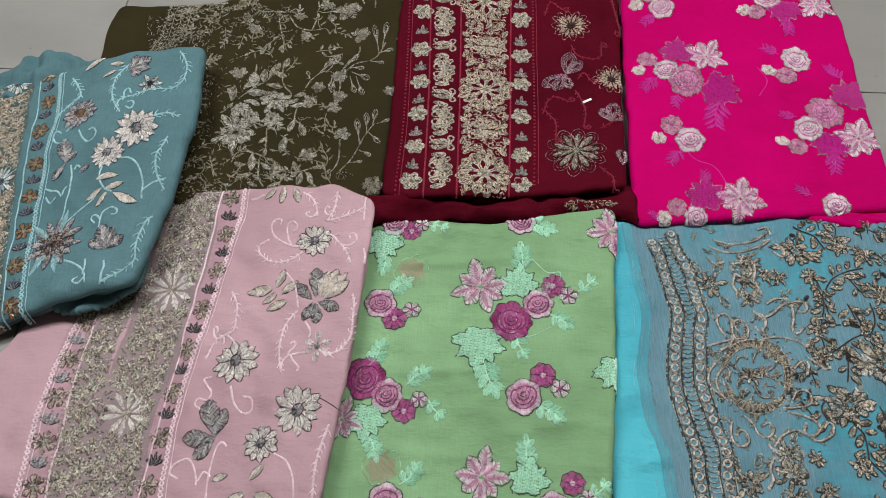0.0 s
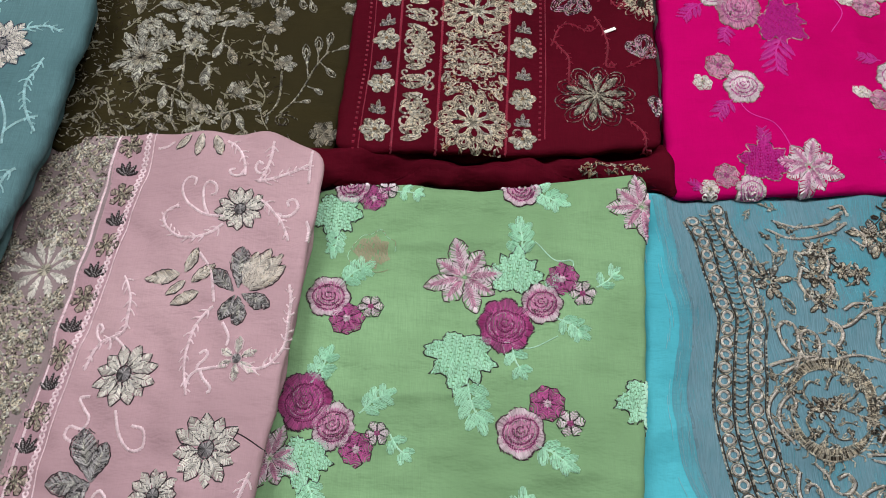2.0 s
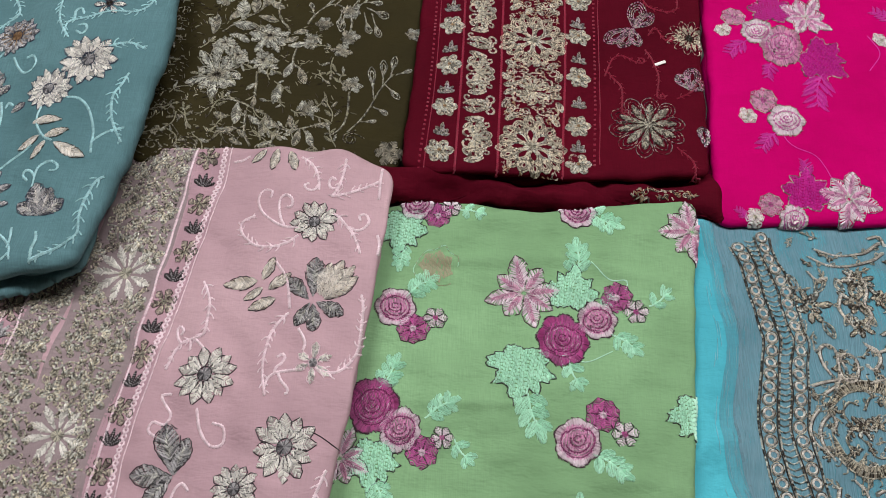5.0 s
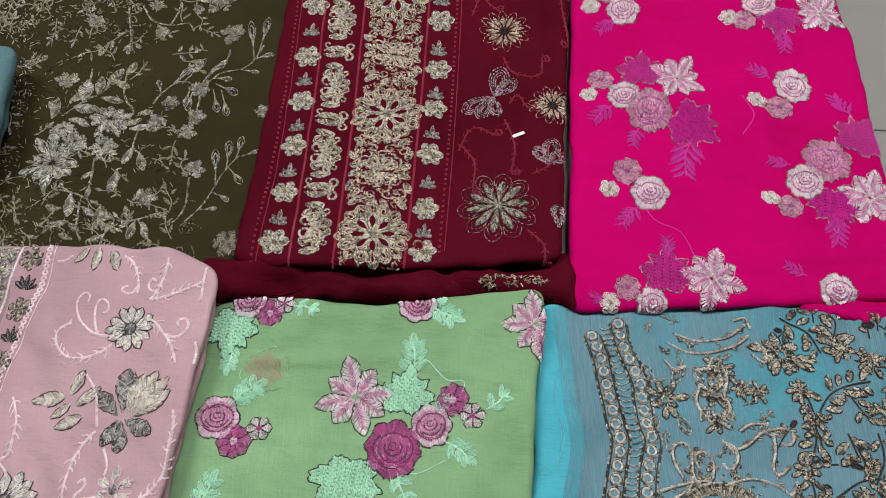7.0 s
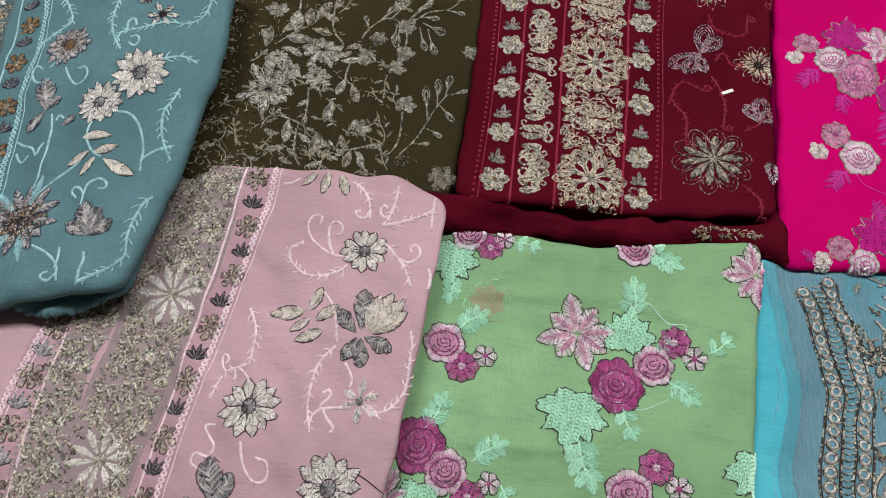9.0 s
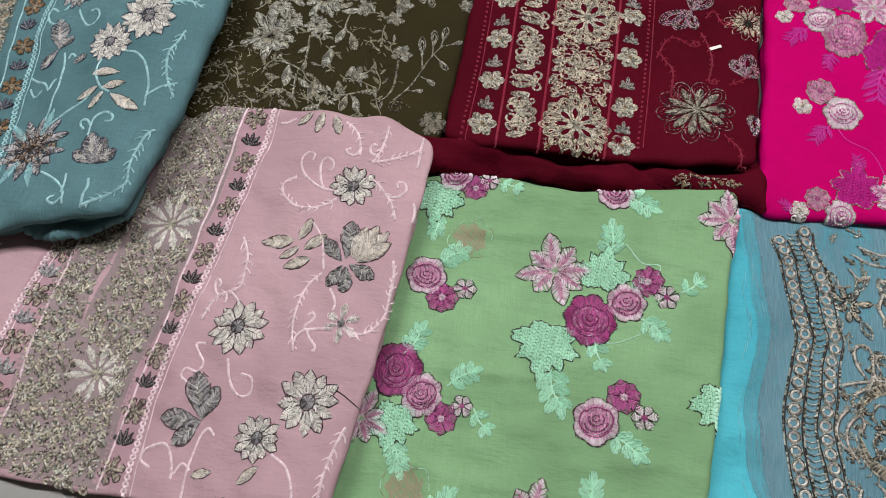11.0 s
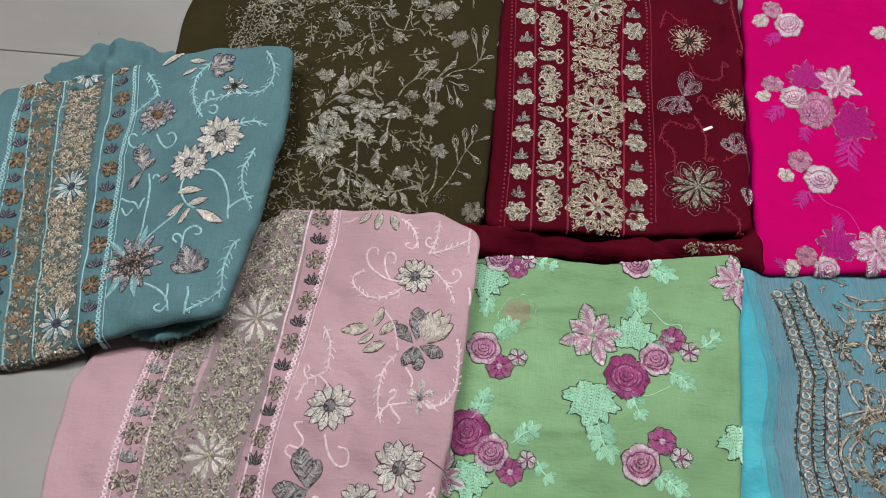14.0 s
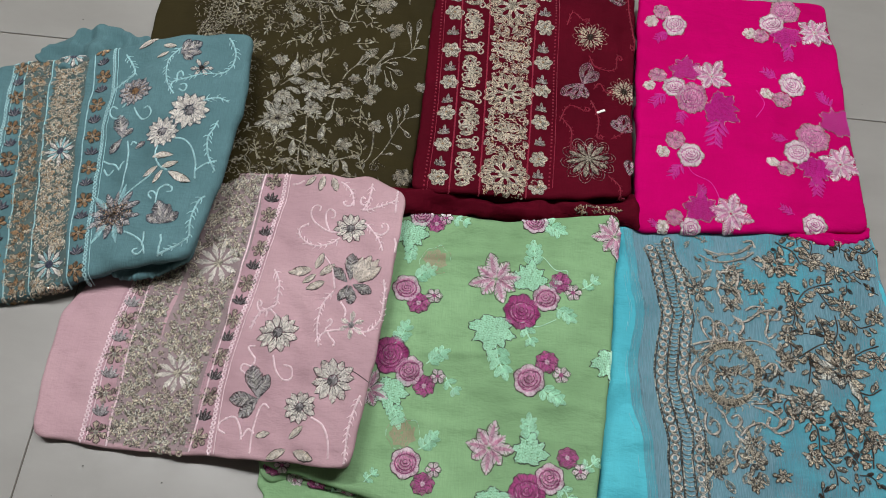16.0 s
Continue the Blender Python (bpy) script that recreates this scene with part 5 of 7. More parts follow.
def sprig(x, y, size, turn, sheet, thing, mat="mint", pairs=3, label="", fine=False):
    """A stem with paired leaflets, close-set or fine as a feather."""
    s = Sewing(int(x * 9000 + y * 500))
    c, d = np.array([x, y]), turned(turn)
    bend = s.r.choice((-1, 1)) * 0.10
    at = lambda t: c + d * size * t + side(d) * size * bend * math.sin(math.pi * t)
    s.rope([at(t) for t in np.linspace(-0.05, 0.95, 9)], 0.0018, 0.0014, mat)
    if fine:
        for t in np.linspace(0.1, 0.85, 5):
            for sg in (1, -1):
                v = turned(turn + sg * s.r.uniform(36, 52))
                k = size * 0.46 * (1.15 - 0.5 * t)
                s.petal(at(t), at(t) + v * k, k * 0.30, mat, None, None, 0.5, 0.0016)
        return s.put("leaf_sprig", sheet, thing, label)
    pairs = pairs if size > 0.030 else 2
    for i in range(pairs):
        t = 0.14 + 0.58 * i / max(1, pairs - 1)
        for sg in (1, -1):
            leaflet(s, at(t), turn + sg * s.r.uniform(46, 58), size * (0.48 if pairs < 3 else 0.41) * (1.1 - 0.2 * t), mat)
    leaflet(s, at(0.80), turn, size * 0.40, mat)
    return s.put("leaf_sprig", sheet, thing, label)


def wing(x, y, size, turn, sheet, thing, mat="grey", edge="black", core=None, wide=0.55, name="petal", label="", full=0.62):
    """A padded petal: a dark outline, nested lines of glinting thread and a plain heart."""
    s = Sewing(int(x * 9000 + y * 500 + turn))
    c, d = np.array([x, y]), turned(turn)
    s.petal(c, c + d * size, size * wide, mat, edge, None, full, 0.0019, 0.0012, 0.9)
    s.contour(c + d * size * 0.04, c + d * size * 0.97, size * wide * 0.9, (mat, "silver", edge) if mat == "grey" else (mat, core or mat, "gold"), 3, full, 0.9, 0.0014, 0.25)
    if core:
        s.petal(c + d * size * 0.30, c + d * size * 0.78, size * wide * 0.30, core, None, None, 0.5, 0.0016)
    return s.put(name, sheet, thing, label)


def spray(c, turn, size, sheet, thing, mats, stem, edge=None, lift=0.0, n=3, slim=0.4, name="leaf_spray"):
    """A short bent twig with a few uneven leaves."""
    s = Sewing(int(c[0] * 8000 + c[1] * 650))
    c, d = np.array(c), turned(turn)
    b = s.r.uniform(-0.4, 0.4)
    q = curve([c, c + d * size * 0.5 + side(d) * size * b * 0.5, c + d * size], 0.0026)
    s.rope(q, 0.0014, 0.0014, stem)
    for i in range(n):
        t = (i + 0.6) / n
        p = q[int(t * (len(q) - 1))]
        for sg in (1, -1):
            if s.r.random() < 0.15:
                continue
            v = turned(turn + sg * s.r.uniform(25, 70))
            ln = size * s.r.uniform(0.32, 0.6) * (1.1 - 0.4 * t)
            s.petal(p + v * ln * 0.15, p + v * ln * 1.1, ln * s.r.uniform(slim * 0.8, slim * 1.3), s.r.choice(mats), edge, None, s.r.uniform(0.45, 0.66))
    s.petal(q[-1], q[-1] + d * size * 0.4, size * 0.16, s.r.choice(mats), edge)
    return s.put(name, sheet, thing, "", lift)


def tendril(points, sheet, thing, mat, w=0.0019, name="vine", label="", barbs=0.0, leaf=None, leafmat=None, gap=0.009, curl_end=0.0):
    w *= 1.25
    s = Sewing(int(points[0][0] * 9000 + points[0][1] * 500))
    p = curve(points, 0.0028)
    if curl_end:
        d = unit(p[-1] - p[-3])
        back = unit(p[-3] - p[-5]) if len(p) > 5 else d
        sg = 1 if back[0] * d[1] - back[1] * d[0] >= 0 else -1
        c = p[-1] + side(d) * sg * curl_end
        a0 = math.degrees(math.atan2(*(p[-1] - c)[::-1]))
        p = np.vstack([p, [c + turned(a0 + sg * a) * curl_end * (1 - a / 520) for a in range(22, 400, 22)]])
    s.rope(p, w, 0.0017, mat, 0.8)
    if barbs:
        k = 0
        for i in range(2, len(p) - 1, 3):
            d = unit(p[i + 1] - p[i - 1])
            for sg in ((1, -1) if k % 3 == 0 else ((1, -1)[k % 2],)):
                v = unit(d * 0.75 + side(d) * sg)
                ln = barbs * (1 - 0.5 * i / len(p)) * s.r.uniform(0.8, 1.15)
                m = p[i] + v * ln * 0.6
                s.stitch(p[i], m, w * 0.70, 0.0014, mat)
                s.stitch(m, m + unit(v + d * 0.7) * ln * 0.5, w * 0.55, 0.0012, mat)
            k += 1
    if leaf:
        step = max(2, int(gap / 0.0028))
        sg = 1
        for i in range(step // 2, len(p) - 1, step):
            d = unit(p[i + 1] - p[i - 1])
            for k in ((sg,) if s.r.random() < 0.25 else (1, -1)):
                v = unit(d * s.r.uniform(0.5, 1.1) + side(d) * k)
                ln = leaf * s.r.uniform(0.7, 1.2)
                st = p[i] + v * ln * 0.25
                s.stitch(p[i], st, w * 0.7, 0.0009, mat)
                s.petal(st, st + v * ln, ln * s.r.uniform(0.34, 0.5), s.r.choice(leafmat), None, None, 0.6, 0.0015)
            sg = -sg
        d = unit(p[-1] - p[-3])
        s.petal(p[-1], p[-1] + d * leaf, leaf * 0.4, leafmat[0], None, None, 0.6, 0.0012)
    return s.put(name, sheet, thing, label)


def longer(line, start, end):
    """The line with both ends drawn out."""
    p = [np.array(q, float) for q in line]
    return [tuple(p[0] + unit(p[0] - p[1]) * start)] + [tuple(q) for q in p[1:-1]] + [tuple(p[-1] + unit(p[-1] - p[-2]) * end)]


def strip(name, pts, wide, mat, sheet, thing, label="", lift=0.0003, cols=19, steps=0.005, wide2=None):
    """A flat band of sheer ground laid on the cloth along a line."""
    p = curve(pts, steps)
    d = np.gradient(p, axis=0)
    n = np.stack([-d[:, 1], d[:, 0]], 1) / np.linalg.norm(d, axis=1)[:, None]
    u = np.linspace(-wide, wide2 if wide2 is not None else wide, cols)
    xy = (p[:, None] + n[:, None] * u[None, :, None]).reshape(-1, 2)
    v = sheet.at(xy[:, 0], xy[:, 1], np.full(len(xy), lift))
    i = (np.arange(len(p) - 1)[:, None] * cols + np.arange(cols - 1)[None]).reshape(-1)
    quads = np.stack([i, i + 1, i + cols + 1, i + cols], 1)
    me = mesh_of(name, v - np.array(thing.matrix_basis.translation), [quads], [mat])
    return child(name, me, thing, label)


# ---- loose layers beside the stacks ----
front_roll = flap("front_roll", [(-0.135, 0.66), (-0.130, 0.606), (-0.098, 0.610), (-0.03, 0.620), (0.04, 0.606), (0.12, 0.614), (0.18, 0.622), (0.276, 0.618), (0.296, 0.60), (0.296, 0.68), (0.1, 0.69)], 0.043, 0.015, M["maroon"], maroon, 31, "rumpled under layer rolled at the front", wave=0.007, creases=[(-0.09, 0.65, -0.05, 0.61, 0.006, 0.008), (0.0, 0.635, 0.09, 0.615, 0.005, 0.006), (0.125, 0.655, 0.165, 0.61, 0.009, 0.008), (0.17, 0.65, 0.21, 0.615, 0.006, 0.007), (0.06, 0.65, 0.03, 0.61, -0.006, 0.008), (-0.03, 0.65, -0.01, 0.61, 0.005, 0.007)])
flap("back_layer", [(-0.80, 0.895), (-0.775, 0.935), (-0.735, 0.965), (-0.698, 0.976), (-0.638, 0.963), (-0.561, 0.945), (-0.50, 0.88), (-0.749, 0.86)], 0.022, 0.009, M["teal"], teal, 33, "loose rumpled layer showing behind", 0.007, 0.008)
flap("front_flap", [(0.520, 0.640), (0.545, 0.616), (0.562, 0.607), (0.592, 0.604), (0.630, 0.598), (0.655, 0.608), (0.690, 0.622), (0.688, 0.645), (0.53, 0.65)], 0.036, 0.006, M["magenta"], magenta, 35, "loose under layer hanging out at the front", 0.003, 0.002, creases=[(0.56, 0.620, 0.60, 0.603, 0.004, 0.005), (0.62, 0.618, 0.66, 0.608, 0.004, 0.005)])
s = Sewing(95)
s.fuzz([(0.185, 0.631), (0.225, 0.636), (0.262, 0.634)], 0.007, ["gold", "copper", "brown"], 150000, 0.0045, 0.0013, 40.0)
s.put("gold_hem", front_roll, maroon, "glint of gold hem on the under layer")
flap("front_layer", [(-0.575, 0.50), (-0.562, 0.468), (-0.540, 0.461), (-0.512, 0.458), (-0.484, 0.466), (-0.468, 0.479), (-0.438, 0.488), (-0.43, 0.52)], 0.050, 0.009, M["teal"], teal, 34, "puckered under layer at the front", 0.003, 0.004)
low_green = flap("under_layer", [(-0.293, 0.202), (-0.276, 0.168), (-0.165, 0.160), (-0.022, 0.138), (0.18, 0.10), (0.15, 0.2), (-0.2, 0.26)], 0.017, 0.006, M["green"], green, 37, "patterned under layer at the front", 0.004, 0.003)
flap("bottom_layer", [(-0.287, 0.19), (-0.274, 0.12), (-0.15, 0.11), (0.0, 0.09), (0.15, 0.09), (0.15, 0.2), (-0.2, 0.24)], 0.008, 0.004, M["green"], green, 39, "lowest layer at the front", 0.005, 0.002)
for row in ((-0.230, 0.172, 0.013, 0), (-0.155, 0.160, 0.012, 20)):
    bloom(*row, low_green, green, "palepink", "rosewood", "black", 7)
for row in ((-0.196, 0.168, 0.014, 0), (-0.262, 0.188, 0.014, 0)):
    bloom(*row, low_green, green)
rose(-0.125, 0.150, 0.024, 0, low_green, green, "dullpink", "plum", "navy", "silver", "black")
big_leaf(-0.17, 0.148, 0.018, 60, low_green, green)


# ---- green fabric ----
for row in GREEN_LILY:
    lily(*row, green_sheet, green, label="pale pink eight-petalled embroidered flower with dark outline")
for row in GREEN_ROSE:
    rose(*row, green_sheet, green)
for row in GREEN_DEEPROSE:
    rose(*row, green_sheet, green, "rosewood", "rosewood", "deeprose", "palepink", "plum", "deep_rose", "deep magenta embroidered rose")
for row in GREEN_BLOOM:
    bloom(*row, green_sheet, green)
for row in GREEN_TINY:
    bloom(*row, green_sheet, green, "palepink", "rosewood", "black", 6)
for row in GREEN_VINELEAF:
    big_leaf(*row, green_sheet, green)
for row in GREEN_SPRIG + GREEN_SPRIG2:
    sprig(*row, green_sheet, green)
for x, y, size, turn in GREEN_GHOST:
    s = Sewing(3)
    s.area((x, y), lobed(7, size, 0.22), "ghost", 80, 0.0015, 0.004, None, h=0.0004, skip=0.12)
    s.zari([np.array([x, y]) + turned(a) * size * s.r.uniform(0.95, 1.35) for a in range(0, 330, 24)], ("mint", "ghost"), 0.0007, 0.0006)
    s.put("show_through_rose", green_sheet, green, "faint back of a rose seen through the cloth")

# ---- magenta fabric ----
for row in MAGENTA_LILY:
    lily(*row, magenta_sheet, magenta, "palepink", "pink", "grey", "white and pale pink padded embroidered flower")
for row in MAGENTA_ROSE:
    rose(*row, magenta_sheet, magenta, "palepink", "palepink", "rosewood", "white", "oldsilver")
for row in MAGENTA_DULLROSE:
    rose(*row, magenta_sheet, magenta, "dullpink", "pink", "rosewood", "silver", "oldsilver", "dusty_rose", "dusty pink embroidered rose")
for row in MAGENTA_BLOOM:
    bloom(*row, magenta_sheet, magenta, "dullpink", "rosewood", "oldsilver", 8)
for row in MAGENTA_TINY:
    bloom(*row, magenta_sheet, magenta, "white", "gold", "palepink", 6)
for row in MAGENTA_VINELEAF:
    big_leaf(*row, magenta_sheet, magenta, "violet", "oldsilver", "purple-pink stitched leaf with silver edge")
for row in MAGENTA_SPRIG:
    sprig(*row, magenta_sheet, magenta, "hotpink", fine=True)

# ---- maroon fabric ----
def spiral(s, c, rad, turn, sign, mat, w=0.0018, rounds=400, tail=0.0):
    """A small curl of metal thread that winds inwards, with a tail."""
    c = np.asarray(c, float)
    q = [c + turned(turn + sign * a) * rad * (1.0 - a / (rounds * 1.5)) for a in range(0, rounds, 36)]
    if tail:
        q = [q[0] - side(turned(turn)) * sign * tail] + q
    s.zari(q, mat, w, 0.0018, 0.0022)


def gold_flower(x, y, size, sheet, thing, turn):
    s = Sewing(int(y * 9000 + x * 300))
    c = np.array([x, y])
    for i in range(6):
        d = turned(turn + 60 * i + s.r.uniform(-5, 5))
        s.contour(c + d * size * 0.08, c + d * size, size * 0.62, ("gold", "silver"), 3, 0.62, 0.7, 0.0019)
    flower = s.put("gold_flower", sheet, thing)
    centre((x, y), size * 0.16, "copper", "gold", sheet, flower)


def along(line, y):
    """The x of a border line at y."""
    p = sorted(line, key=lambda q: q[1])
    return float(np.interp(y, [q[1] for q in p], [q[0] for q in p]))


for x, y, size, turn in MAROON_GOLDFLOWER:
    gold_flower(x, y, size, maroon_sheet, maroon, turn)
for x, y, size, turn in MAROON_BUD:
    s = Sewing(int(y * 9000))
    root = np.array([x, y]) - turned(turn) * size * 0.7
    for a, k in ((-72, 0.75), (-36, 0.95), (0, 1.35), (36, 0.95), (72, 0.75)):
        s.contour(root, root + turned(turn + a) * size * k, size * 0.30, ("oldsilver", "grey"), 2, 0.6, 0.9, 0.0014)
    s.put("silver_bud", maroon_sheet, maroon)
for x, y, size, turn in MAROON_GOLDSTAR:
    s = Sewing(int(y * 9000))
    c = np.array([x, y])
    for i in range(8):
        d, e = turned(turn + 45 * i), turned(turn + 45 * i + 22.5)
        for k in (0.0, 0.0022):
            s.contour(c + d * (size * 0.14 - k), c + d * (size * 0.62 + k), size * 0.21 + 2.2 * k, ("gold", "silver", "gold"), 1, 0.6, 0.8, 0.0019)
        s.contour(c + d * size * 0.60, c + d * size * 1.04, size * 0.36, ("gold", "gold", "antique"), 3, 0.45, 0.8, 0.0018)
        s.contour(c + e * size * 0.50, c + e * size * 0.98, size * 0.36, ("gold", "gold", "antique"), 3, 0.62, 0.8, 0.0018)
    s.disc(c, size * 0.14, "oldsilver", jag=0.3, h=0.0022)
    s.put("gold_star_flower", maroon_sheet, maroon, "large gold zari flower with red slits in the border band")
# the broad band between its stars: mirrored scrolls, fans of petals and leaves over a close ground
GOLDS = ("gold", "gold", "silver", "antique")
s = Sewing(40)
p = curve(longer(MAROON_BAND_A, 0.055, 0.0), 0.01)
stars = [(a, b, c * 1.0) for a, b, c, _ in MAROON_GOLDSTAR]
s.fuzz(p, 0.034, ["gold", "antique", "oldsilver", "copper"], 95000, 0.0042, 0.0013, 34.0, stars, 0.1, 1)
for y0 in (0.772, 0.963, 1.150):
    c0 = np.array([along(MAROON_BAND_A, y0), y0])
    for sg in (1, -1):
        up = 90 * sg
        for a in (-62, -31, 0, 31, 62):
            s.contour(c0 + turned(up) * 0.002, c0 + turned(up + a) * 0.024, 0.0095, GOLDS, 2, 0.62, 0.8, 0.0019)
        for sx in (1, -1):
            spiral(s, c0 + (sx * 0.018, sg * 0.014), 0.0085, -90 * sg, sx * sg, GOLDS, 0.0023, 430, 0.012)
            spiral(s, c0 + (sx * 0.026, sg * 0.031), 0.0070, 90 * sg, -sx * sg, GOLDS, 0.0021, 380, 0.010)
            spiral(s, c0 + (sx * 0.010, sg * 0.034), 0.0060, 90 * sg, sx * sg, GOLDS, 0.0021, 380, 0.008)
            s.contour(c0 + (sx * 0.022, sg * 0.002), c0 + (sx * 0.037, sg * 0.010), 0.0080, GOLDS, 2, 0.5, 0.8, 0.0018)
            s.contour(c0 + (sx * 0.030, sg * 0.016), c0 + (sx * 0.038, sg * 0.030), 0.0080, GOLDS, 2, 0.5, 0.8, 0.0018)
            s.contour(c0 + (sx * 0.020, sg * 0.040), c0 + (sx * 0.034, sg * 0.050), 0.0080, GOLDS, 2, 0.5, 0.8, 0.0018)
            s.contour(c0 + (sx * 0.003, sg * 0.042), c0 + (sx * 0.012, sg * 0.054), 0.0070, GOLDS, 2, 0.5, 0.8, 0.0018)
ob = s.put("gold_border_band", maroon_sheet, maroon, "dense gold zari scroll band")
ob["kind"] = "stuff"
# the narrow band: lobed flowers and hooked bars in turn, red cloth between them
for y0 in (0.690, 0.796, 0.905, 1.018, 1.130):
    c0 = np.array([along(MAROON_BAND_B, y0), y0])
    s = Sewing(int(y0 * 900))
    for a, k in ((-52, 0.023), (-18, 0.024), (18, 0.024), (52, 0.023), (88, 0.020), (-88, 0.020)):
        s.contour(c0 - (0.004, 0), c0 - (0.004, 0) + turned(a) * k, 0.0125, GOLDS, 3, 0.66, 0.75, 0.0019)
    for sg in (1, -1):
        spiral(s, c0 + (-0.011, sg * 0.009), 0.0078, 0, -sg, GOLDS, 0.0028, 420, 0.004)
        spiral(s, c0 + (0.012, sg * 0.022), 0.0050, 180, sg, GOLDS, 0.0024, 380, 0.006)
        s.contour(c0 + (-0.016, sg * 0.015), c0 + (-0.006, sg * 0.026), 0.0080, GOLDS, 2, 0.5, 0.8, 0.0018)
        s.contour(c0 + (0.003, sg * 0.017), c0 + (0.002, sg * 0.027), 0.0070, GOLDS, 2, 0.5, 0.8, 0.0018)
        s.contour(c0 + (-0.015, sg * 0.033), c0 + (0.009, sg * 0.030), 0.0090, GOLDS, 3, 0.5, 0.8, 0.0019)
    s.put("lobed_gold_flower", maroon_sheet, maroon)
for y0 in (0.743, 0.850, 0.961, 1.074):
    c0 = np.array([along(MAROON_BAND_B, y0), y0])
    s = Sewing(int(y0 * 900) + 1)
    s.contour(c0 - (0.020, 0.001), c0 + (0.016, 0.001), 0.0190, GOLDS, 4, 0.5, 0.55, 0.0022)
    for sg in (1, -1):
        spiral(s, c0 + (0.014, sg * 0.010), 0.0068, -90 * sg, sg, GOLDS, 0.0030, 380, 0.004)
    spiral(s, c0 + (-0.014, 0.012), 0.0045, -90, -1, GOLDS, 0.0022, 360)
    s.put("hooked_gold_bar", maroon_sheet, maroon)
far = lambda line: [(line[0][0] + (line[0][0] - line[1][0]) * 0.32, line[0][1] + (line[0][1] - line[1][1]) * 0.32)] + line
for line in (MAROON_LINE_A, MAROON_LINE_B, MAROON_LINE_C):
    s = Sewing(7)
    s.rope(curve(far(line), 0.003), 0.0025, 0.0010, "redthread", 0.9)
    s.put("red_stitch_line", maroon_sheet, maroon)
for line in (MAROON_DOT_A, MAROON_DOT_B):
    s = Sewing(8)
    s.beads(curve(far(line), 0.0075), 0.0032, "redthread", 0.0014)
    off = np.array([0.006, 0])
    s.rope(curve([np.array(q) + off for q in far(line)], 0.003), 0.0012, 0.0008, "redthread")
    s.put("red_dotted_line", maroon_sheet, maroon)
for x, y, size, turn in MAROON_DAHLIA:
    s = Sewing(12)
    c = np.array([x, y])
    for i in range(10):
        d = turned(36 * i + 8)
        s.contour(c + d * size * 0.30, c + d * size * 1.04, size * 0.44, ("oldsilver", "redthread", "grey"), 1, 0.66, 0.7, 0.0011)
        s.contour(c + d * size * 0.25, c + d * size * 0.92, size * 0.30, ("redthread", "plum", "oldsilver"), 2, 0.62, 0.7, 0.0010)
        s.petal(c + d * size * 0.06, c + d * size * 0.80, size * 0.19, "oldsilver", "brown", None, 0.6, 0.0019)
        s.contour(c + d * size * 0.06, c + d * size * 0.80, size * 0.16, ("oldsilver", "silver", "brown"), 1, 0.6, 0.9, 0.0013)
    s.disc((x, y), size * 0.12, "oldsilver")
    s.put("dahlia_flower", maroon_sheet, maroon, "dark silver dahlia flower with dotted edge")
for x, y, size, turn in MAROON_DAISY:
    s = Sewing(13)
    c = np.array([x, y])
    for i in range(12):
        d = turned(30 * i + turn)
        s.contour(c + d * size * 0.28, c + d * size * 1.1, size * 0.34, ("antique", "redthread", "gold"), 1, 0.62, 0.7, 0.0011)
        s.petal(c + d * size * 0.2, c + d * size * 0.82, size * 0.17, "gold", None, None, 0.6, 0.0018)
    flower = s.put("gold_daisy", maroon_sheet, maroon)
    centre((x, y), size * 0.18, "brown", "brown", maroon_sheet, flower)
for x, y, size, turn in MAROON_WING:
    s = Sewing(int(x * 9000 + turn))
    c, d = np.array([x, y]), turned(turn)
    s.contour(c, c + d * size, size * 0.50, ("oldsilver", "grey", "plum", "dullpink"), 4, 0.62, 0.75, 0.0015, 0.1)
    s.put("petal", maroon_sheet, maroon)
for line in MAROON_VINE:
    tendril(line, maroon_sheet, maroon, "redthread", 0.0018, barbs=0.006, curl_end=0.006)

# ---- teal fabric ----
def alternating(line, n, sheet, thing, first, second, size):
    p = curve(line, 0.002)
    for i in range(n):
        q = p[int((i + 0.5) / n * (len(p) - 1))]
        d = unit(p[-1] - p[0])
        t = math.degrees(math.atan2(d[1], d[0]))
        if i % 2 == 0:
            bloom(q[0], q[1], size, t + 8 * i, sheet, thing, first[0], first[1], "brown", 6, "border_flower", wide=0.50)
        else:
            s = Sewing(i)
            for a in (-80, -42, 0, 42, 80):
                s.petal(q - turned(t + 180) * size * 0.4, q + turned(t + 180 + a) * size * 0.8, size * 0.30, second, "black" if a in (-80, 80) else None, "grey", 0.62)
            s.put("border_bud", sheet, thing)


def clusters(line, n, sheet, thing, mats, size, name):
    p = curve(line, 0.002)
    for i in range(n):
        q = p[int((i + 0.5) / n * (len(p) - 1))]
        s = Sewing(i + 77)
        for k in range(6):
            a = 60 * k + i * 25 + s.r.uniform(-15, 15)
            r = size * s.r.uniform(0.8, 1.1)
            s.petal(q + turned(a) * size * 0.15, q + turned(a) * r, size * 0.45, mats[k % len(mats)], "brown" if k % 2 else None, None, 0.6)
        s.rope([q + turned(a) * size * (0.75 - a / 900) for a in range(0, 400, 25)], 0.0012, 0.0014, mats[0])
        s.put(name, sheet, thing)


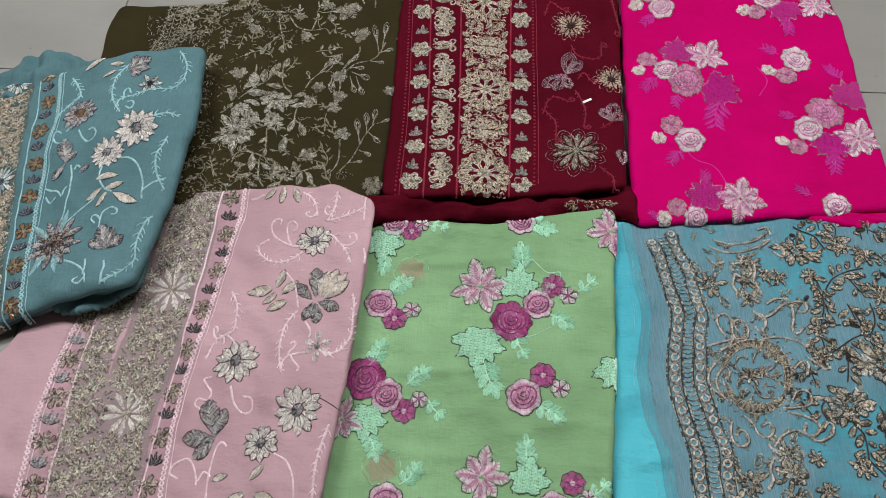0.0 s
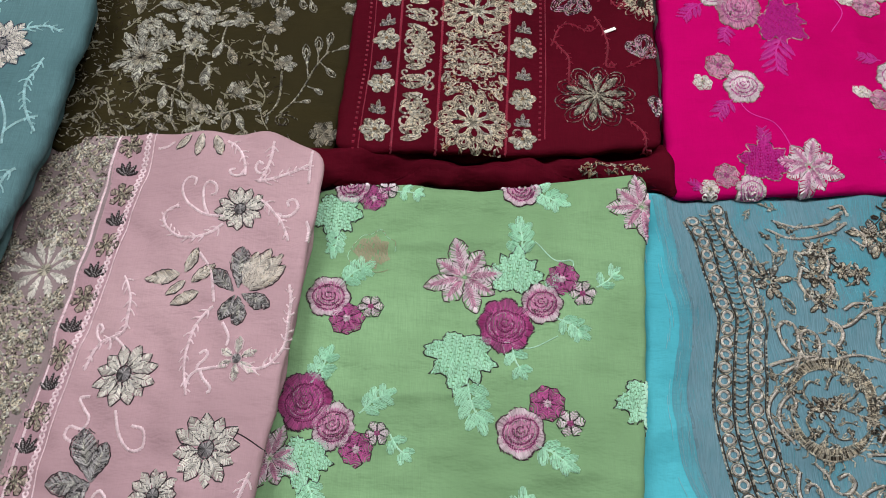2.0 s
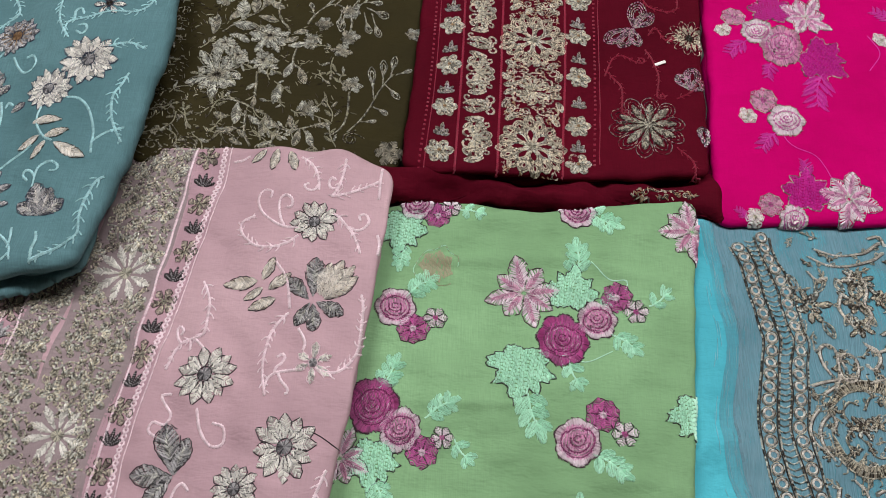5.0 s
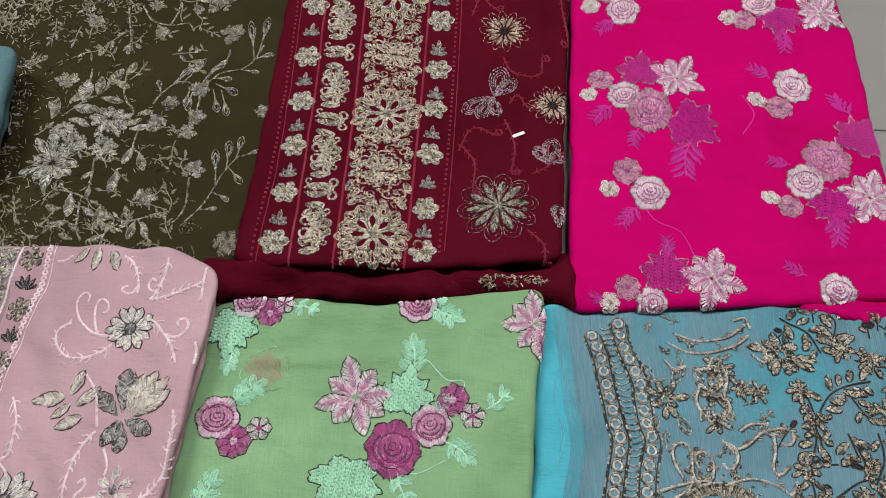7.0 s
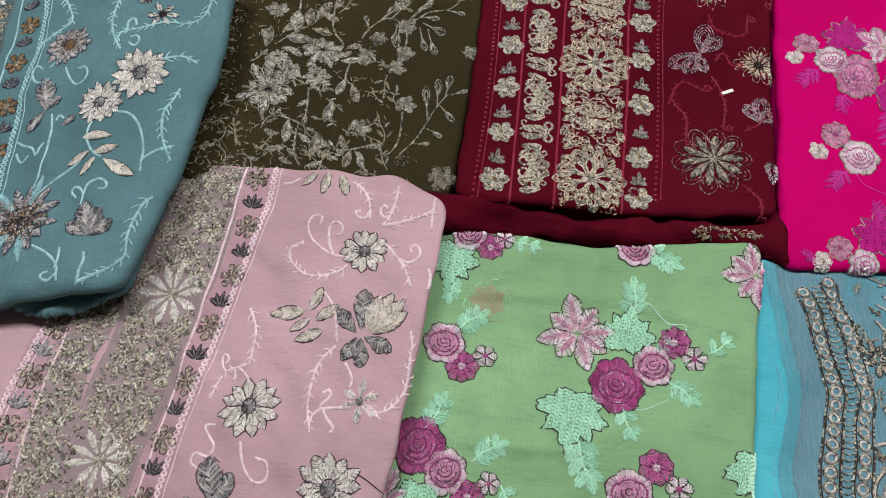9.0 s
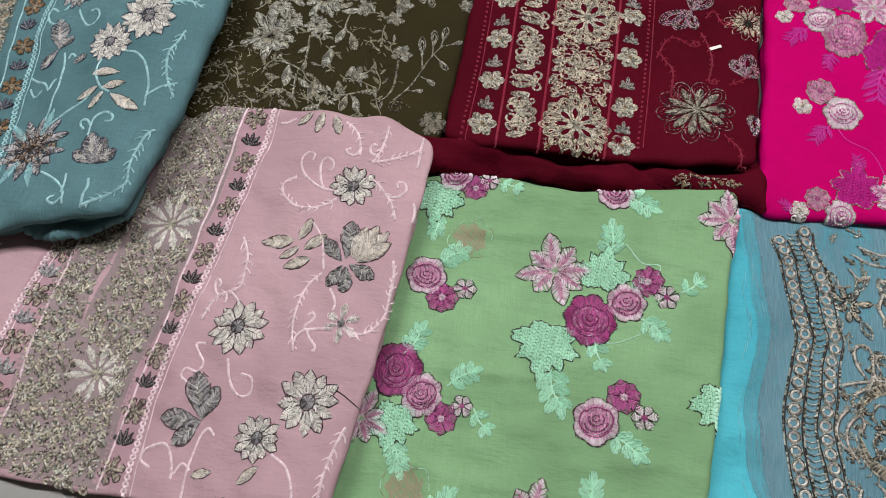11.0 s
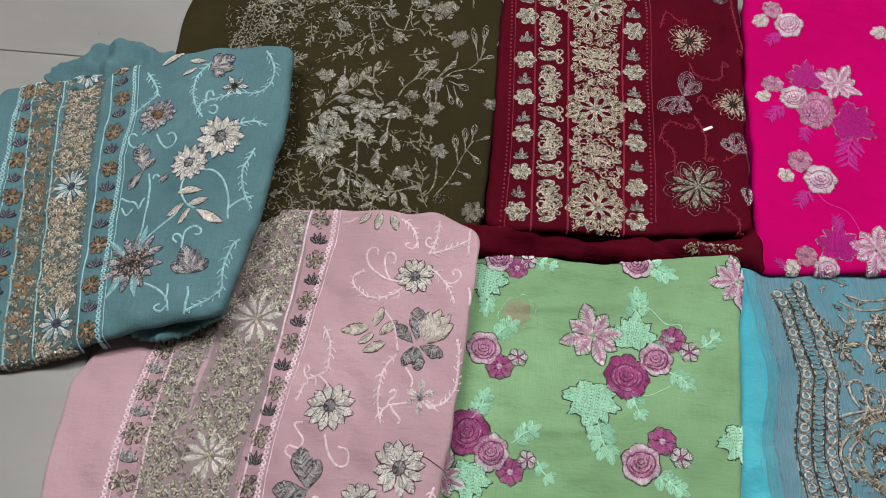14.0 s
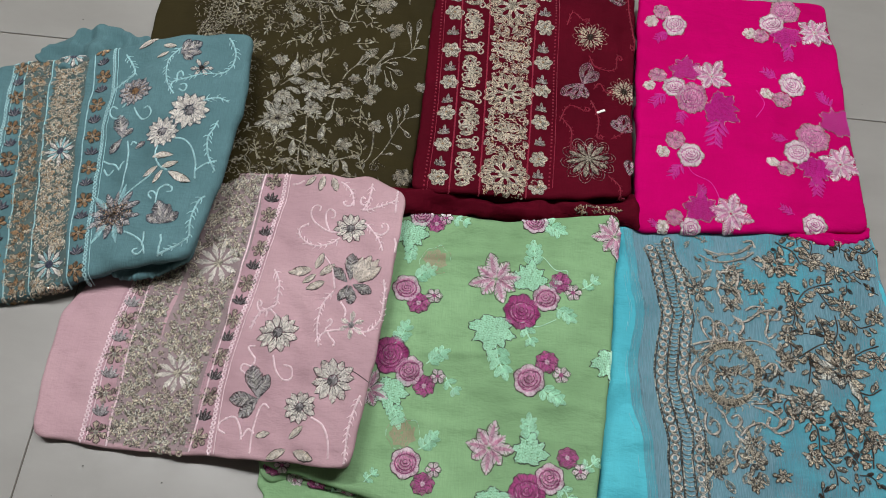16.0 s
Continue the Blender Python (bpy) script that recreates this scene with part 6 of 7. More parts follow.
def beaded_rows(line, offsets, pitch, size, sheet, thing, mats, avoid=()):
    """Small beaded blossoms and curl pairs in turn along a band."""
    p = curve(line, pitch)
    for j, off in enumerate(offsets):
        for i in range(len(p) - 1):
            d = unit(p[i + 1] - p[i])
            q = p[i] + d * pitch * (0.25 + 0.5 * (j % 2)) + side(d) * off
            if any((q[0] - a) ** 2 + (q[1] - b) ** 2 < r * r for a, b, r in avoid):
                continue
            s = Sewing(i * 7 + j)
            t = math.degrees(math.atan2(d[1], d[0]))
            if (i + j) % 2:
                for a in range(0, 360, 60):
                    v = turned(t + a + s.r.uniform(-10, 10))
                    s.contour(q + v * size * 0.15, q + v * size * s.r.uniform(0.8, 1.1), size * 0.44, mats, 2, 0.6, 0.8, 0.0021)
            else:
                for sg in (1, -1):
                    spiral(s, q + side(d) * sg * size * 0.45, size * 0.42, t + 180, sg, mats, 0.0024, 400, size * 0.6)
                    v = turned(t + sg * 40)
                    s.contour(q + v * size * 0.2, q + v * size * 1.05, size * 0.36, mats, 2, 0.55, 0.8, 0.0017)
            s.put("beaded_motif", sheet, thing)


GROUND = {
    "teal": cloth("sheer_grey_teal_ground", rgb("5a6a66"), rgb("52686a"), streak=0.5),
    "blush": cloth("sheer_taupe_pink_ground", rgb("a08d8e"), rgb("8f7e80"), streak=0.5),
    "dusk": cloth("sheer_dusty_pink_ground", rgb("bd98a0"), rgb("b08d96"), streak=0.4),
}
TEAL_BAND_A, TEAL_BAND_B = longer(TEAL_BAND_A, 0.015, 0.03), longer(TEAL_BAND_B, 0.015, 0.03)
strip("band_ground", TEAL_BAND_A, 0.030, GROUND["teal"], teal_sheet, teal)
strip("band_ground", TEAL_BAND_B, 0.020, GROUND["teal"], teal_sheet, teal)
for line, wide, dense, mats, k in ((TEAL_BAND_A, 0.029, 250000, ["antique", "oldsilver", "gold", "oldsilver", "brown"], 0.1), (TEAL_BAND_B, 0.019, 190000, ["copper", "antique", "oldsilver", "brown"], 0.5)):
    s = Sewing(50)
    q = curve(TEAL_BAND_A, 0.002)
    stars = [(*q[int(t * (len(q) - 1))], 0.027) for t in (0.06, 0.47, 0.90)] if k < 0.3 else []
    s.fuzz(curve(line, 0.008), wide, mats, dense * 0.30, 0.0040, 0.0012, 30.0, stars, k - 0.4, int(k * 10))
    if k < 0.3:
        beaded_rows(line, (-0.016, 0.010), 0.025, 0.0145, teal_sheet, teal, ("gold", "silver", "antique", "copper"), stars)
    s.leafy(line[::-1], wide, 0.013, mats[:-1], None, stars, (4, 2)[k > 0.3], 0.2)
    ob = s.put("zari_band", teal_sheet, teal, "dense copper and gold zari band")
    ob["kind"] = "stuff"
clusters(TEAL_BAND_B, 10, teal_sheet, teal, ("copper", "gold"), 0.017, "copper_flower")
for t in (0.06, 0.47, 0.90):
    p = curve(TEAL_BAND_A, 0.002)
    q = p[int(t * (len(p) - 1))]
    s = Sewing(int(t * 100))
    petals(s, q, 8, 0.006, 0.029, 0.0068, "white", "navy", None, 10, 0.6, 0.2)
    petals(s, q, 8, 0.006, 0.022, 0.0050, "tealthread", "brown", None, 32, 0.6, 0.2)
    s.disc(q, 0.006, "navy")
    s.put("band_star_flower", teal_sheet, teal, "pale blue star flower in the zari band")
alternating(longer(TEAL_COL_A, 0.01, 0.02), 15, teal_sheet, teal, ("copper", "gold", "brown"), "navy", 0.0150)
alternating(longer(TEAL_COL_B, 0.01, 0.02), 15, teal_sheet, teal, ("copper", "gold", "brown"), "navy", 0.0150)
for line in (TEAL_LINE_A, TEAL_LINE_B, TEAL_LINE_C):
    line = longer(line, 0.015, 0.03)
    s = Sewing(9)
    s.rope(curve(line, 0.003), 0.0021, 0.0013, "tealthread", 0.9)
    s.put("corded_line", teal_sheet, teal)
for line in (TEAL_CHAIN_A, TEAL_CHAIN_B):
    line = longer(line, 0.01, 0.03)
    s = Sewing(10)
    s.chain(curve(line, 0.0066), 0.0060, "tealthread")
    s.beads(curve(line, 0.0066), 0.0038, "tealthread", 0.0020)
    s.rope(curve([(x + 0.007, y) for x, y in line], 0.003), 0.0012, 0.0009, "tealthread")
    s.put("chain_stitch_line", teal_sheet, teal)
for row in TEAL_DAISY:
    daisy(*row, teal_sheet, teal, ("white", "navy", "grey"), 14)
for x, y, size, turn in TEAL_DARK:
    s = Sewing(21)
    petals(s, (x, y), 12, size * 0.45, size * 1.15, size * 0.26, "grey", "navy", None, 0, 0.5, 0.15)
    for a in (80, 140, 245, 290):
        s.petal(np.array([x, y]) + turned(a) * size * 0.5, np.array([x, y]) + turned(a) * size * 1.5, size * 0.26, "tealthread", None, None, 0.4, 0.0017)
    for i in range(12):
        d = turned(30 * i + 15)
        s.contour(np.array([x, y]) + d * size * 0.1, np.array([x, y]) + d * size * 0.85, size * 0.26, ("brown", "grey", "navy", "copper"), 3, 0.6, 0.8, 0.0016)
    s.disc((x, y), size * 0.2, "brown", jag=0.4)
    s.put("dahlia_flower", teal_sheet, teal, "dark grey dahlia flower with pale blue tips")
for row in TEAL_DUSTY:
    daisy(*row, teal_sheet, teal, ("grey", "navy", "copper"), 13, "grey_daisy")
for row in TEAL_STARLET:
    daisy(*row, teal_sheet, teal, ("white", "navy", "brown"), 6, "star_flower")
for row in TEAL_WHITELEAF:
    wing(*row, teal_sheet, teal, "white", "brown", "cream", 0.30, "leaf", full=0.5)
for row in TEAL_WING:
    wing(*row, teal_sheet, teal, "grey", "navy", "white", 0.5)
for line in TEAL_FERN:
    tendril(line, teal_sheet, teal, "tealthread", 0.0023, "fern", barbs=0.011)
for line in TEAL_VINE + TEAL_VINE2:
    tendril(line, teal_sheet, teal, "tealthread", 0.0023)

# ---- blush fabric ----
strip("band_ground", BLUSH_BAND_A, 0.046, GROUND["blush"], blush_sheet, blush)
strip("band_ground", BLUSH_BAND_B, 0.026, GROUND["blush"], blush_sheet, blush)
strip("band_ground", BLUSH_COL_A, 0.017, GROUND["dusk"], blush_sheet, blush, lift=0.0003)
strip("band_ground", BLUSH_COL_B, 0.019, GROUND["dusk"], blush_sheet, blush, lift=0.0003)
for line, wide, dense, hole in ((BLUSH_BAND_A, 0.037, 330000, 0.35), (BLUSH_BAND_B, 0.021, 300000, 0.75)):
    s = Sewing(60)
    stars = [(a, b, c * 0.8) for a, b, c, _ in BLUSH_BANDSTAR]
    s.fuzz(curve(line, 0.008), wide, ["brown", "brown", "oldsilver", "antique"], dense * 0.20, 0.0028, 0.0012, 26.0, stars, hole - 0.4, 6)
    beaded_rows(line, (-0.025, 0.0, 0.025) if wide > 0.03 else (-0.006, 0.014), 0.027, 0.0150, blush_sheet, blush, ("silver", "gold", "silver", "antique"), stars)
    s.leafy(line[::-1], wide, 0.012, ["oldsilver", "antique"], None, stars, (5, 3)[wide < 0.03], 0.35)
    ob = s.put("zari_band", blush_sheet, blush, "dense antique gold zari band")
    ob["kind"] = "stuff"
for x, y, size, turn in BLUSH_BANDSTAR:
    s = Sewing(61)
    petals(s, (x, y), 10, size * 0.18, size * 0.95, size * 0.24, "white", None, None, turn, 0.6)
    s.disc((x, y), size * 0.2, "oldsilver", jag=0.3)
    s.put("white_star_flower", blush_sheet, blush, "white satin star flower in the zari band")
alternating(BLUSH_COL_A, 15, blush_sheet, blush, ("antique", "oldsilver", "brown"), "black", 0.0155)
alternating(BLUSH_COL_B, 11, blush_sheet, blush, ("antique", "silver", "brown"), "grey", 0.0165)
for line in (BLUSH_LINE_A, BLUSH_LINE_B):
    s = Sewing(9)
    s.rope(curve(line, 0.003), 0.0025, 0.0012, "blushthread", 0.9)
    s.put("corded_line", blush_sheet, blush)
for line in (BLUSH_CHAIN_A, BLUSH_CHAIN_B):
    s = Sewing(10)
    s.chain(curve(line, 0.0068), 0.0066, "blushthread")
    s.beads(curve(line, 0.0068), 0.0042, "blushthread", 0.0022)
    s.rope(curve([(x + 0.0075, y) for x, y in line], 0.003), 0.0014, 0.0010, "blushthread")
    s.put("chain_stitch_line", blush_sheet, blush)
for row in BLUSH_DAISY:
    daisy(*row, blush_sheet, blush, ("white", "black", "grey"), 12)
for row in BLUSH_STARLET:
    daisy(*row, blush_sheet, blush, ("white", "blushthread", "grey"), 6, "star_flower")
for row in BLUSH_WHITELEAF + BLUSH_CREAM:
    wing(*row, blush_sheet, blush, "cream", "black", "white", 0.38, "leaf", full=0.5)
for row in BLUSH_WING:
    wing(*row, blush_sheet, blush, "grey", "black", "silver", 0.44)
for line in BLUSH_FERN + BLUSH_FERN2:
    tendril(line, blush_sheet, blush, "blushthread", 0.0023, "fern", barbs=0.010)
for line in BLUSH_VINE + BLUSH_VINE2 + BLUSH_VINE3 + BLUSH_VINE4:
    tendril(line, blush_sheet, blush, "blushthread", 0.0023)

# ---- olive fabric ----
for x, y, size in OLIVE_BIG:
    s = Sewing(int(y * 900))
    c = np.array([x, y])
    for i in range(11):
        d = turned(33 * i + s.r.uniform(-8, 8))
        k = size * s.r.uniform(0.62, 1.0)
        s.petal(c + d * size * 0.15, c + d * k, size * 0.20, "silver", None, None, 0.62, 0.0016, 0.001, 0.8)
        s.contour(c + d * size * 0.1, c + d * k, size * 0.30, ("silver", "oldsilver"), 1, 0.62, 0.8, 0.0012)
    s.disc(c, size * 0.30, "oldsilver", jag=0.4, h=0.0022)
    s.disc(c, size * 0.14, "brown", jag=0.4, h=0.0030)
    s.put("silver_flower", olive_sheet, olive)
for x, y, size in OLIVE_HEADS:
    s = Sewing(int(x * 900))
    c = np.array([x, y])
    for i in range(6):
        d = turned(60 * i + s.r.uniform(-12, 12))
        s.petal(c, c + d * size * s.r.uniform(0.75, 1.05), size * 0.62, s.r.choice(("silver", "oldsilver")), None, None, 0.66, 0.0014, 0.001, 0.7)
    s.disc(c, size * 0.4, "oldsilver", jag=0.4, h=0.0022)
    s.put("silver_flower_head", olive_sheet, olive)
for line in OLIVE_TWIG:
    s = Sewing(int(line[0][0] * 9000))
    s.zari(line, ("oldsilver", "silver", "olivethread"), 0.0017, 0.0016)
    s.zari([(a + 0.0014, b + 0.0006) for a, b in line], ("olivethread", "brown"), 0.0012, 0.0012)
    s.put("twig", olive_sheet, olive)
for x0, y0, x1, y1 in OLIVE_FINGERS:
    s = Sewing(int(x1 * 9000 + y1 * 100))
    a, b = np.array([x0, y0]), np.array([x1, y1])
    ln = np.linalg.norm(b - a)
    s.zari([a, a + (b - a) * 0.5], ("silver", "oldsilver"), 0.0014)
    s.contour(a + (b - a) * 0.35, b, min(0.009, ln * 0.24), ("silver", "oldsilver"), 2, 0.66, 0.9, 0.0014)
    s.put("slim_leaf", olive_sheet, olive)
for x0, y0, x1, y1 in OLIVE_BROAD:
    s = Sewing(int(x1 * 9000 + y1 * 100))
    a, b = np.array([x0, y0]), np.array([x1, y1])
    ln = np.linalg.norm(b - a)
    s.petal(a, b, ln * 0.36, s.r.choice(("silver", "oldsilver")), None, None, 0.55, 0.0017, 0.001, 0.9)
    s.contour(a, b, ln * 0.38, ("oldsilver", "silver", "olivethread"), 1, 0.55, 0.9, 0.0012)
    s.put("broad_leaf", olive_sheet, olive)
r = random.Random(41)
# twigs and curls of darker thread that fill the ground towards the border
for k in range(120):
    x, y = r.uniform(-0.47, -0.17), r.uniform(0.665, 1.08)
    if -0.42 < x and 0.80 < y < 0.98 and r.random() < 0.55:
        continue
    spray((x, y), r.uniform(0, 360), r.uniform(0.018, 0.030), olive_sheet, olive, ("olivethread", "oldsilver", "silver"), "olivethread", None, 0.0, 2, 0.30)
s = Sewing(90)
for k in range(120):
    t = r.random()
    x, y = (r.uniform(-0.50, -0.40), r.uniform(0.66, 1.06)) if t < 0.55 else (r.uniform(-0.47, -0.28), r.uniform(0.99, 1.085)) if t < 0.85 else (r.uniform(-0.40, -0.14), r.uniform(0.655, 0.70))
    spiral(s, (x, y), r.uniform(0.005, 0.011), r.uniform(0, 360), r.choice((1, -1)), ("olivethread", "oldsilver", "brown"), 0.0013, 400, r.uniform(0.004, 0.016))
s.fuzz(curve([(-0.47, 1.05), (-0.46, 0.88), (-0.42, 0.76), (-0.30, 0.68)], 0.02), 0.06, ["olivethread", "brown", "oldsilver"], 26000, 0.005, 0.0010, 18.0, hole=0.2, seed=2)
s.fuzz(curve([(-0.49, 1.066), (-0.40, 1.075), (-0.33, 1.08)], 0.02), 0.014, ["olivethread", "oldsilver"], 120000, 0.005, 0.0011, 30.0, hole=0.2, seed=4)
s.fuzz(curve([(-0.36, 1.06), (-0.30, 0.85), (-0.24, 0.70)], 0.02), 0.09, ["olivethread", "brown"], 12000, 0.006, 0.0010, 22.0, hole=0.4, seed=3)
ob = s.put("fine_silver_stitching", olive_sheet, olive)
ob["kind"] = "stuff"
p = curve([(-0.492, 1.074), (-0.497, 1.03), (-0.503, 0.99), (-0.515, 0.95)], 0.0085)
s = Sewing(91)
for k in range(4):
    q = p + np.array([0.0125 * k, 0.0])
    s.zari(q, ("oldsilver", "olivethread"), 0.0014)
    for a in q:
        m = a + np.array([0.006, 0.0])
        s.zari([m + (-0.004, 0.003), m + (0.0, -0.002), m + (0.004, 0.003)], ("oldsilver", "olivethread", "silver"), 0.0014)
for a in p:
    s.zari([a, a + (-0.006, -0.002), a + (0.0, -0.0045)], "oldsilver", 0.0013)
s.put("scalloped_border", olive_sheet, olive, "scalloped tarnished silver border")

# ---- turquoise fabric: sheer net over a bright lining ----
def net_material(name, most, least):
    """Fine grey net; it clears where it clings to the lining."""
    m, t, b = base_material(name)
    b.inputs["Base Color"].default_value = rgb("6c8f9c")
    b.inputs["Roughness"].default_value = 0.7
    cling = ramp(t, noise_of(t, 7.0, 3, (1.0, 0.8, 1)), 0.50, 0.66, most, least)
    line = ramp(t, noise_of(t, 80.0, 4, (11, 0.5, 1)), 0.34, 0.66, 0.55, 1.0)
    k = t.nodes.new("ShaderNodeMath")
    k.operation = "MULTIPLY"
    t.links.new(cling, k.inputs[0])
    t.links.new(line, k.inputs[1])
    t.links.new(k.outputs[0], b.inputs["Alpha"])
    return m


net = net_material("sheer_grey_net", 0.92, 0.3)
s = Sewing(79)
q = curve(CYAN_NET_EDGE, 0.004)
for k in range(150):
    i = s.r.randrange(len(q) - 9)
    off = np.array([0.012 - abs(s.r.gauss(0, 0.017)), 0])
    s.rope(q[i:i + s.r.randrange(5, 9)] + off, 0.0006, 0.0004, "netyarn", 0.1)
ob = s.put("frayed_net_edge", cyan_sheet, cyan, "frayed grey yarns at the edge of the net")
ob["kind"] = "stuff"
strip("net_selvedge", [(x - 0.006, y) for x, y in CYAN_NET_EDGE], 0.009, net_material("thin_net_selvedge", 0.42, 0.15), cyan_sheet, cyan, "thin fraying edge of the net", 0.0014)
p = curve(CYAN_NET_EDGE, 0.01)
cols = 40
far_x = np.interp(p[:, 1], [0.1, 0.6], [0.703, 0.690])
xs = p[:, :1] + (far_x[:, None] - p[:, :1]) * np.linspace(0, 1, cols)[None]
ys = np.repeat(p[:, 1:], cols, 1) + 0.03 * np.linspace(0, 1, cols)[None]
v = cyan_sheet.at(xs.reshape(-1), ys.reshape(-1), np.full(xs.size, 0.0012) + 0.0006 * np.sin(xs.reshape(-1) * 90))
i = (np.arange(len(p) - 1)[:, None] * cols + np.arange(cols - 1)[None]).reshape(-1)
child("sheer_net", mesh_of("sheer_net", v - np.array(cyan.location), [np.stack([i, i + 1, i + cols + 1, i + cols], 1)], [net]), cyan, "sheer grey net overlay")

NL = 0.0014
for line in (CYAN_RING_A, CYAN_RING_B):
    s = Sewing(70)
    for a in curve(line, 0.0145):
        s.ring(a, 0.0046, "cream", 0.0024, 12, h=0.0024)
        s.ring(a, 0.0070, "oldsilver", 0.0011, 14, h=0.0012)
        for k in (30, 150, 210, 330):
            s.stitch(a + turned(k) * 0.0062, a + turned(k + 30) * 0.0070, 0.0016, 0.0012, "brown")
    s.put("ring_chain", cyan_sheet, cyan, "chain of small silver rings", NL)
    for off in (-0.0085, 0.0085):
        s = Sewing(71)
        s.rope(curve(line, 0.003) + np.array([off, 0]), 0.0011, 0.0012, "brown")
        s.zari(curve(line, 0.006) + np.array([off * 1.22, 0]), ("oldsilver", "silver", "brown"), 0.0018)
        s.put("edge_cord", cyan_sheet, cyan, "", NL)
s = Sewing(72)
pa, pb = curve(CYAN_RING_A, 0.0065), curve(CYAN_RING_B, 0.0065)
for k in range(min(len(pa), len(pb))):
    a, b = pa[k], pb[int(k * (len(pb) - 1) / max(1, len(pa) - 1))]
    s.rope(curve([a + (b - a) * 0.30 + (0, 0.004), a + (b - a) * 0.5 + (0, -0.001), a + (b - a) * 0.70], 0.003), 0.0013, 0.0014, "silver")
s.put("ladder_stitch", cyan_sheet, cyan, "", NL)


# the medallion: two crescents of close zari round a flower among curls
for line in CYAN_MEDAL_ARCS:
    s = Sewing(73)
    q = curve(line, 0.004)
    mid = q.mean(0) * 0.4 + np.array([0.424, 0.366]) * 0.6
    for i, a in enumerate(q):
        out = unit(a - mid)
        k = 0.0085 * math.sin(math.pi * (i + 0.5) / len(q)) ** 0.7
        for j in (-0.38, -0.12, 0.12, 0.38):
            t = side(out) * 0.0040 * j
            m = a + t - out * k * s.r.uniform(0.2, 0.6)
            s.stitch(a + t - out * k, m, 0.0009, 0.0014, s.r.choice(("antique", "oldsilver", "gold")))
            s.stitch(m, a + t + out * k * 0.4, 0.0009, 0.0016, s.r.choice(("antique", "oldsilver", "brown")))
        if i % 2:
            s.zari([a + out * 0.0035, a + out * 0.009 + side(out) * 0.003, a + out * 0.0125], ("oldsilver", "antique"), 0.0014)
    for k in (0.0035, -0.0015, -0.0080):
        s.zari([a + unit(a - mid) * k * (1 if k > 0 else math.sin(math.pi * (i + 0.5) / len(q)) ** 0.7) for i, a in enumerate(q)][::3], ("antique", "silver", "gold"), 0.0017)
    s.put("medallion_crescent", cyan_sheet, cyan, "crescent of close gold zari in the round medallion", NL)
for line in CYAN_MEDAL_CURLS:
    s = Sewing(int(line[0][0] * 9000))
    s.zari(line, ("oldsilver", "antique"), 0.0016)
    s.zari([(a + 0.0016, b - 0.0008) for a, b in line], ("brown", "oldsilver"), 0.0011)
    for a, b in zip(line[:-1], line[1:]):
        m, d = (np.array(a) + b) / 2, unit(np.array(b) - a)
        s.contour(m, m + unit(d + side(d)) * 0.007, 0.003, ("oldsilver", "antique"), 1, w=0.0012)
    s.put("inner_curl", cyan_sheet, cyan, "", NL)


def zari_blossom(x, y, size, seed, sheet, thing, n=9):
    """A ragged blossom of dark-edged zari petals round a close, beaded heart."""
    s = Sewing(seed)
    c = np.array([x, y])
    for i in range(n):
        d = turned(360 / n * i + s.r.uniform(-14, 14) + seed * 20)
        k = size * s.r.uniform(0.62, 1.15)
        s.petal(c + d * size * 0.30, c + d * k, size * 0.26, s.r.choice(("antique", "gold", "silver")), "brown", None, 0.55, 0.0026, 0.0016)
    for i in range(n):
        d = turned(360 / n * (i + 0.5) + s.r.uniform(-14, 14) + seed * 20)
        s.contour(c + d * size * 0.1, c + d * size * s.r.uniform(0.45, 0.65), size * 0.26, ("antique", "silver", "brown", "brown"), 2, 0.55, 0.9, 0.0015)
    s.ring(c, size * 0.14, "gold", 0.0015, h=0.0030)
    s.put("zari_blossom", sheet, thing, "", NL)


LILY_SIZES = (0.026, 0.018, 0.020, 0.016, 0.014, 0.013, 0.026, 0.019, 0.022, 0.017, 0.013, 0.014, 0.014, 0.010)
for k, ((x, y), size) in enumerate(zip(CYAN_LILY_AT, LILY_SIZES)):
    zari_blossom(x, y, size, k, cyan_sheet, cyan, 7)
    if size > 0.018:
        for a in (60, 120, 240, 300):
            s = Sewing(k + a)
            d = turned(a)
            s.contour(np.array([x, y]) + d * size * 0.8, np.array([x, y]) + d * size * 1.7, size * 0.42, ("antique", "oldsilver", "silver"), 2, 0.5, 0.9, 0.0016)
            s.put("zari_leaf", cyan_sheet, cyan, "", NL)
BIG_SIZES = (0.044, 0.036, 0.034, 0.028, 0.022, 0.022, 0.019, 0.016, 0.020, 0.016, 0.015, 0.019, 0.015, 0.020, 0.020, 0.020)
for k, ((x, y), size) in enumerate(zip(CYAN_BIG, BIG_SIZES)):
    zari_blossom(x, y, size, k + 20, cyan_sheet, cyan, 13 if size > 0.025 else 8)
for line in CYAN_SCROLL + CYAN_SCROLL2:
    s = Sewing(int(line[0][0] * 9000 + line[0][1] * 400))
    q = curve(line, 0.005)
    s.rope(curve(q, 0.0024), 0.0023, 0.0024, "cream", 0.9)
    # the thin brown rope beside the scroll is a sewn-in shadow line
    s.rope(curve(q + np.array([0.0017, -0.0010]), 0.0026), 0.0009, 0.0010, "brown")
    s.rope(curve(q + np.array([-0.0019, 0.0010]), 0.0026), 0.0010, 0.0012, "oldsilver")
    s.beads([q[-1]], 0.0042, "silver", 0.0026)
    for i in range(2, len(q) - 2, 3):
        d = unit(q[i + 1] - q[i - 1])
        s.contour(q[i], q[i] + unit(d + side(d) * (1 if i % 2 else -1)) * 0.0080, 0.0032, ("oldsilver", "antique"), 1, w=0.0013)
    s.put("zari_scroll", cyan_sheet, cyan, "", NL)
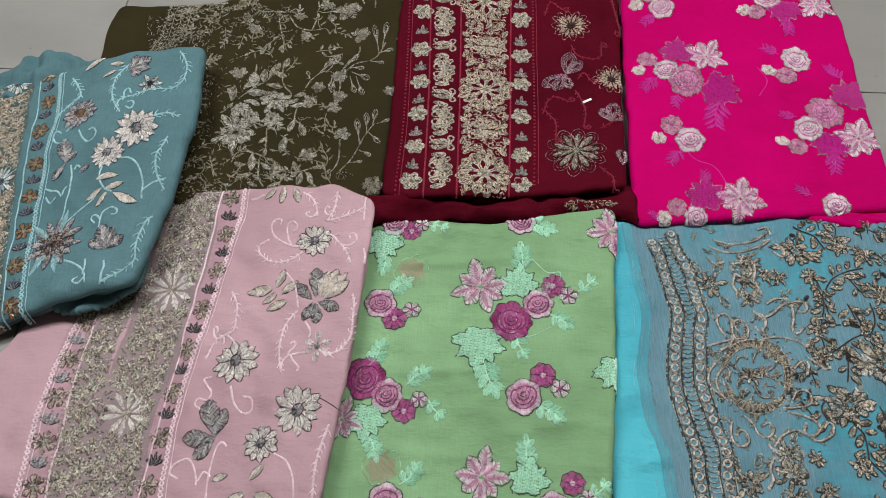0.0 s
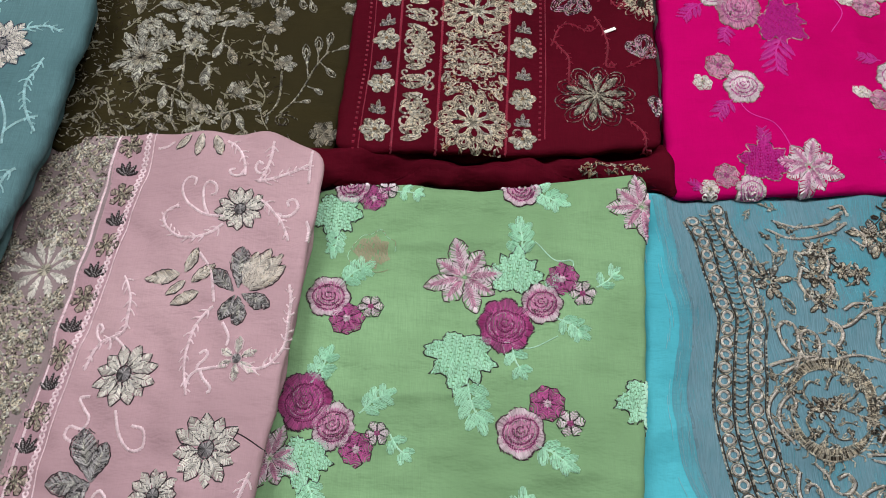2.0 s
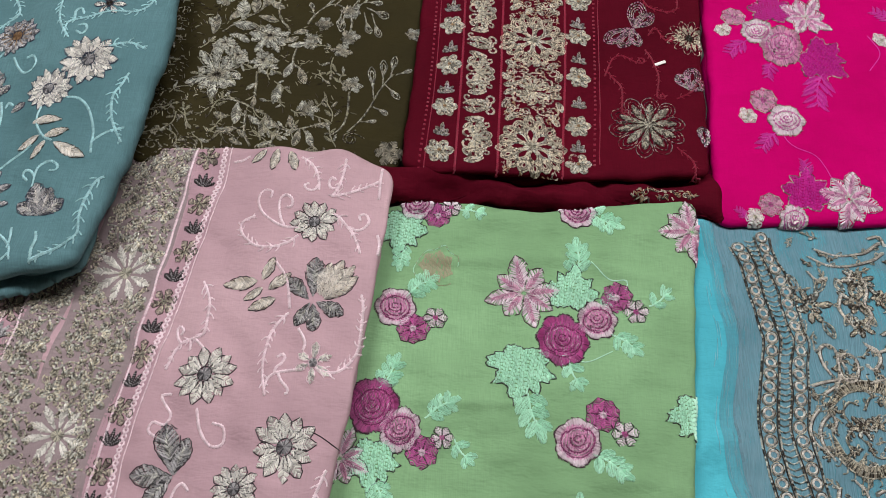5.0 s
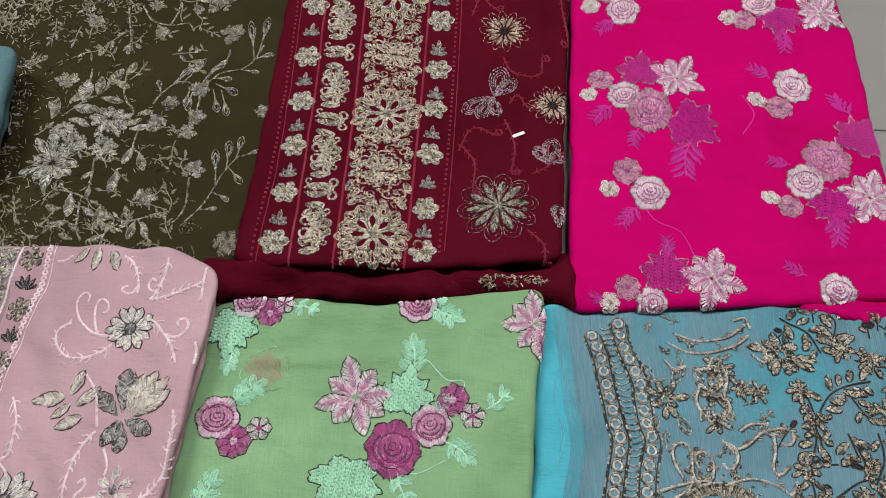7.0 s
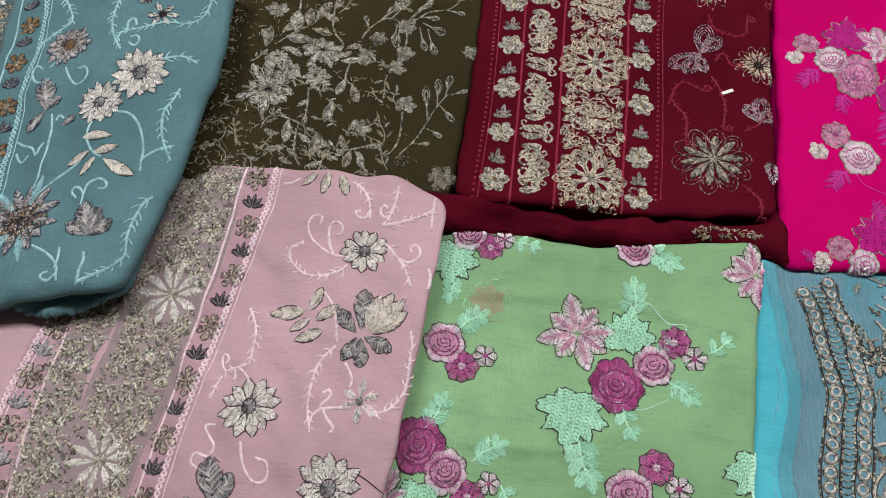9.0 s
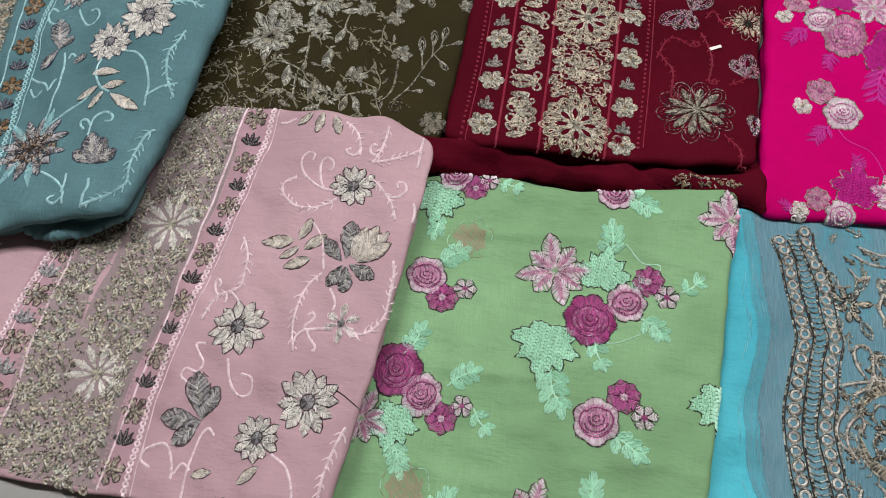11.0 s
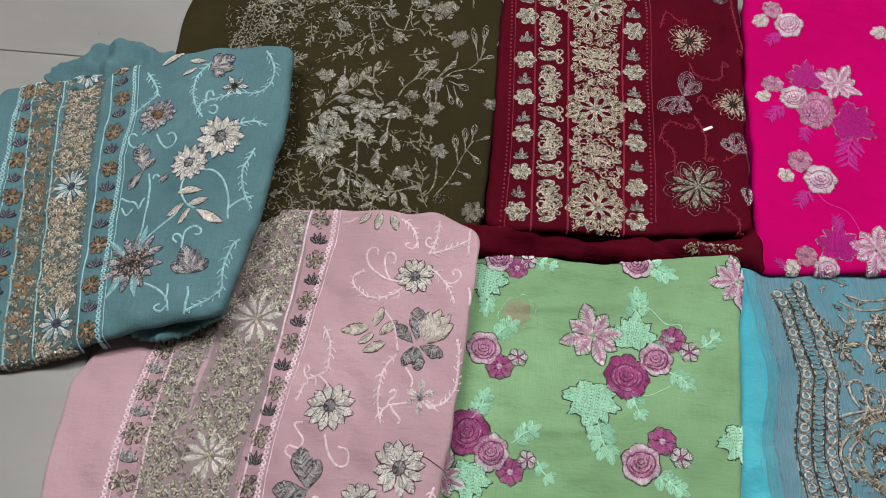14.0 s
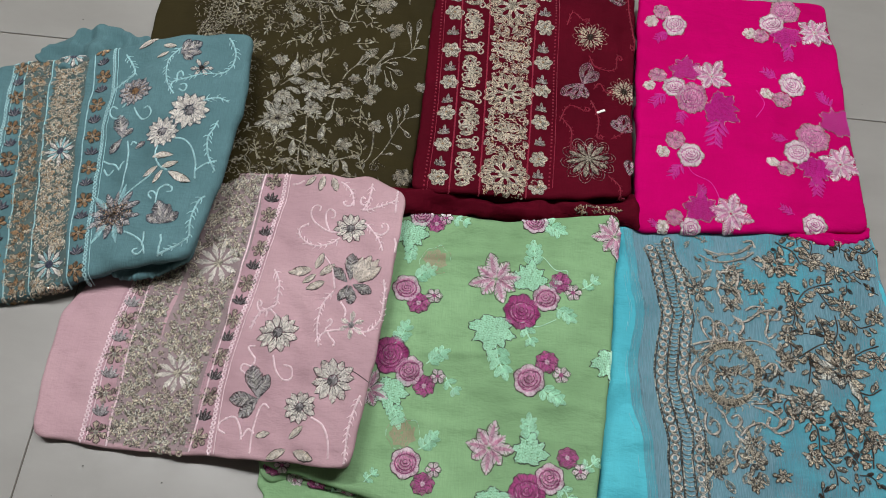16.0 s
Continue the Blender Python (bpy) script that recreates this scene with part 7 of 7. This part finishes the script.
for line in CYAN_TWIGS:
    s = Sewing(int(line[0][0] * 9000 + 5))
    q = curve(line, 0.0028)
    s.rope(q, 0.0019, 0.0012, "brown")
    for i in range(2, len(q) - 1, 4):
        d = unit(q[i + 1] - q[i - 1])
        for k in ((1, -1) if s.r.random() < 0.6 else (s.r.choice((1, -1)),)):
            u = unit(d * s.r.uniform(0.4, 1.0) + side(d) * k)
            ln = s.r.uniform(0.012, 0.020)
            s.petal(q[i] + u * 0.003, q[i] + u * (0.003 + ln), ln * 0.40, s.r.choice(("antique", "gold")), "brown", None, 0.55, 0.0026, 0.0019)
    s.put("leafy_branch", cyan_sheet, cyan, "", NL)
r = random.Random(43)
for k in range(52):
    x, y = r.uniform(0.485, 0.685), r.uniform(0.12, 0.60)
    if any((x - a) ** 2 + (y - b) ** 2 < (c * 0.8) ** 2 for (a, b), c in zip(CYAN_BIG, BIG_SIZES)):
        continue
    spray((x, y), r.uniform(0, 360), r.uniform(0.020, 0.034), cyan_sheet, cyan, ("antique", "oldsilver", "brown"), "brown", "brown", NL, r.choice((2, 3)), 0.38)
for k in range(75):
    x, y = r.uniform(0.370, 0.485), r.choice((r.uniform(0.42, 0.60), r.uniform(0.12, 0.31), r.uniform(0.33, 0.40)))
    spray((x, y), r.uniform(0, 360), r.uniform(0.010, 0.017), cyan_sheet, cyan, ("silver", "oldsilver", "antique"), "oldsilver", "brown" if k % 2 else None, NL, 2, 0.36)

# ---- a white stitched bar and small loose things ----
# plain white block in place of a glinting stroke of satin stitches
tag = tagged(new("white_stitch_bar"), "small white bar on the maroon fabric, standing for glinting satin stitches", "tag")
tag.location = (0.233, 0.8315, float(maroon_sheet.top(np.array([0.233]), np.array([0.8315]))[0]))
tag.rotation_euler = (0, 0, radians(26))
bm = bmesh.new()
bmesh.ops.create_cube(bm, size=1.0, matrix=Matrix.Translation((0, 0, 0.0016)) @ Matrix.Diagonal((0.017, 0.0045, 0.0014, 1)))
bmesh.ops.bevel(bm, geom=bm.edges[:], offset=0.0005, segments=1, affect="EDGES")
part("stitch_bar", bm, plain("white_bar_thread", rgb("f2efe8"), 0.6), tag)


def loose_thread(points, sheet, mat, label, name="loose_thread"):
    c = curve(points, 0.003)
    ob = tagged(new(name), label, "thread")
    at = sheet.at(c[:1, 0], c[:1, 1], [0.001])[0]
    ob.location = at
    s = Sewing(5)
    s.rope(c, 0.0012, 0.0008, mat, 0.0, 0.0001)
    s.put("strand", sheet, ob)


loose_thread([(-0.175, 0.322), (-0.155, 0.321), (-0.130, 0.307)], blush_sheet, "black", "thin dark loose thread lying on the blush fabric")
loose_thread([(0.130, 0.535), (0.150, 0.515), (0.168, 0.512), (0.165, 0.497)], green_sheet, "mint", "fine pale loose thread lying on the green fabric")
loose_thread([(0.10, 0.40), (0.095, 0.425), (0.12, 0.418), (0.15, 0.432)], green_sheet, "mint", "fine pale loose thread lying on the green fabric")
loose_thread([(0.375, 0.76), (0.39, 0.72), (0.42, 0.70), (0.43, 0.67)], magenta_sheet, "hotpink", "fine pink loose thread lying on the magenta fabric")
loose_thread([(0.52, 0.90), (0.53, 0.87), (0.515, 0.845)], magenta_sheet, "hotpink", "fine pink loose thread lying on the magenta fabric")
grit = plain("dark_grit", rgb("3a332c"), 0.9)
for x, y, size in ((-0.425, 0.158, 0.0024), (-0.545, 0.175, 0.002), (-0.67, 0.93, 0.0022), (-0.745, 1.0, 0.002), (-0.66, 0.46, 0.0016), (0.74, 0.92, 0.0016), (-0.75, 0.33, 0.0018), (-0.58, 0.13, 0.0014)):
    bm = bmesh.new()
    bmesh.ops.create_icosphere(bm, subdivisions=1, radius=size / 2)
    for v in bm.verts:
        v.co *= 0.7 + 0.5 * noise.random()
    me = bpy.data.meshes.new("grit")
    bm.to_mesh(me)
    bm.free()
    me.materials.append(grit)
    speck = tagged(new("grit_speck", me), "tiny dark speck of grit lying on the floor tiles", "grit", "grit on the floor")
    speck.location = (x, y, size * 0.45)
